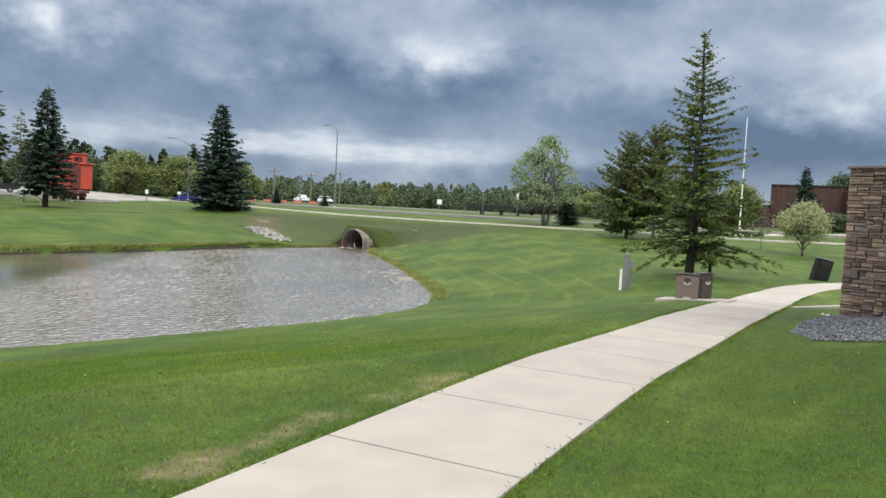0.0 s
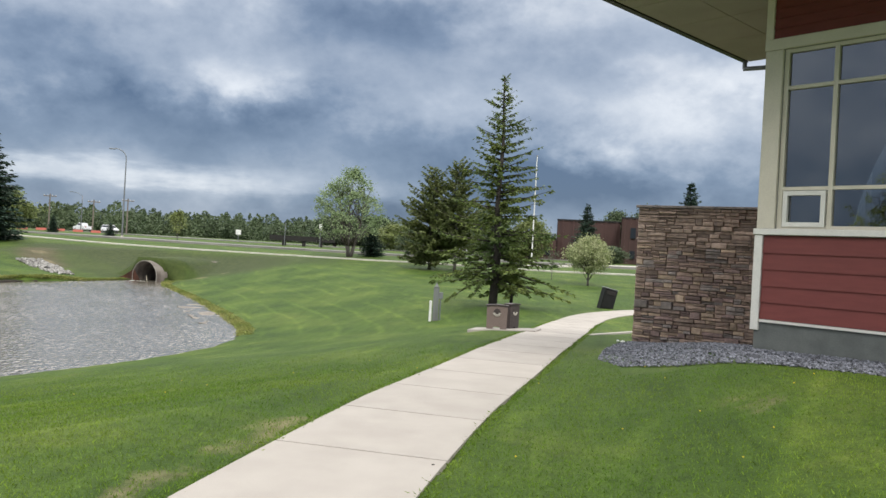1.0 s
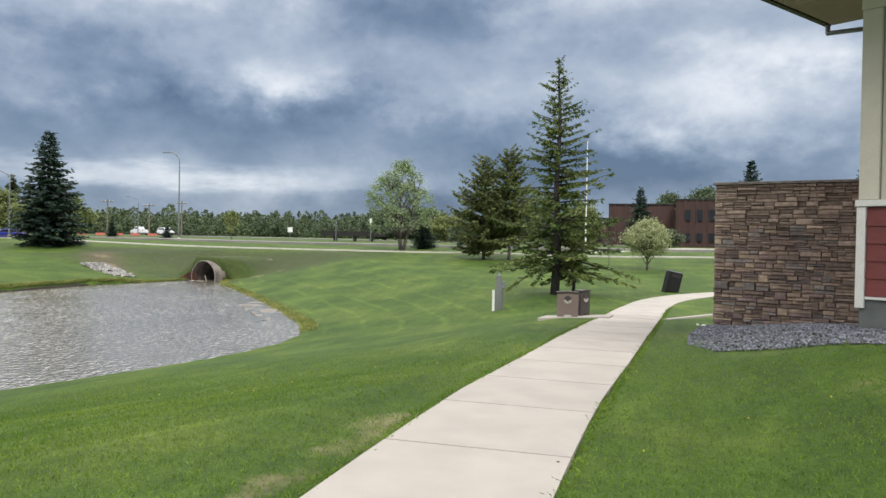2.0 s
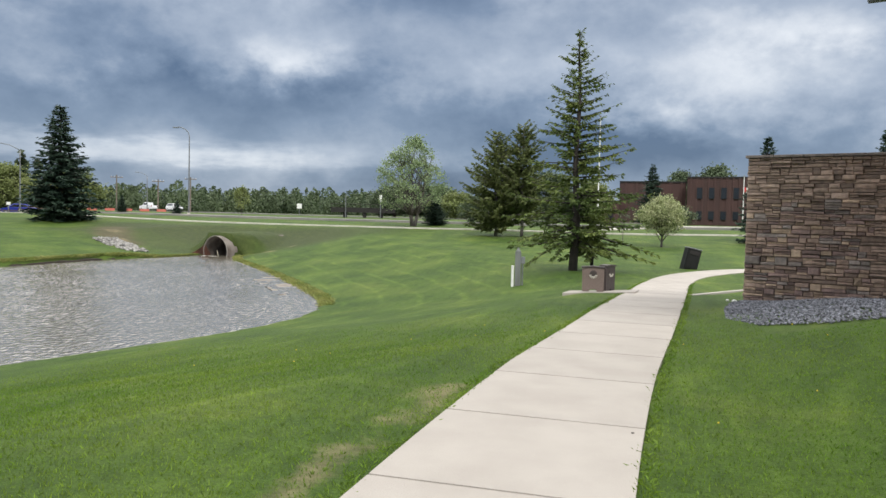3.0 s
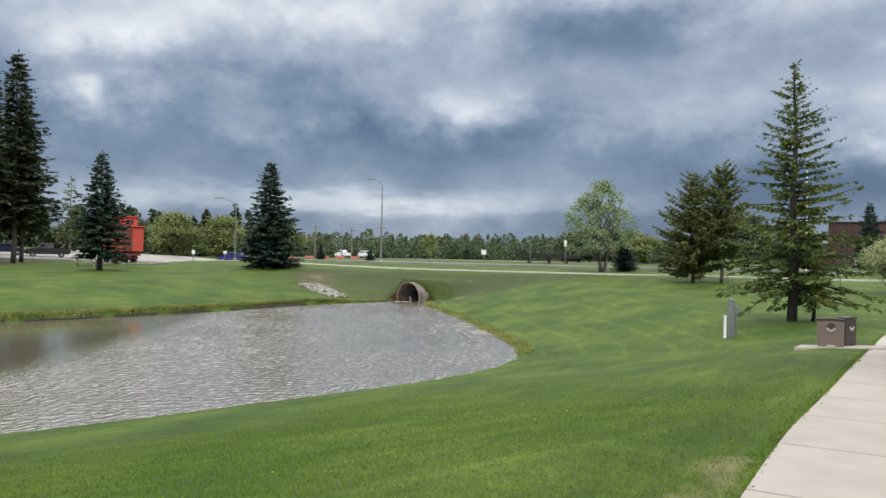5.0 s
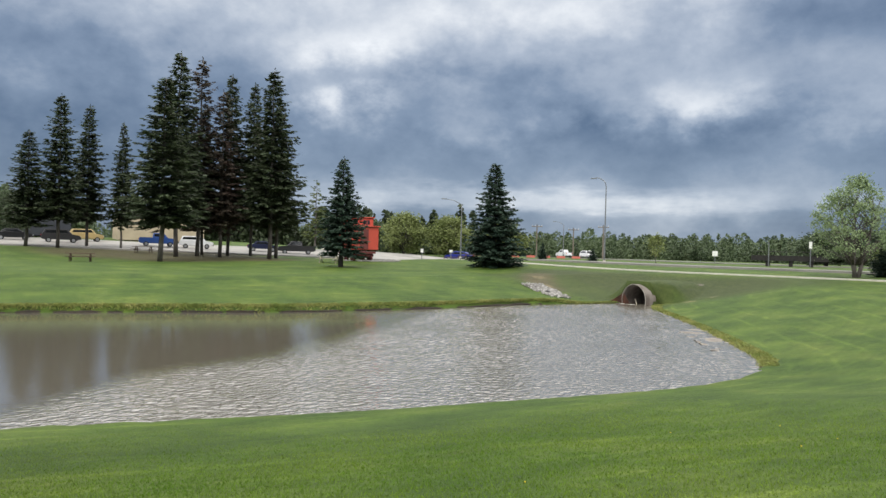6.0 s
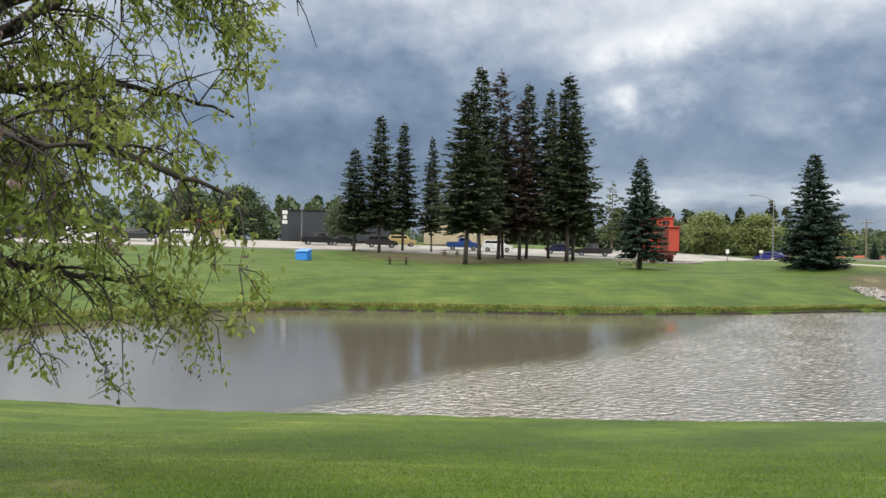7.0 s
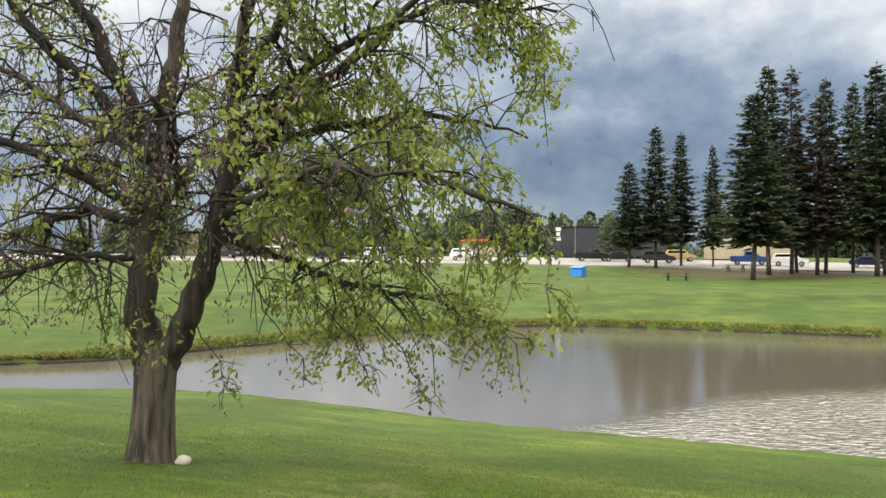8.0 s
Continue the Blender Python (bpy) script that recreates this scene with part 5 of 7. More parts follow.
def maple():
    rs = np.random.RandomState(83)
    to = lambda s, h, d: Vector((d, s, h))                 # the side runs along +y, the depth along +x
    t = thing("maple_tree", "old forked maple with sparse new leaves and brown seed keys", "maple tree")
    t.matrix_world = Matrix.LocRotScale(MAPLE_AT, None, (1.08, 1.08, 1.08))
    trunk_path = [[(to(-0.02, -0.12, 0), 0.31), (to(-0.02, 0.05, 0), 0.245), (to(0, 0.25, 0), 0.215), (to(0.01, 0.6, 0), 0.195), (to(0.02, 0.85, 0), 0.198), (to(0.03, 1.0, 0), 0.20), (to(0.05, 1.12, 0), 0.17), (to(0.07, 1.2, 0), 0.08)]]
    v, f = tube_mesh(trunk_path, 18)
    part("trunk", mesh_of("trunk", v, f, BARK, smooth=True), BARK, t, "thick grey-brown furrowed trunk")
    twigs, leaf_p, leaf_a, key_p, key_a = [], [], [], [], []
    for nm, rows in MAPLE_STEMS.items():
        pts = np.array([to(*r[:3]) for r in rows])
        rad = np.array([r[3] for r in rows])
        k = np.linspace(0, len(rows) - 1, 6 * (len(rows) - 1) + 1)
        dense = np.stack([np.interp(k, range(len(rows)), pts[:, i]) for i in range(3)], 1)
        dense[1:-1] = (dense[:-2] + 2 * dense[1:-1] + dense[2:]) / 4
        dense[2:] += rs.normal(size=dense[2:].shape) * 0.018
        dr = np.interp(k, range(len(rows)), rad)
        stem = nm in ("left", "right")
        v, f = tube_mesh([[(Vector(p), r) for p, r in zip(dense, dr)]], 10)
        part("limb", mesh_of("limb", v, f, SHADED_STEM_BARK if stem else DARK_BARK, smooth=True), None, t)
        length = np.linalg.norm(np.diff(dense, axis=0), axis=1).sum()
        for _ in range(int(length * (5 if stem else 9))):
            u = rs.uniform(0.5 if stem else 0.2, 1.0)
            i = min(len(dense) - 2, int(u * (len(dense) - 1)))
            o = dense[i]
            along = dense[i + 1] - dense[i]
            along /= np.linalg.norm(along) + 1e-9
            d = along * rs.uniform(0.2, 0.9) + rs.normal(size=3) * 0.6
            d[2] += 0.12
            d /= np.linalg.norm(d)
            L = rs.uniform(0.42, 1.12)
            seg = [o]
            for s in range(4):
                d = d + rs.normal(size=3) * 0.30 + np.array([0, 0, -0.12])
                d /= np.linalg.norm(d)
                seg.append(seg[-1] + d * L / 4)
            if seg[-1][1] > min(4.35, 3.75 + 0.4 * max(0.0, seg[-1][2] - 2.5)):
                continue
            r0 = min(0.02, dr[i] * 0.55)
            twigs.append([(Vector(p), r0 * (1 - 0.2 * s)) for s, p in enumerate(seg)])
            bare = rs.rand() < (0.78 if seg[-1][1] < 1.0 else 0.42 if seg[-1][1] < 2.2 else 0.25)
            for _ in range(7):
                j = rs.randint(1, 5)
                d2 = rs.normal(size=3) * 0.75 + d * 0.6
                d2[2] -= 0.25
                d2 /= np.linalg.norm(d2)
                l2 = rs.uniform(0.18, 0.5)
                a, b = seg[j], seg[j] + d2 * l2 * 0.5
                c = b + (d2 + np.array([0, 0, -0.45])) * l2 * 0.5
                twigs.append([(Vector(a), 0.0065), (Vector(b), 0.005), (Vector(c), 0.0035)])
                if rs.rand() < (0.5 if seg[-1][1] < 1.6 else 0.2):
                    for q in range(9):
                        key_p.append(c + rs.normal(size=3) * 0.045 - np.array([0, 0, 0.03]))
                        key_a.append(np.array([0, 0, -1]) + rs.normal(size=3) * 0.35)
                if bare:
                    continue
                for q in range(rs.randint(9, 15) + (9 if seg[-1][1] > 1.2 else 0)):
                    leaf_p.append(b + (c - b) * rs.uniform(0, 1.1) + rs.normal(size=3) * 0.05)
                    leaf_a.append(d2 * 0.4 + rs.normal(size=3) * 0.6 + np.array([0, 0, -0.55]))
    # drooping low sprays over the water
    for s, h, d in ((0.75, 0.72, 0.1), (1.5, 0.82, 0.0), (2.1, 0.85, -0.1), (2.65, 0.62, 0.0), (3.2, 1.05, -0.3), (2.9, 1.45, 0.2), (3.6, 1.75, 0.0), (1.9, 1.5, 0.3)):
        e = np.array(to(s, h, d))
        o = e + np.array([rs.normal() * 0.1, -0.55, 0.85])
        m = (o + e) / 2 + np.array([0, 0.12, -0.12])
        way = [o + (m - o) * u for u in (0, 0.35, 0.7)] + [m + (e - m) * u for u in (0, 0.4, 0.75, 1)]
        way = [p + rs.normal(size=3) * 0.035 for p in way]
        twigs.append([(Vector(p), 0.009 - 0.001 * u) for u, p in enumerate(way)])
        for p in way[3:]:
            for q in range(3):
                c = p + rs.normal(size=3) * 0.12 - np.array([0, 0, 0.08])
                twigs.append([(Vector(p), 0.005), (Vector((p + c) / 2 + rs.normal(size=3) * 0.02), 0.004), (Vector(c), 0.003)])
        for q in range(44):
            leaf_p.append(e + (m - e) * rs.uniform(0, 0.7) ** 1.5 + rs.normal(size=3) * 0.09)
            leaf_a.append(rs.normal(size=3) * 0.6 + np.array([0, 0, -0.8]))
        for q in range(22):
            key_p.append(m + rs.normal(size=3) * 0.09)
            key_a.append(np.array([0, 0, -1]) + rs.normal(size=3) * 0.3)
    v, f = tube_mesh(twigs, 4)
    tagged(part("twigs", mesh_of("twigs", v, f, DARK_BARK, smooth=True), DARK_BARK, t, "fine dark twigs"), kind="stuff")
    for nm, p, a, mat, ln, w, lb in (("leaves", leaf_p, leaf_a, MAPLE, 0.074, 0.25, "small yellow-green new leaves"), ("seed_keys", key_p, key_a, SEED_KEYS, 0.045, 0.22, "dry brown seed keys")):
        p, a = np.array(p), np.array(a)
        a /= np.linalg.norm(a, axis=1)[:, None]
        l = ln * rs.uniform(0.6, 1.3, len(p))
        tagged(part(nm, quads_of(nm, blades(p, a, l, l * w, rs), mat), None, t, lb), kind="stuff")


maple()


# ---- memorial stones, post, bin and small things on the lawn ----
GRANITE = material("speckled_granite", (0.20, 0.15, 0.13), (0.145, 0.11, 0.098), scale=30, rough=0.75, bump=0.003, bump_scale=160)
DARK_STONE = material("dark_polished_stone", (0.060, 0.045, 0.042), (0.04, 0.032, 0.03), scale=12, rough=0.45)
BLACK_PLASTIC = material("black_bin_paint", (0.007, 0.008, 0.007), (0.011, 0.011, 0.011), scale=4, rough=0.6, spec=0.25, bump=0.002, bump_scale=30)
GREY_WOOD = material("grey_weathered_wood", (0.165, 0.175, 0.17), (0.11, 0.115, 0.11), scale=5, rough=0.9, bump=0.004, bump_scale=40, stretch=(1, 1, 0.15))
PVC = material("white_pipe", (0.74, 0.74, 0.72), (0.62, 0.62, 0.60), scale=6, rough=0.5)
RUST = material("rusty_steel", (0.16, 0.065, 0.04), (0.075, 0.04, 0.03), scale=1.6, rough=0.9, bump=0.006, bump_scale=20)
OLD_GALV = material("stained_galvanised_pipe", (0.23, 0.20, 0.175), (0.11, 0.088, 0.075), scale=1.2, rough=0.75, metal=0.25, bump=0.004, bump_scale=20)
PALE_WOOD = material("pale_timber", (0.42, 0.38, 0.29), (0.33, 0.30, 0.23), scale=4, rough=0.85, stretch=(1, 0.2, 1))
BROWN_WOOD = material("brown_timber", (0.095, 0.062, 0.042), (0.065, 0.043, 0.03), scale=4, rough=0.85)


def at_pose(ob, x, y, turn=0.0, lift=0.0, tilt=(0, 0)):
    ob.matrix_world = pose(x, y, gz(x, y) + lift, tilt[0], tilt[1], turn)
    return ob


def slab_stone(label, x, y, turn, w, h, mat):
    """A granite slab on two feet with a sloping top, a rim and a round inset emblem."""
    t = at_pose(thing("memorial_stone", label, "memorial stone", "memorial stones"), x, y, turn, 0.03)
    th = 0.10
    prof = [(-w / 2, 0), (-w / 2 + 0.17, 0), (-w / 2 + 0.2, 0.07), (w / 2 - 0.2, 0.07), (w / 2 - 0.17, 0), (w / 2, 0), (w / 2 + 0.01, h * 0.93), (w * 0.2, h), (-w * 0.2, h), (-w / 2 - 0.01, h * 0.9)]
    bm = bmesh.new()
    fr = [bm.verts.new((a, -th, b)) for a, b in prof]
    bk = [bm.verts.new((a, th, b)) for a, b in prof]
    bm.faces.new(fr)
    bm.faces.new(bk[::-1])
    for i in range(len(prof)):
        j = (i + 1) % len(prof)
        bm.faces.new((fr[j], fr[i], bk[i], bk[j]))
    bmesh.ops.bevel(bm, geom=bm.edges[:], offset=0.008, segments=1, affect="EDGES")
    part("slab", bm, mat, t)
    cap = bmesh.new()
    add_box(cap, (-w / 2 - 0.03, -th - 0.02, -0.022), (0.0, th + 0.02, 0.022), pose(0, 0, h + 0.005, 0, -4, 0), 0.006)
    add_box(cap, (0.0, -th - 0.02, -0.022), (w / 2 + 0.03, th + 0.02, 0.022), pose(0, 0, h + 0.005, 0, 4, 0), 0.006)
    part("cap", cap, DARK_STONE, t, "dark sloped cap")
    em = bmesh.new()
    bmesh.ops.create_cone(em, cap_ends=True, segments=24, radius1=0.095, radius2=0.095, depth=0.016, matrix=pose(0, -th - 0.006, h * 0.72, 90, 0, 0))
    emblem = part("emblem", em, DARK_STONE, t, "round dark inset emblem")
    em2 = bmesh.new()
    for k in range(7):
        a = radians(200 + 140 * k / 6)
        add_box(em2, (-0.012, -th - 0.022, -0.03), (0.012, -th - 0.012, 0.03), pose(0.085 * math.cos(a), 0, h * 0.72 + 0.085 * math.sin(a) - 0.01, 0, 90 - math.degrees(a), 0))
    part("wreath", em2, PALE_CONCRETE, emblem, "pale wreath in relief")
    return t


pad = at_pose(thing("concrete_pad", "low pale concrete pad under the memorial stones", "concrete pad"), -0.42, 22.8, -6, 0.0, (math.degrees(math.atan2(gz(-0.42, 23.3) - gz(-0.42, 22.3), 1.0)), -math.degrees(math.atan2(gz(0.58, 22.8) - gz(-1.42, 22.8), 2.0))))
part("slab", box((-0.95, -0.62, -0.15), (0.95, 0.62, 0.025), bevel=0.01), CONCRETE, pad)
slab_stone("brown speckled granite memorial stone on a concrete pad", -0.64, 22.5, 4, 0.56, 0.66, GRANITE)
slab_stone("dark brown polished memorial stone behind its pair", -0.26, 23.15, 58, 0.44, 0.70, DARK_STONE)

post = at_pose(thing("utility_post", "grey weathered post with white pipe and meter box on the lawn", "utility post"), -3.63, 30.45, 10)
bm = box((-0.11, -0.07, -0.3), (0.11, 0.07, 1.32), bevel=0.008)
bmesh.ops.create_cone(bm, cap_ends=True, segments=4, radius1=0.13, radius2=0.01, depth=0.16, matrix=pose(0, 0, 1.40, 0, 0, 45))
part("post", bm, GREY_WOOD, post)
part("pipe", rod((-0.2, -0.02, -0.2), (-0.2, -0.02, 0.78), 0.055), PVC, post, "white plastic pipe")
part("conduit", rod((0.17, -0.02, -0.2), (0.17, -0.02, 0.9), 0.03), GALV, post, "grey conduit")
part("meter_box", box((0.11, -0.09, 0.86), (0.26, 0.05, 1.12), bevel=0.015), GALV, post, "grey meter box")

bin_ = at_pose(thing("litter_bin", "black square litter bin leaning on the lawn beside the path", "litter bin"), 3.35, 38.9, 14, 0.0, (0, 13))
part("body", box((-0.32, -0.30, -0.15), (0.32, 0.30, 0.96), bevel=0.03), BLACK_PLASTIC, bin_)
part("lid", box((-0.34, -0.32, 0.965), (0.34, 0.32, 1.01), bevel=0.02), GALV, bin_, "grey metal lid")
part("door", box((-0.26, -0.325, 0.05), (0.26, -0.302, 0.64), bevel=0.008), BLACK_PLASTIC, bin_)
part("flap", box((-0.22, -0.325, 0.70), (0.22, -0.302, 0.88), bevel=0.008), DARK_METAL, bin_)

a, b = Vector((1.95, 22.9)), Vector((4.15, 27.45))
strip_line = np.array([a + (b - a) * k / 10 for k in range(11)])
tagged(new("drain_strip", strip_mesh("drain_strip", strip_line, 0.09, CONCRETE, lift=0.03, thick=0.12)), "thin pale concrete strip across the grass to the path", "concrete strip")


def boulder(x, y, s, mat, label, seed, lift=0.3):
    r = random.Random(seed)
    bm = bmesh.new()
    bmesh.ops.create_icosphere(bm, subdivisions=2, radius=1.0)
    for v in bm.verts:
        v.co *= 1 + 0.22 * noise.noise(v.co * 1.3 + Vector((seed, 0, 0)))
        v.co = Vector((v.co.x * s, v.co.y * s * 0.8, v.co.z * s * 0.6))
    ob = part("rock", bm, mat, None, smooth=True)
    ob.location = (x, y, gz(x, y) + s * lift)
    ob.rotation_euler = (0, 0, r.uniform(0, 6))
    return tagged(ob, label, "rock")


boulder(-9.82, -0.38, 0.10, PALE_CONCRETE, "small pale rock in the grass by the maple", 1)
boulder(2.62, 20.25, 0.06, WHITE_PAINT, "small white rock at the foot of the wall", 2)
boulder(2.55, 20.8, 0.05, WHITE_PAINT, "small white rock at the foot of the wall", 3)
boulder(0.02, 7.5, 0.022, DARK_BARK, "dark clod lying on the footpath slab", 4, 1.2)

# ---- culvert and riprap ----
RIM_STEEL = material("stained_rim_steel", (0.30, 0.28, 0.25), (0.17, 0.15, 0.13), scale=3, rough=0.8)
FOAM = material("dull_foam", (0.74, 0.72, 0.66), (0.52, 0.50, 0.44), scale=6, rough=0.7)
culvert = thing("culvert", "large corrugated steel culvert, rust-stained, spilling into the pond", "culvert")
culvert.matrix_world = pose(-31.36, 57.25, -1.66, 0, 0, -15)
RC = 1.27
verts, faces = [], []
n, seg = 90, 36
for shell, rr in ((0, RC), (1, RC - 0.05)):
    for i in range(n + 1):
        yy = 10.0 * i / n
        w = 0.022 * math.sin(2 * math.pi * i / 3)
        for k in range(seg):
            q = 2 * math.pi * k / seg
            verts.append(((rr + w) * math.cos(q), yy, (rr + w) * math.sin(q)))
for i in range(n):
    for k in range(seg):
        a, b = i * seg + k, i * seg + (k + 1) % seg
        faces.append((a, a + seg, b + seg, b))
        o = (n + 1) * seg
        faces.append((o + a, o + b, o + b + seg, o + a + seg))
for k in range(seg):
    o = (n + 1) * seg
    faces.append((k, (k + 1) % seg, o + (k + 1) % seg, o + k))
part("pipe", mesh_of("pipe", verts, faces, OLD_GALV, smooth=True), None, culvert)
# added disc that stops light leaking in at the far end, keeping the mouth dark
part("inner_bend", rod((0, 9.6, 0), (0, 9.9, 0), RC - 0.02, sides=24), RUST, culvert, "added rust-coloured plug that blocks light at the pipe's far end")
rim = bmesh.new()
for k in range(seg):
    q0, q1 = 2 * math.pi * k / seg, 2 * math.pi * (k + 1) / seg
    add_rod(rim, (RC * math.cos(q0), -0.03, RC * math.sin(q0)), (RC * math.cos(q1), -0.03, RC * math.sin(q1)), 0.032, sides=6)
part("rim", rim, RIM_STEEL, culvert, "pale rolled rim")
ap = bmesh.new()
vs = [ap.verts.new(p) for p in ((-RC + 0.1, 0.0, -0.36), (-RC - 1.35, -0.55, -0.28), (-RC + 0.1, -1.0, -0.30), (-0.35, -0.1, -0.32), (-RC + 0.15, -0.02, 0.55), (-RC - 0.8, -0.2, -0.05))]
for f in ((0, 1, 2), (0, 2, 3), (0, 4, 5), (0, 5, 1), (4, 0, 3)):
    ap.faces.new([vs[k] for k in f])
bmesh.ops.solidify(ap, geom=ap.faces[:], thickness=0.03)
part("apron", ap, RUST, culvert, "torn rusty steel apron")
part("stick", rod((0.45, -0.12, -0.45), (0.12, 0.05, 0.08), 0.025), PALE_WOOD, culvert, "pale bleached stick")
spill = bmesh.new()
for k in range(7):
    q = random.Random(k)
    bmesh.ops.create_icosphere(spill, subdivisions=1, radius=1, matrix=Matrix.Translation((q.uniform(-0.9, 0.4), q.uniform(-0.9, -0.35), -0.345)) @ Matrix.Diagonal((q.uniform(.12, .3), q.uniform(.08, .2), 0.02, 1)))
tagged(part("foam", spill, FOAM, culvert, "white foam on the water"), kind="stuff")

pebbles("riprap", RIPRAP, [(-40.9, 54.7), (-40.0, 56.3), (-37.2, 55.3), (-35.3, 54.2), (-36.2, 52.9), (-38.4, 53.5)], 380, (0.09, 0.21), 8, 0.03, "pale broken riprap rock on the bank", "riprap", 0.8)
drain = thing("drain_pipe", "small dark drain pipe among the riprap", "drain pipe")
drain.location = (-37.3, 53.6, gz(-37.3, 53.6) + 0.02)
part("pipe", rod((0, 0, 0), (-0.35, 0.8, 0.0), 0.24, sides=16), DARK_METAL, drain)

# ---- red caboose ----
CAB_RED = paint("caboose_red", (0.46, 0.056, 0.03), 0.6)
CAB_DARK = paint("caboose_maroon", (0.12, 0.022, 0.018), 0.7)
cab = thing("caboose", "bright red wooden caboose with cupola on a gravel pad", "railway caboose")
cab.matrix_world = pose(-70.6, 61.7, gz(-70.6, 61.7) + 0.02, 0, 0, -30) @ Matrix.Diagonal((1.28, 1.28, 1.26, 1))
body = bmesh.new()
add_box(body, (-2.4, -1.3, 1.05), (3.0, 1.3, 3.15), bevel=0.03)
add_box(body, (-1.0, -1.2, 3.2), (1.0, 1.2, 4.05), bevel=0.03)
body = part("body", body, CAB_RED, cab)
for sgn in (-1, 1):
    for x in (-1.55, 0.0, 1.55):
        part("window", box((x - 0.28, sgn * 1.3 - 0.02 if sgn > 0 else -1.325, 1.95), (x + 0.28, 1.325 if sgn > 0 else -1.28, 2.6)), CAR_GLASS, body)
    part("end_door", box((2.98 if sgn > 0 else -2.425, -0.38, 1.1), (3.025 if sgn > 0 else -2.38, 0.38, 2.95)), CAB_DARK, body)
    for y in (-0.55, 0.55):
        part("cupola_window", box((sgn * 1.0 - 0.01 if sgn > 0 else -1.02, y - 0.3, 3.45), (1.02 if sgn > 0 else -0.99, y + 0.3, 3.85)), CAR_GLASS, body)
    for x in range(14):
        part("plank_rib", box((-2.3 + x * 0.38, sgn * 1.3 - 0.012, 1.1), (-2.28 + x * 0.38 + 0.02, sgn * 1.3 + 0.012, 3.1)), CAB_DARK, body)
roof_ = bmesh.new()
add_box(roof_, (-3.15, -1.45, 3.16), (-1.02, 1.45, 3.26), bevel=0.03)
add_box(roof_, (1.02, -1.45, 3.16), (3.15, 1.45, 3.26), bevel=0.03)
add_box(roof_, (-1.12, -1.35, 4.06), (1.12, 1.35, 4.14), bevel=0.03)
part("roof", roof_, CAB_RED, cab)
for sgn in (-1, 1):
    if sgn < 0:              # one open platform
        part("platform", box((min(sgn * 2.42, sgn * 3.15), -1.25, 0.92), (max(sgn * 2.42, sgn * 3.15), 1.25, 1.04)), CAB_DARK, cab)
        rl = bmesh.new()
        for y in (-1.2, -0.4, 0.4, 1.2):
            add_rod(rl, (sgn * 3.08, y, 1.04), (sgn * 3.08, y, 2.0 if abs(y) < 1 else 3.16), 0.03, sides=6)
        add_rod(rl, (sgn * 3.08, -1.2, 1.98), (sgn * 3.08, 1.2, 1.98), 0.03, sides=6)
        part("railing", rl, CAB_RED, cab)
    part("ladder", add_rod(add_rod(box((sgn * 3.1 - .02, -1.0, 1.3), (sgn * 3.1 + .02, -0.6, 1.34)), (sgn * 3.1, -1.0, 0.9), (sgn * 3.1, -1.0, 3.2), 0.025, sides=6), (sgn * 3.1, -0.6, 0.9), (sgn * 3.1, -0.6, 3.2), 0.025, sides=6), CAB_RED, cab)
    truck = part("truck", box((sgn * 1.75 - 0.95, -0.95, 0.42), (sgn * 1.75 + 0.95, 0.95, 0.66), bevel=0.03), CAB_DARK, cab)
    for dx in (-0.6, 0.6):
        for y in (-0.78, 0.78):
            part("wheel", rod((sgn * 1.75 + dx, y - 0.07, 0.42), (sgn * 1.75 + dx, y + 0.07, 0.42), 0.42, sides=18), CAB_DARK, truck)
part("underframe", box((-2.9, -1.1, 0.7), (2.9, 1.1, 0.91)), CAB_DARK, cab)
part("chimney", rod((1.6, 0.5, 3.2), (1.6, 0.5, 3.75), 0.09), CAB_DARK, cab)
cp = [(-69.6 + 5.2 * math.cos(k * 0.4488), 62.1 + 3.0 * math.sin(k * 0.4488)) for k in range(14)]
pebbles("pad_gravel", RIPRAP, cp, 2200, (0.06, 0.13), 9, 0.05, "pale gravel pad round the caboose", "gravel")

# ---- picnic tables, blue bin, poles, lamps, flags ----
def picnic_table(x, y, turn, mat, label):
    t = at_pose(thing("picnic_table", label, "picnic table", "picnic tables"), x, y, turn)
    t.scale = (1.4, 1.15, 1.1)
    for k in range(5):
        part("tabletop_board", box((-0.92, -0.36 + k * 0.147, 0.70), (0.92, -0.36 + k * 0.147 + 0.138, 0.745)), mat, t)
    for s in (-1, 1):
        for k in range(2):
            y0 = s * 0.72 - 0.14 + k * 0.145
            part("bench_board", box((-0.92, y0, 0.42), (0.92, y0 + 0.138, 0.46)), mat, t)
        lg = bmesh.new()
        for d in (-1, 1):
            add_rod(lg, (s * 0.62, d * 0.62, -0.05), (s * 0.62, d * 0.25, 0.70), 0.045, sides=6)
        add_box(lg, (s * 0.62 - 0.04, -0.80, 0.34), (s * 0.62 + 0.04, 0.80, 0.42))
        part("trestle", lg, mat, t)


picnic_table(-75.8, 31.4, 62, BROWN_WOOD, "dark brown picnic table on the lawn under spruces")
picnic_table(-92.5, 45.6, 50, BROWN_WOOD, "dark brown picnic table on bare earth under spruces")
picnic_table(-91.2, 48.2, 70, BROWN_WOOD, "dark brown picnic table on bare earth under spruces")
picnic_table(-66.3, 53.9, 40, PALE_WOOD, "pale timber picnic table beside the dark spruce")

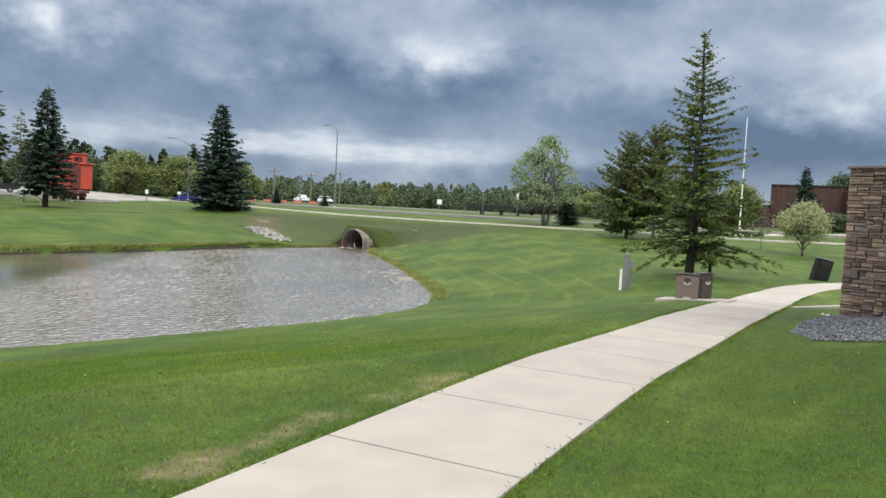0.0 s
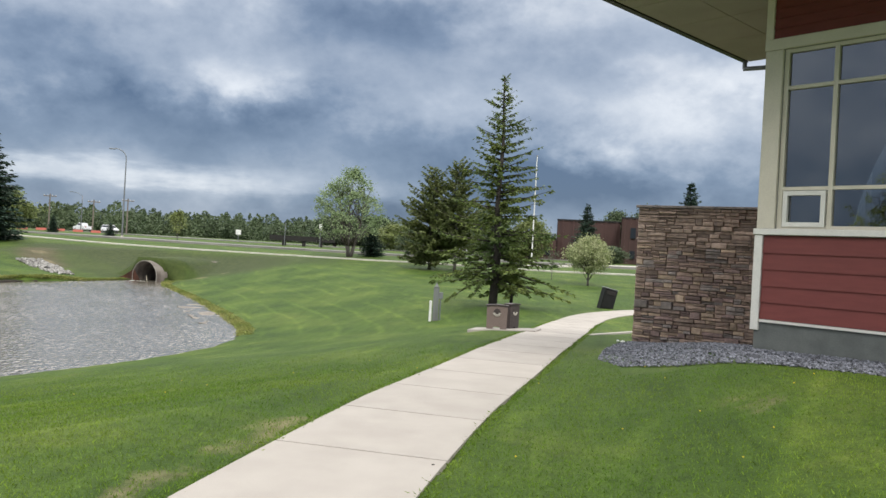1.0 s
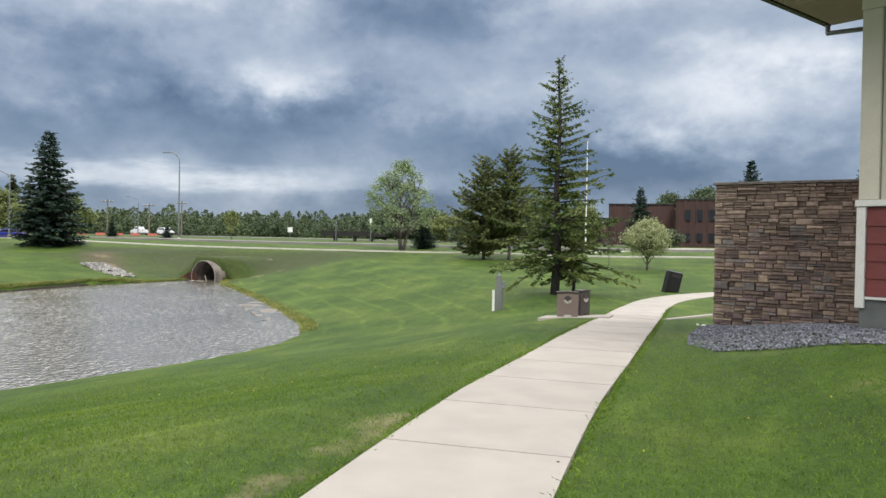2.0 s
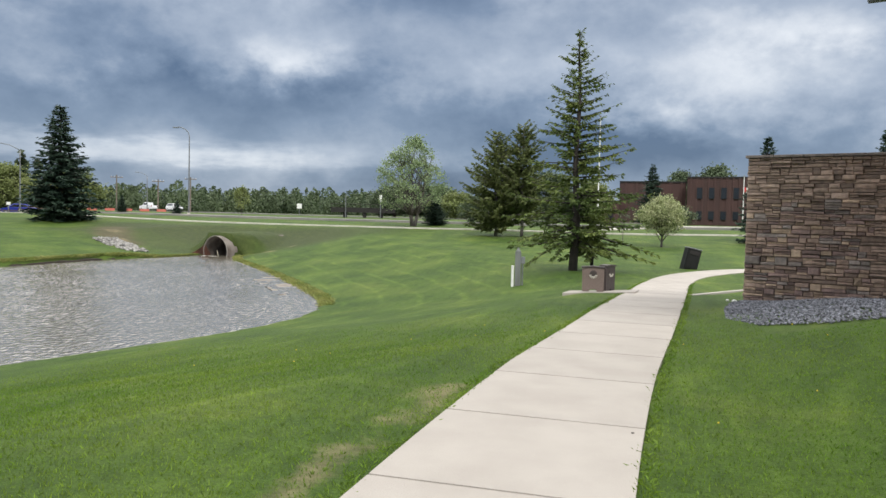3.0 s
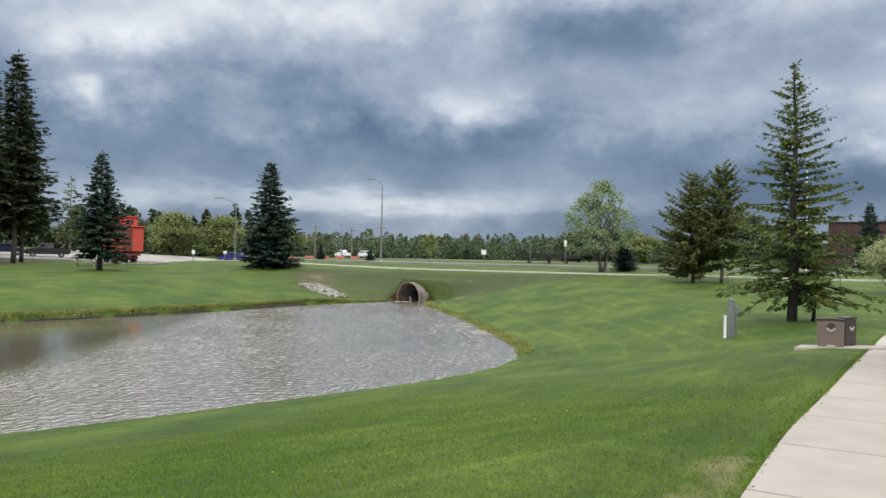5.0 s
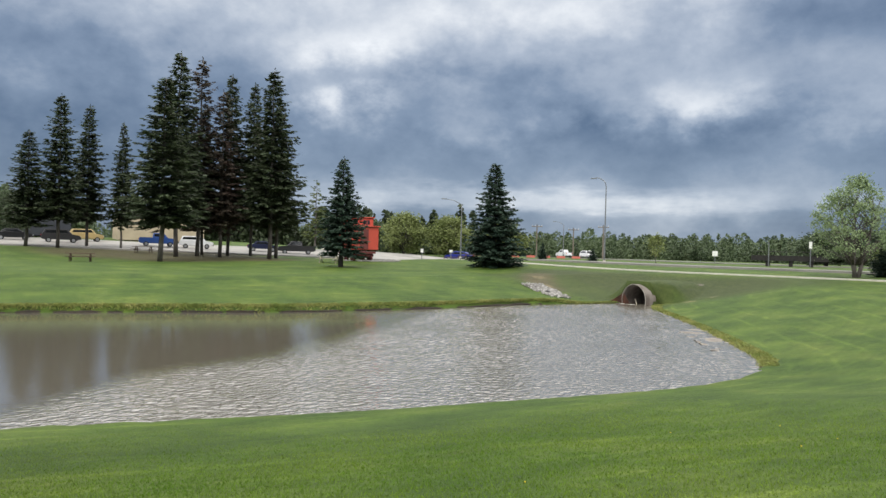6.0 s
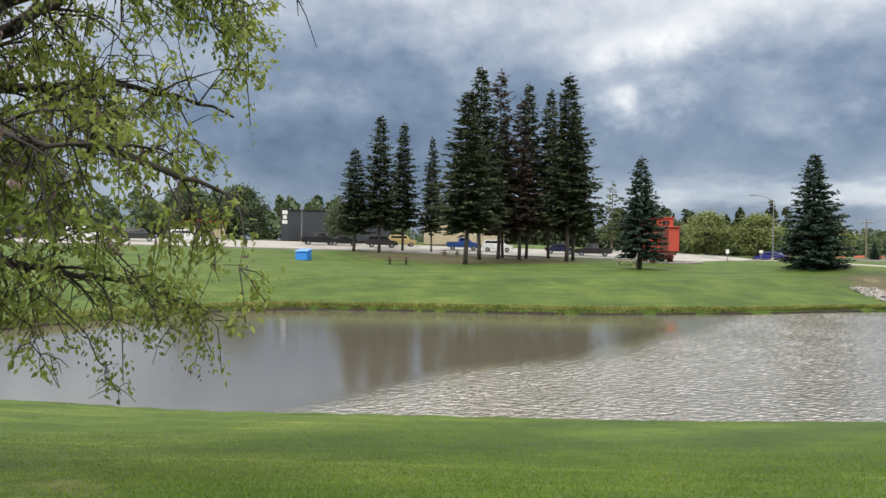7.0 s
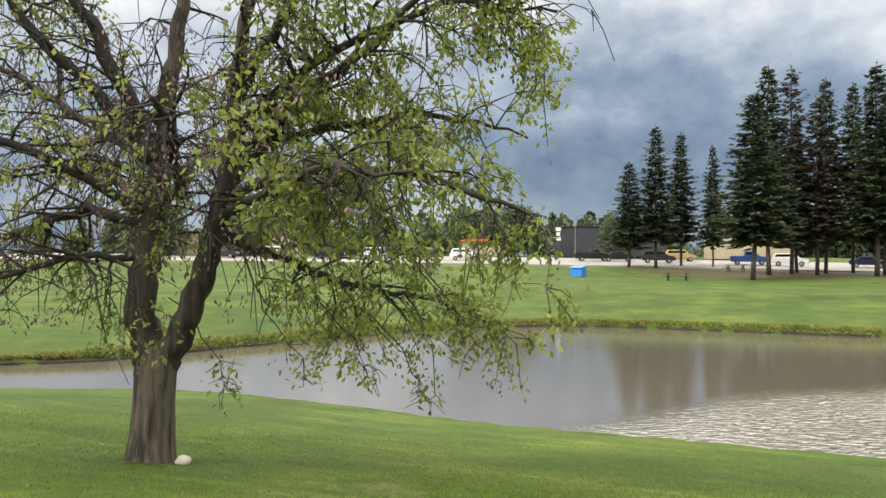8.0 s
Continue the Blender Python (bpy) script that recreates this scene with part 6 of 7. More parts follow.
BLUE = paint("bin_blue", (0.03, 0.22, 0.66), 0.45)
bb = at_pose(thing("recycling_bin", "bright blue recycling bin on the far lawn", "recycling bin"), -84.0, 23.4, 44)
bm = box((-0.75, -0.5, -0.05), (0.75, 0.5, 1.15), bevel=0.05)
for v in bm.verts:
    if v.co.z > 0.9 and v.co.y < 0:
        v.co.z -= 0.32
part("body", bm, BLUE, bb)
part("lid", box((-0.78, -0.60, 0.0), (0.78, 0.55, 0.05), pose(0, 0, 1.06, 15, 0, 0)), BLUE, bb)
part("base_rail", box((-0.7, -0.45, -0.10), (0.7, 0.45, -0.052)), DARK_METAL, bb)


def street_lamp(x, y, height, reach, toward, label, kind="curved"):
    """A tall galvanised pole with an arm; toward is the arm's direction in degrees."""
    t = at_pose(thing("street_lamp", label, "street lamp", "street lamps"), x, y, toward)
    bend = [((0, 0, height * k / 8 * 0.90), 0.11 - 0.045 * k / 8) for k in range(9)]
    if kind == "curved":
        bend += [((reach * (1 - math.cos(q)), 0, height * 0.90 + height * 0.10 * math.sin(q)), 0.055) for q in (0.4, 0.8, 1.2, 1.57)]
    v, f = tube_mesh([bend], 8)
    part("pole", mesh_of("pole", v, f, GALV, smooth=True), None, t)
    part("base", rod((0, 0, -0.2), (0, 0, 0.35), 0.2, 0.17), PALE_CONCRETE, t)
    if kind != "curved":
        v, f = tube_mesh([[((0, 0, height * 0.90), 0.05), ((reach * 0.5, 0, height * 0.97), 0.045), ((reach, 0, height * 0.99), 0.04)]], 8)
        part("arm", mesh_of("arm", v, f, GALV, smooth=True), None, t)
    part("lamp_head", box((reach - 0.1, -0.14, height * 0.985), (reach + 0.65, 0.14, height * 0.985 + 0.12), bevel=0.04), GALV, t)


street_lamp(-52.2, 87.6, 11.0, 1.35, 212, "tall curved grey street lamp beside the road")
street_lamp(-70.6, 80.4, 8.4, 2.2, 222, "grey street lamp with a straight arm", "arm")
street_lamp(-95.6, 143.1, 8.2, 1.8, 200, "grey street lamp with a straight arm", "arm")
street_lamp(-117.5, 31.8, 7.0, 1.2, 20, "slim grey lamp pole in the car park", "arm")


def power_pole(x, y, h, turn, label="wooden power pole with a crossarm and insulators"):
    t = at_pose(thing("power_pole", label, "power pole", "power poles"), x, y, turn)
    part("pole", rod((0, 0, -0.3), (0, 0, h), 0.17, 0.11, 8), WOOD_POLE, t)
    part("crossarm", box((-1.2, -0.09, h - 0.55), (1.2, 0.09, h - 0.38)), WOOD_POLE, t)
    for k in (-1.05, -0.4, 0.4, 1.05):
        part("insulator", rod((k, 0, h - 0.38), (k, 0, h - 0.16), 0.06, 0.04, 6), WHITE_PAINT, t)


for x, y, h, a in ((-100.4, 139.7, 7.4, 30), (-93.8, 144.3, 6.8, 30), (-88.3, 147.7, 7.5, 30), (-107.5, 134.6, 8.0, 30)):
    power_pole(x, y, h, a)


def flagpole(x, y, h, flag, label):
    t = at_pose(thing("flagpole", label, "flagpole"), x, y)
    part("pole", rod((0, 0, -0.2), (0, 0, h), 0.075, 0.045, 10), WHITE_PAINT, t)
    bm = bmesh.new()
    bmesh.ops.create_uvsphere(bm, u_segments=10, v_segments=6, radius=0.1, matrix=Matrix.Translation((0, 0, h + 0.06)))
    part("finial", bm, GALV, t)
    if flag:
        for nm, x0, x1, m in (("red_stripe", 0.06, 0.30, FLAG_RED), ("white_field", 0.30, 0.76, WHITE_PAINT), ("red_stripe", 0.76, 1.0, FLAG_RED)):
            g = bmesh.new()
            prev = None
            for k in range(5):
                xx = x0 + (x1 - x0) * k / 4
                yy = 0.08 * math.sin(xx * 6)
                cur = [g.verts.new((xx, yy, flag - 0.12 * xx)), g.verts.new((xx, yy, flag - 0.72 - 0.16 * xx))]
                if prev:
                    g.faces.new((prev[0], prev[1], cur[1], cur[0]))
                prev = cur
            bmesh.ops.solidify(g, geom=g.faces[:], thickness=0.01)
            part(nm, g, m, t)


FLAG_RED = paint("flag_red", (0.62, 0.03, 0.03), 0.7)
flagpole(15.4, 100.5, 6.2, 4.9, "white flagpole with a red and white flag at half mast")
flagpole(-1.7, 81.3, 11.3, 0, "tall white pole behind the young spruce")


# ---- far buildings ----
RUST_CLAD = material("rust_brown_cladding", (0.070, 0.034, 0.029), (0.050, 0.026, 0.023), scale=0.8, rough=0.8, stretch=(1, 1, 0.15), spread=0.12)
CHARCOAL = material("charcoal_cladding", (0.040, 0.045, 0.058), (0.032, 0.036, 0.047), scale=0.6, rough=0.7)
BEIGE = material("beige_stucco", (0.50, 0.42, 0.30), (0.42, 0.35, 0.25), scale=0.7, rough=0.9)
ORANGE_ROOF = material("orange_roof", (0.55, 0.13, 0.05), (0.45, 0.10, 0.04), scale=0.6, rough=0.7)
DARK_PANE = material("dark_window_pane", (0.016, 0.02, 0.026), (0.022, 0.026, 0.032), rough=0.12, spec=0.35)


def block(name, label, corner, turn, length, depth, height, mat, rib=0.0, window_rows=(), window_step=2.4, base=None):
    """A flat-roofed block: walls, parapet, ribs and windows on the front and the left end."""
    t = thing(name, label, "building")
    z = gz(*corner) if base is None else base
    t.matrix_world = pose(corner[0], corner[1], z - 0.1, 0, 0, turn)
    part("wall", box((0, 0, 0), (length, depth, height)), mat, t)
    part("roof", box((-0.12, -0.12, height + 0.004), (length + 0.12, depth + 0.12, height + 0.22)), DARK_METAL if mat is not BEIGE else mat, t)
    if rib:
        k = rib / 2
        bm_rib = mesh_of("rib", *_rib(height), mat)
        while k < length:
            part("rib", bm_rib, mat, t).location = (k, 0, 0)
            k += rib
        k = rib / 2
        while k < depth:
            ob = part("rib", bm_rib, mat, t)
            ob.matrix_local = pose(0, depth - k, 0, 0, 0, -90)
            k += rib
    for z0, z1 in window_rows:
        x = window_step * 0.75
        while x + 1.3 < length:
            w = part("window", box((x, -0.17, z0), (x + 0.8, 0.02, z1)), DARK_METAL, t)
            part("pane", box((x + 0.07, -0.19, z0 + 0.07), (x + 0.73, -0.172, z1 - 0.07)), DARK_PANE, w)
            x += window_step
    return t


def _rib(h):
    return ([(-0.10, 0, 0), (0.10, 0, 0), (0.10, -0.14, 0), (-0.10, -0.14, 0), (-0.10, 0, h), (0.10, 0, h), (0.10, -0.14, h), (-0.10, -0.14, h)],
            [(0, 1, 2, 3), (7, 6, 5, 4), (3, 2, 6, 7), (1, 5, 6, 2), (0, 3, 7, 4), (0, 4, 5, 1)])


block("office_building", "two-storey brown building with vertical ribbed cladding and dark windows", (10.0, 113.4), -7, 34, 14, 6.7, RUST_CLAD, 0.8, ((0.9, 2.1), (3.8, 5.4)), 1.6)
block("office_wing", "brown ribbed side wing of the office building", (0.8, 118.5), -4, 9.4, 8, 6.2, RUST_CLAD, 1.6)
block("low_wing", "low dark brown entrance wing", (-5.5, 116.0), 0, 6.2, 6, 3.2, RUST_CLAD, 0, ((0.8, 2.2),), 2.6)
block("shop_building", "long flat charcoal-clad shop with a plain front", (-137.5, 52.7), -105.5, 17.5, 14, 5.0, CHARCOAL)
block("beige_shop", "low beige shopfront behind the spruces", (-127.5, 71.0), -106, 13, 10, 3.6, BEIGE, 0, ((0.6, 2.4),), 2.6)
block("cream_house", "low cream building behind the car park", (-136.0, -12.0), -93, 22, 10, 3.4, BEIGE, 0, ((1.0, 2.2),), 3.0)
hut = block("restaurant", "small low building with an orange roof", (-140.0, 24.0), -100, 7, 8, 2.4, BEIGE, 0, ((0.9, 2.1),), 2.4)
bm = bmesh.new()
vs = [bm.verts.new(p) for p in ((-0.4, -0.4, 2.6), (7.4, -0.4, 2.6), (7.4, 8.4, 2.6), (-0.4, 8.4, 2.6), (1.6, 4, 3.6), (5.4, 4, 3.6))]
for f in ((0, 1, 5, 4), (1, 2, 5), (2, 3, 4, 5), (3, 0, 4), (3, 2, 1, 0)):
    bm.faces.new([vs[k] for k in f])
part("hip_roof", bm, ORANGE_ROOF, hut, "orange hipped roof")
sign = at_pose(thing("shop_sign", "tall dark sign with white shapes beside the shop", "sign"), -126.3, 31.2, 76)
part("board", box((-0.6, -0.12, 0), (0.6, 0.12, 5.4)), CHARCOAL, sign)
for z0, w in ((4.5, 0.42), (3.7, 0.30), (2.9, 0.42)):
    part("white_shape", box((-w, -0.16, z0), (w, -0.125, z0 + 0.6), bevel=0.01), WHITE_PAINT, sign)

# foot bridge, signs, barriers
bridge = at_pose(thing("road_bridge", "dark steel girder bridge beyond the road", "bridge"), -35.5, 106.3, 18, 0.5)
part("deck", box((-4.6, -1.4, 0.25), (4.6, 1.4, 0.95)), DARK_METAL, bridge)
for x in (-2.6, 0.2, 2.6):
    part("pier", box((x - 0.25, -1.2, -0.6), (x + 0.25, 1.2, 0.45)), DARK_METAL, bridge)
rl = bmesh.new()
for k in range(14):
    add_rod(rl, (-4.5 + k * 0.69, -1.35, 0.95), (-4.5 + k * 0.69, -1.35, 1.45), 0.03, sides=5)
add_rod(rl, (-4.5, -1.35, 1.45), (4.5, -1.35, 1.45), 0.04, sides=5)
part("railing", rl, DARK_METAL, bridge)


def marker(name, x, y, h, w, z0, label, board=True, mat=None):
    t = at_pose(thing(name, label, "sign"), x, y, math.degrees(math.atan2(y, x)) - 90)
    part("post", rod((0, 0, -0.2), (0, 0, h), 0.06, sides=8), GALV if mat is None else mat, t)
    if board:
        part("board", box((-w / 2, -0.09, z0), (w / 2, -0.062, h)), WHITE_PAINT, t)


marker("lamp_post", -37.0, 103.0, 3.2, 0, 0, "slim grey post beside the bridge", False)
marker("sign_post", -32.3, 104.4, 3.3, 0.36, 2.4, "pale narrow sign post beside the bridge")
marker("road_sign", -50.5, 118.0, 2.0, 0.8, 1.2, "white sign board beyond the road")
marker("road_sign", -86.5, 89.0, 2.0, 0.45, 1.4, "small white sign beside the road")
marker("road_sign", -82.0, 91.0, 2.0, 0.5, 1.6, "small white sign beside the road")
marker("road_sign", -78.0, 92.0, 1.8, 0.45, 1.3, "small white sign beside the road")
BARRIER = paint("barrier_red", (0.40, 0.08, 0.05), 0.6)
for k in range(5):
    t = at_pose(thing("road_barrier", "low red plastic road barrier", "barrier", "road barriers"), -101 + k * 2.6, 133.0 + k * 1.9, 36)
    t.scale = (0.9, 0.8, 0.7)
    bm = box((-1.0, -0.28, 0), (1.0, 0.28, 0.7), bevel=0.04)
    for v in bm.verts:
        if v.co.z > 0.5:
            v.co.y *= 0.45
    part("body", bm, BARRIER, t)
for k in range(5):
    t = at_pose(thing("fence_panel", "low dark rail fence panel behind the caboose", "fence", "rail fence"), -84.0 + k * 2.0, 88.6 - k * 0.5 + 3, -14)
    part("post", box((-0.06, -0.06, -0.1), (0.06, 0.06, 1.0)), BROWN_WOOD, t)
    for z in (0.4, 0.8):
        part("rail", box((0.062, -0.03, z), (1.93, 0.03, z + 0.12)), BROWN_WOOD, t)

# ---- vehicles ----
LAMP_RED = paint("tail_lamp", (0.35, 0.01, 0.01), 0.2)
LAMP_CLEAR = paint("head_lamp", (0.7, 0.72, 0.74), 0.15)


def car(name, label, colour, x, y, turn, kind="suv", length=4.6, lift=0.0):
    """Body with wheel arches, cabin, glass, lamps and four wheels; it faces +x."""
    t = at_pose(thing(name, label, "car"), x, y, turn, 0.13 + lift)
    W = 0.92
    H = {"suv": 1.68, "hatch": 1.48, "sedan": 1.45, "pickup": 1.80}[kind]
    L = length / 2
    belt = {"suv": 1.0, "hatch": 0.9, "sedan": 0.9, "pickup": 1.1}[kind]
    cabin = {"suv": (-0.95, -0.80, 0.28, 0.56), "hatch": (-0.93, -0.55, 0.22, 0.60), "sedan": (-0.72, -0.42, 0.20, 0.56), "pickup": (-0.30, -0.25, 0.26, 0.50)}[kind]
    low = [(-L, 0.45), (-L + 0.02, belt - 0.05), (-L + 0.12, belt), (cabin[3] * L, belt), (L - 0.18, belt - 0.14), (L, belt - 0.34), (L, 0.38), (L - 0.3, 0.26), (-L + 0.25, 0.28)]
    bm = bmesh.new()
    a = [bm.verts.new((px_, -W, pz)) for px_, pz in low]
    b = [bm.verts.new((px_, W, pz)) for px_, pz in low]
    bm.faces.new(a)
    bm.faces.new(b[::-1])
    for i in range(len(low)):
        j = (i + 1) % len(low)
        bm.faces.new((a[j], a[i], b[i], b[j]))
    bmesh.ops.recalc_face_normals(bm, faces=bm.faces[:])
    bmesh.ops.bevel(bm, geom=bm.edges[:], offset=0.06, segments=2, affect="EDGES")
    body_ = part("body", bm, colour, t, smooth=False)
    x0, x1, x2, x3 = (c * L for c in cabin)
    top = [(x0, belt - 0.03), (x1, H - 0.04), (x2, H), (x3, belt - 0.03)]

    def shell(pts, w0, w1, mat, nm, grow=0.0):
        g = bmesh.new()
        lo_, hi_ = [], []
        for i, (px_, pz) in enumerate(pts):
            w = w0 if i in (0, len(pts) - 1) else w1
            lo_.append(g.verts.new((px_, -w - grow, pz)))
            hi_.append(g.verts.new((px_, w + grow, pz)))
        g.faces.new(lo_)
        g.faces.new(hi_[::-1])
        for i in range(len(pts)):
            j = (i + 1) % len(pts)
            g.faces.new((lo_[j], lo_[i], hi_[i], hi_[j]))
        bmesh.ops.recalc_face_normals(g, faces=g.faces[:])
        bmesh.ops.bevel(g, geom=g.edges[:], offset=0.035, segments=1, affect="EDGES")
        return part(nm, g, mat, t)

    shell(top, W - 0.06, W - 0.22, colour, "cabin")
    d = 0.10
    side = [(x0 + 2.2 * d, belt + 0.03), (x1 + d, H - 0.15), (x2 - 0.3 * d, H - 0.12), (x3 - 2.2 * d, belt + 0.03)]
    shell(side, W - 0.09, W - 0.19, CAR_GLASS, "side_glass", 0.012)
    ws = [(x3 - 0.06, belt + 0.0), (x2 + 0.06, H - 0.09), (x2 + 0.08, H - 0.07), (x3 + 0.02, belt + 0.02)]
    shell(ws, W - 0.16, W - 0.28, CAR_GLASS, "windscreen")
    if kind == "pickup":
        part("bed_floor", box((-L + 0.15, -W + 0.12, belt + 0.004), (x0 - 0.05, W - 0.12, belt + 0.02)), DARK_METAL, t)
    for sx in (-0.62 * L, 0.62 * L):
        for s in (-1, 1):
            w = part("wheel", rod((sx, s * (W - 0.2), 0.20), (sx, s * (W + 0.015), 0.20), 0.34, sides=18), RUBBER, t)
            part("rim", rod((sx, s * (W - 0.02), 0.20), (sx, s * (W + 0.025), 0.20), 0.21, sides=14), RIM, w)
    for s in (-1, 1):
        part("headlight", box((L - 0.12, s * 0.62 - 0.2, belt - 0.38), (L + 0.01, s * 0.62 + 0.2, belt - 0.24), bevel=0.02), LAMP_CLEAR, body_)
        part("taillight", box((-L - 0.01, s * 0.72 - 0.13, belt - 0.28), (-L + 0.08, s * 0.72 + 0.13, belt - 0.08), bevel=0.02), LAMP_RED, body_)
    part("bumper", box((L - 0.08, -W + 0.1, 0.3), (L + 0.05, W - 0.1, 0.48), bevel=0.03), DARK_METAL, t)
    return t


P_BLUE, P_WHITE, P_BLACK, P_GREY, P_YELLOW = paint("car_blue", (0.008, 0.02, 0.21)), paint("car_white", (0.75, 0.76, 0.77)), paint("car_black", (0.012, 0.012, 0.014)), paint("car_dark_grey", (0.035, 0.034, 0.036)), paint("car_yellow", (0.46, 0.35, 0.16))
car("pickup_truck", "black pickup truck in the car park", P_BLACK, -112.5, 33.2, 80, "pickup", 5.4, 0.1)
car("sedan", "black saloon in the car park", P_BLACK, -111.6, 36.8, 75, "sedan", 4.6, 0.1)
car("suv", "dark grey estate car parked behind the spruces", P_GREY, -108.2, 41.6, 72, "suv", 4.8, 0.1)
car("suv", "pale yellow car parked by the shop", P_YELLOW, -113.5, 47.0, 75, "suv", 4.6, 0.1)
car("pickup_truck", "blue pickup truck parked behind the spruces", paint("car_mid_blue", (0.03, 0.09, 0.32)), -105.2, 53.8, 66, "pickup", 5.2, 0.1)
car("suv", "white sport utility car parked behind the spruces", P_WHITE, -101.6, 57.8, 60, "suv", 4.7, 0.1)
car("sedan", "dark blue saloon parked behind the spruces", paint("car_navy", (0.015, 0.02, 0.06)), -98.8, 67.2, 58, "sedan", 4.6, 0.1)
car("pickup_truck", "dark grey pickup truck parked beyond the caboose", P_GREY, -95.0, 70.6, 236, "pickup", 5.6, 0.1)
car("pickup_truck", "white pickup truck in the distant yard", P_WHITE, -105.6, 158.5, 150, "pickup", 5.6, 0.1)
car("suv", "white van in the distant yard", P_WHITE, -100.2, 160.5, 330, "suv", 4.9, 0.1)
car("pickup_truck", "white pickup truck behind the pines", P_WHITE, -11.5, 84.6, 10, "pickup", 5.4, 0.12)
car("hatchback", "bright blue hatchback driving on the road", P_BLUE, -83.5, 94.6, 202, "hatch", 4.5, 0.1)
for k, (x, y, c, nm) in enumerate(((-114, 8, P_GREY, "grey"), (-115, 1, P_WHITE, "white"), (-116, -6, P_BLACK, "black"), (-116.5, -14, P_WHITE, "white"), (-113, 14, P_WHITE, "white"), (-117, -22, P_GREY, "grey"))):
    car("suv", nm + " car in the far car park", c, x, y, 85, "suv", 4.6, 0.1)


# ---- grass ----
def grass(name, count, area, height, width, seed, keep, label, lean=0.35, spread_out=True):
    """Single blades of grass over a stretch of lawn."""
    rs = np.random.RandomState(seed)
    x = rs.uniform(area[0], area[1], count)
    y = area[2] + (area[3] - area[2]) * rs.rand(count) ** 1.35
    ok = keep(x, y)
    fade = np.minimum.reduce([(x - area[0]) / 3.5, (area[1] - x) / 3.5, (area[3] - y) / 6.0, (y - area[2]) / 2.0]) if spread_out else np.ones(count)
    ok &= rs.rand(count) < np.clip(fade, 0, 1)
    x, y = x[ok], y[ok]
    n = len(x)
    ix, iy = np.clip(np.searchsorted(gx, x) - 1, 0, nx - 2), np.clip(np.searchsorted(gy, y) - 1, 0, ny - 2)
    fx, fy = (x - gx[ix]) / (gx[ix + 1] - gx[ix]), (y - gy[iy]) / (gy[iy + 1] - gy[iy])
    Z = GZ.reshape(ny, nx)
    z = Z[iy, ix] * (1 - fx) * (1 - fy) + Z[iy, ix + 1] * fx * (1 - fy) + Z[iy + 1, ix] * (1 - fx) * fy + Z[iy + 1, ix + 1] * fx * fy
    h = height * rs.uniform(0.5, 1.3, n)
    a = rs.rand(n) * 6.283
    bend = rs.normal(size=(n, 2)) * lean
    w = width * rs.uniform(0.7, 1.3, n)
    base = np.stack([x, y, z - 0.008], 1)
    s = np.stack([np.cos(a) * w, np.sin(a) * w, np.zeros(n)], 1)
    mid = base + np.stack([bend[:, 0] * h * 0.3, bend[:, 1] * h * 0.3, h * 0.6], 1)
    tip = base + np.stack([bend[:, 0] * h, bend[:, 1] * h, h], 1)
    return tagged(new(name, quads_of(name, np.stack([base - s, base + s, mid + s * 0.7, tip], 1), GRASS_BLADE)), label, "grass", kind="stuff")


_line = spline(WALK, 0.3)


def off_walk(x, y, lo=0.80, hi=99.0):
    d = np.full(x.shape, 1e9)
    for qx, qy in _line:
        if -2 < qy < 34:
            d = np.minimum(d, np.hypot(x - qx, y - qy))
    bed = np.array([inside(p, BED) for p in zip(x, y)]) if len(x) < 40000 else (x > 2.0) & (y > 11.4 + np.maximum(0, 5 - x) * 0.55) & (y < 21)
    return (d > lo) & (d < hi) & ~bed


tagged(grass("grass_near", 420000, (-11, 9, 1.5, 18), 0.030, 0.0034, 91, off_walk, "short mown grass blades beside the path"), kind="stuff")
grass("grass_west", 220000, (-16, -2, -6, 11), 0.024, 0.0042, 92, lambda x, y: x < 99, "short mown grass blades above the pond")
grass("grass_edge", 190000, (-3.5, 4.0, 3.0, 30), 0.038, 0.0036, 93, lambda x, y: off_walk(x, y, 0.755, 0.90), "longer grass fringing the path", 0.7, False)


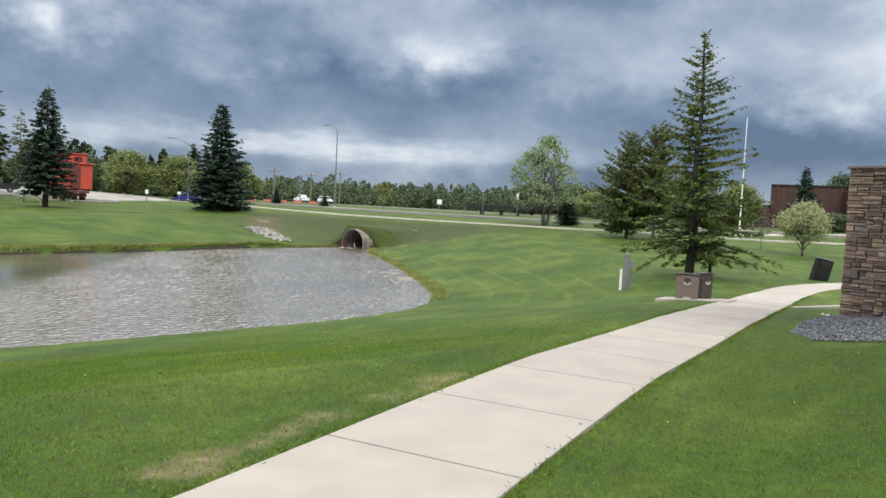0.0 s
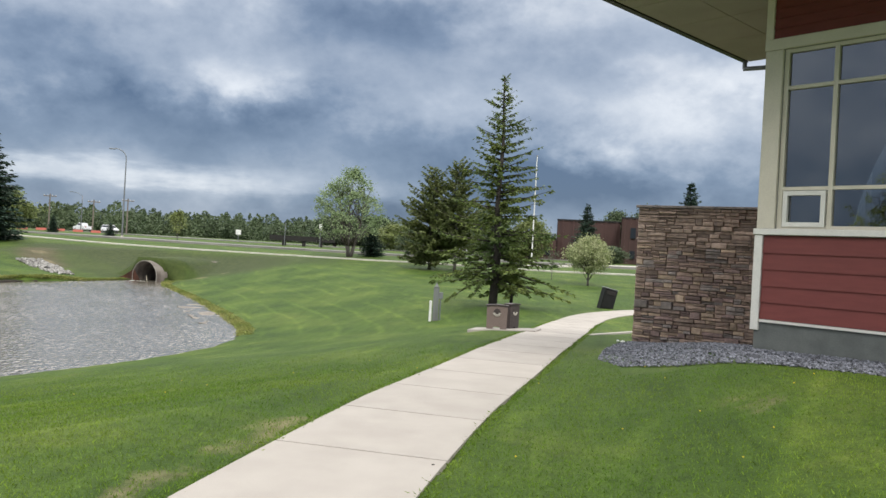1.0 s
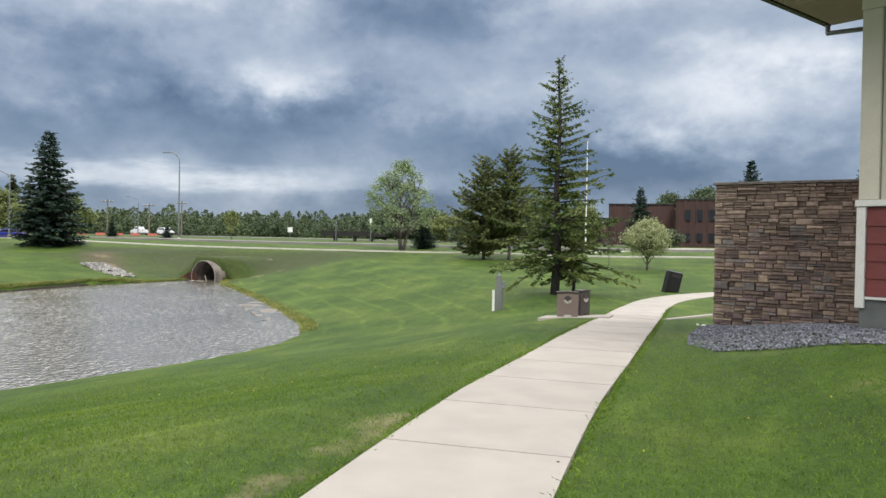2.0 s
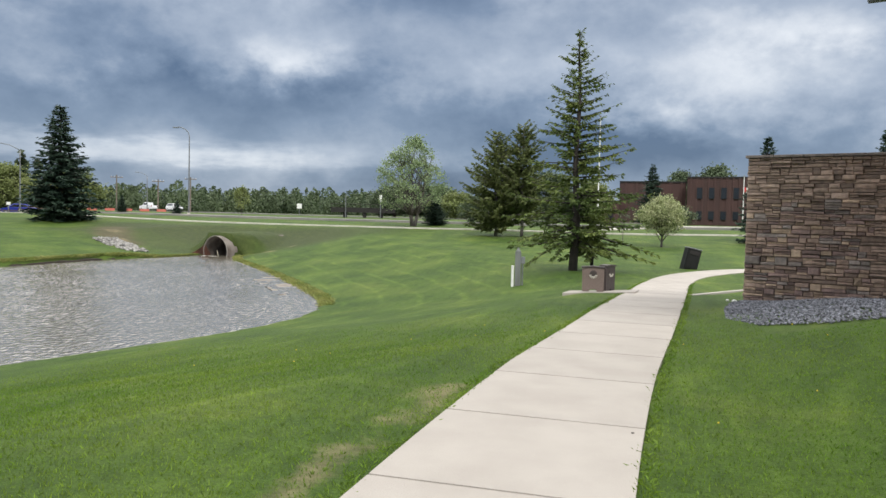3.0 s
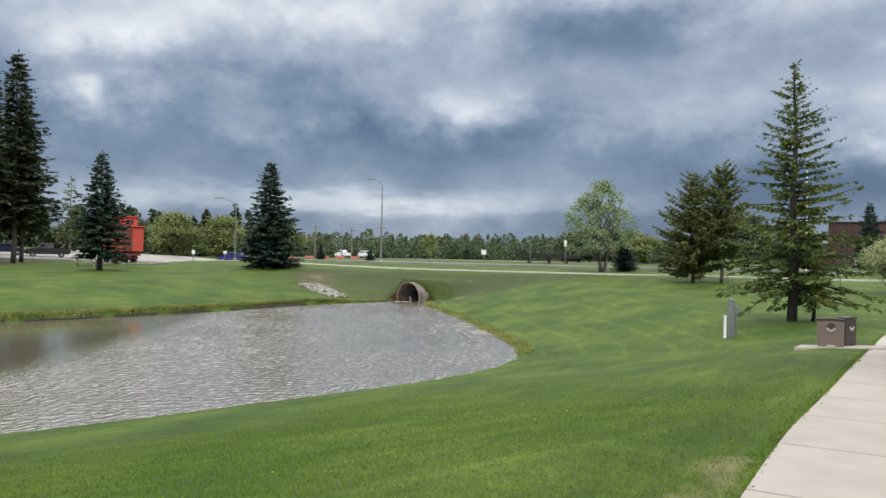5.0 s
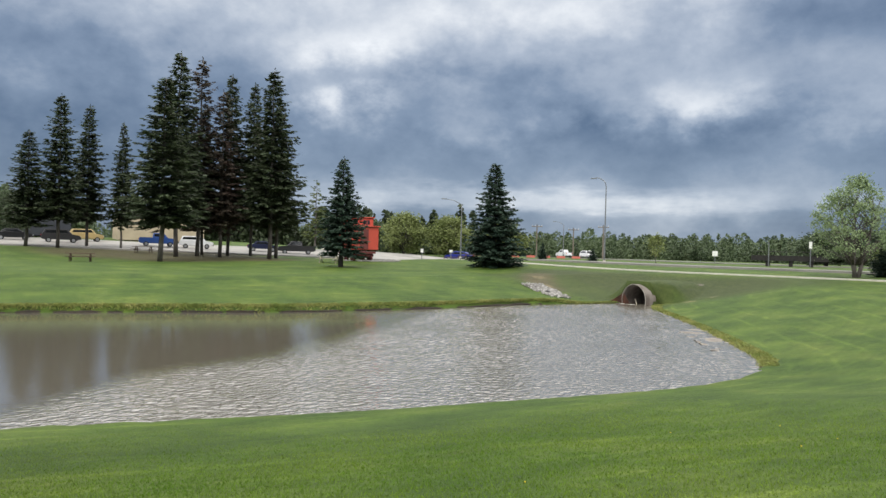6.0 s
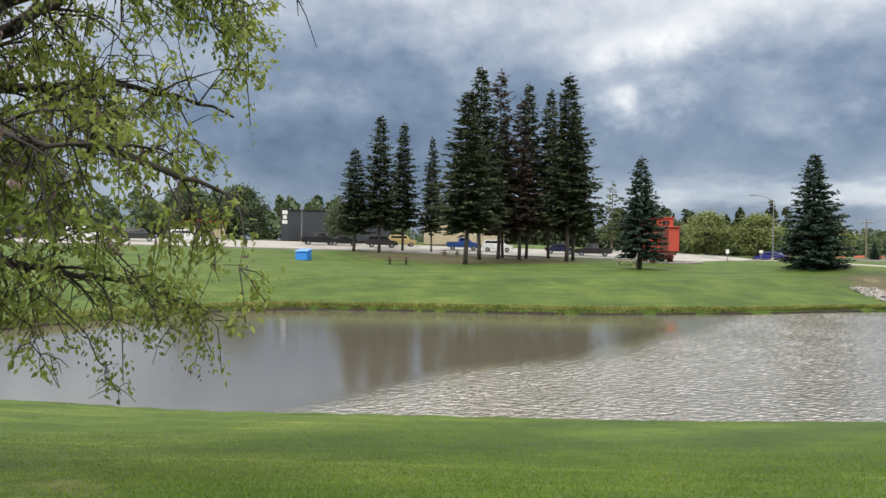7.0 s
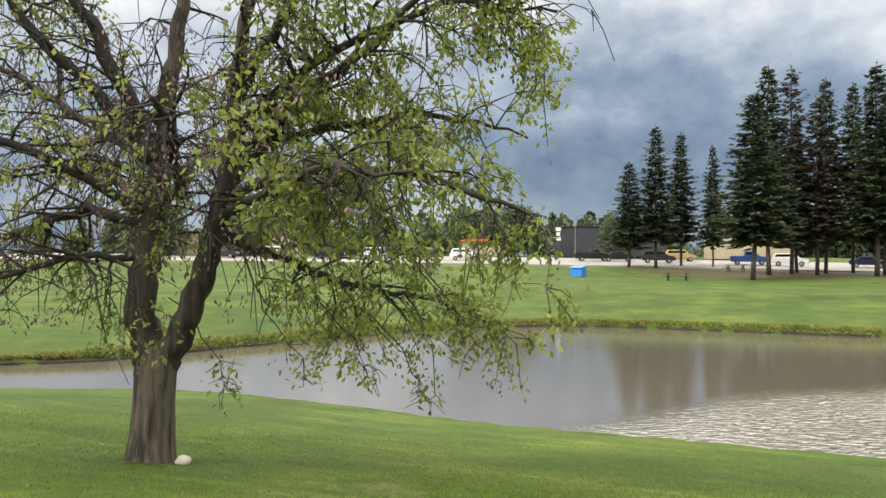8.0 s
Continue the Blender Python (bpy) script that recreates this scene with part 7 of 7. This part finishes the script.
def shore_grass(count, seed):
    rs = np.random.RandomState(seed)
    P = np.array(SHORE_LINE)
    k = rs.randint(0, len(P), count)
    t = rs.rand(count)[:, None]
    p = P[k] * (1 - t) + P[(k + 1) % len(P)] * t
    c = np.array([-28.0, 24.0])
    out = p - c
    out /= np.linalg.norm(out, axis=1)[:, None]
    p = p + out * rs.uniform(-0.22, 0.55, count)[:, None]
    z = ground(p[:, 0], p[:, 1])
    ok = (z > -2.1) & (p[:, 1] < 57) & ((p[:, 0] < -27) | (p[:, 1] > 29))
    p, z = p[ok], z[ok]
    n = len(p)
    h = rs.uniform(0.06, 0.20, n) * np.where(p[:, 0] < -27, 1.0, 0.6)
    a = rs.rand(n) * 6.283
    s = np.stack([np.cos(a), np.sin(a), np.zeros(n)], 1) * 0.014
    base = np.stack([p[:, 0], p[:, 1], z - 0.03], 1)
    b = rs.normal(size=(n, 2)) * 0.75
    tip = base + np.stack([b[:, 0] * h, b[:, 1] * h, h], 1)
    mid = base + np.stack([b[:, 0] * h * .3, b[:, 1] * h * .3, h * 0.6], 1)
    tagged(new("shore_grass", quads_of("shore_grass", np.stack([base - s, base + s, mid + s * .7, tip], 1), SHORE_BLADE)), "taller rough grass along the pond's edge", "grass", kind="stuff")


SHORE_BLADE = leaf_material("shore_grass_blades", (0.15, 0.19, 0.04), (0.27, 0.27, 0.085), scale=0.7, through_light=0.25, island=0.4)
shore_grass(60000, 95)
WET_EARTH = material("wet_earth", (0.040, 0.030, 0.020), (0.020, 0.016, 0.011), scale=2.5, rough=0.8, bump=0.02, bump_scale=9)


def shore_cut():
    """The low undercut earth face where the far lawn breaks off at the water."""
    line = [p for p in SHORE_LINE if p[0] < -28.5 and -14 < p[1] < 50]
    line = spline(line, 0.25)
    t = np.gradient(line, axis=0)
    t /= np.linalg.norm(t, axis=1)[:, None]
    inward = np.stack([t[:, 1], -t[:, 0]], 1)
    if np.mean(shore_distance(*(line + inward * 0.5).T)) > 0:
        inward = -inward
    verts, faces = [], []
    for k, (p, n) in enumerate(zip(line, inward)):
        wob = noise.noise(Vector((p[0] * 0.9, p[1] * 0.9, 4.0)))
        top = -1.90 + 0.07 * noise.noise(Vector((p[0] * 0.5, p[1] * 0.5, 9.0))) + 0.05 * wob
        f, b = p + n * (0.24 + 0.16 * wob), p - n * 0.12
        verts += [(*f, -2.2), (f[0], f[1], top - 0.03), (*b, top + 0.02), (*b, -2.2)]
        if k:
            a = 4 * k
            faces += [(a - 4 + q, a - 4 + (q + 1) % 4, a + (q + 1) % 4, a + q) for q in range(4)]
    tagged(new("trim_shore", mesh_of("shore_cut", verts, faces, WET_EARTH)), "dark wet undercut earth edge along the pond", "bank edge", kind="structure")


shore_cut()
DANDELION = paint("dandelion_yellow", (0.75, 0.55, 0.04), 0.8)
bm = bmesh.new()
rng = random.Random(6)
for k in range(22):
    x, y = rng.uniform(-6, 4.5), rng.uniform(5, 15)
    if not bool(off_walk(np.array([x]), np.array([y]))[0]):
        continue
    bmesh.ops.create_icosphere(bm, subdivisions=1, radius=0.008, matrix=Matrix.Translation((x, y, gz(x, y) + 0.05)))
tagged(part("dandelions", bm, DANDELION), "scattered small dandelion heads in the lawn", "flowers", kind="stuff")
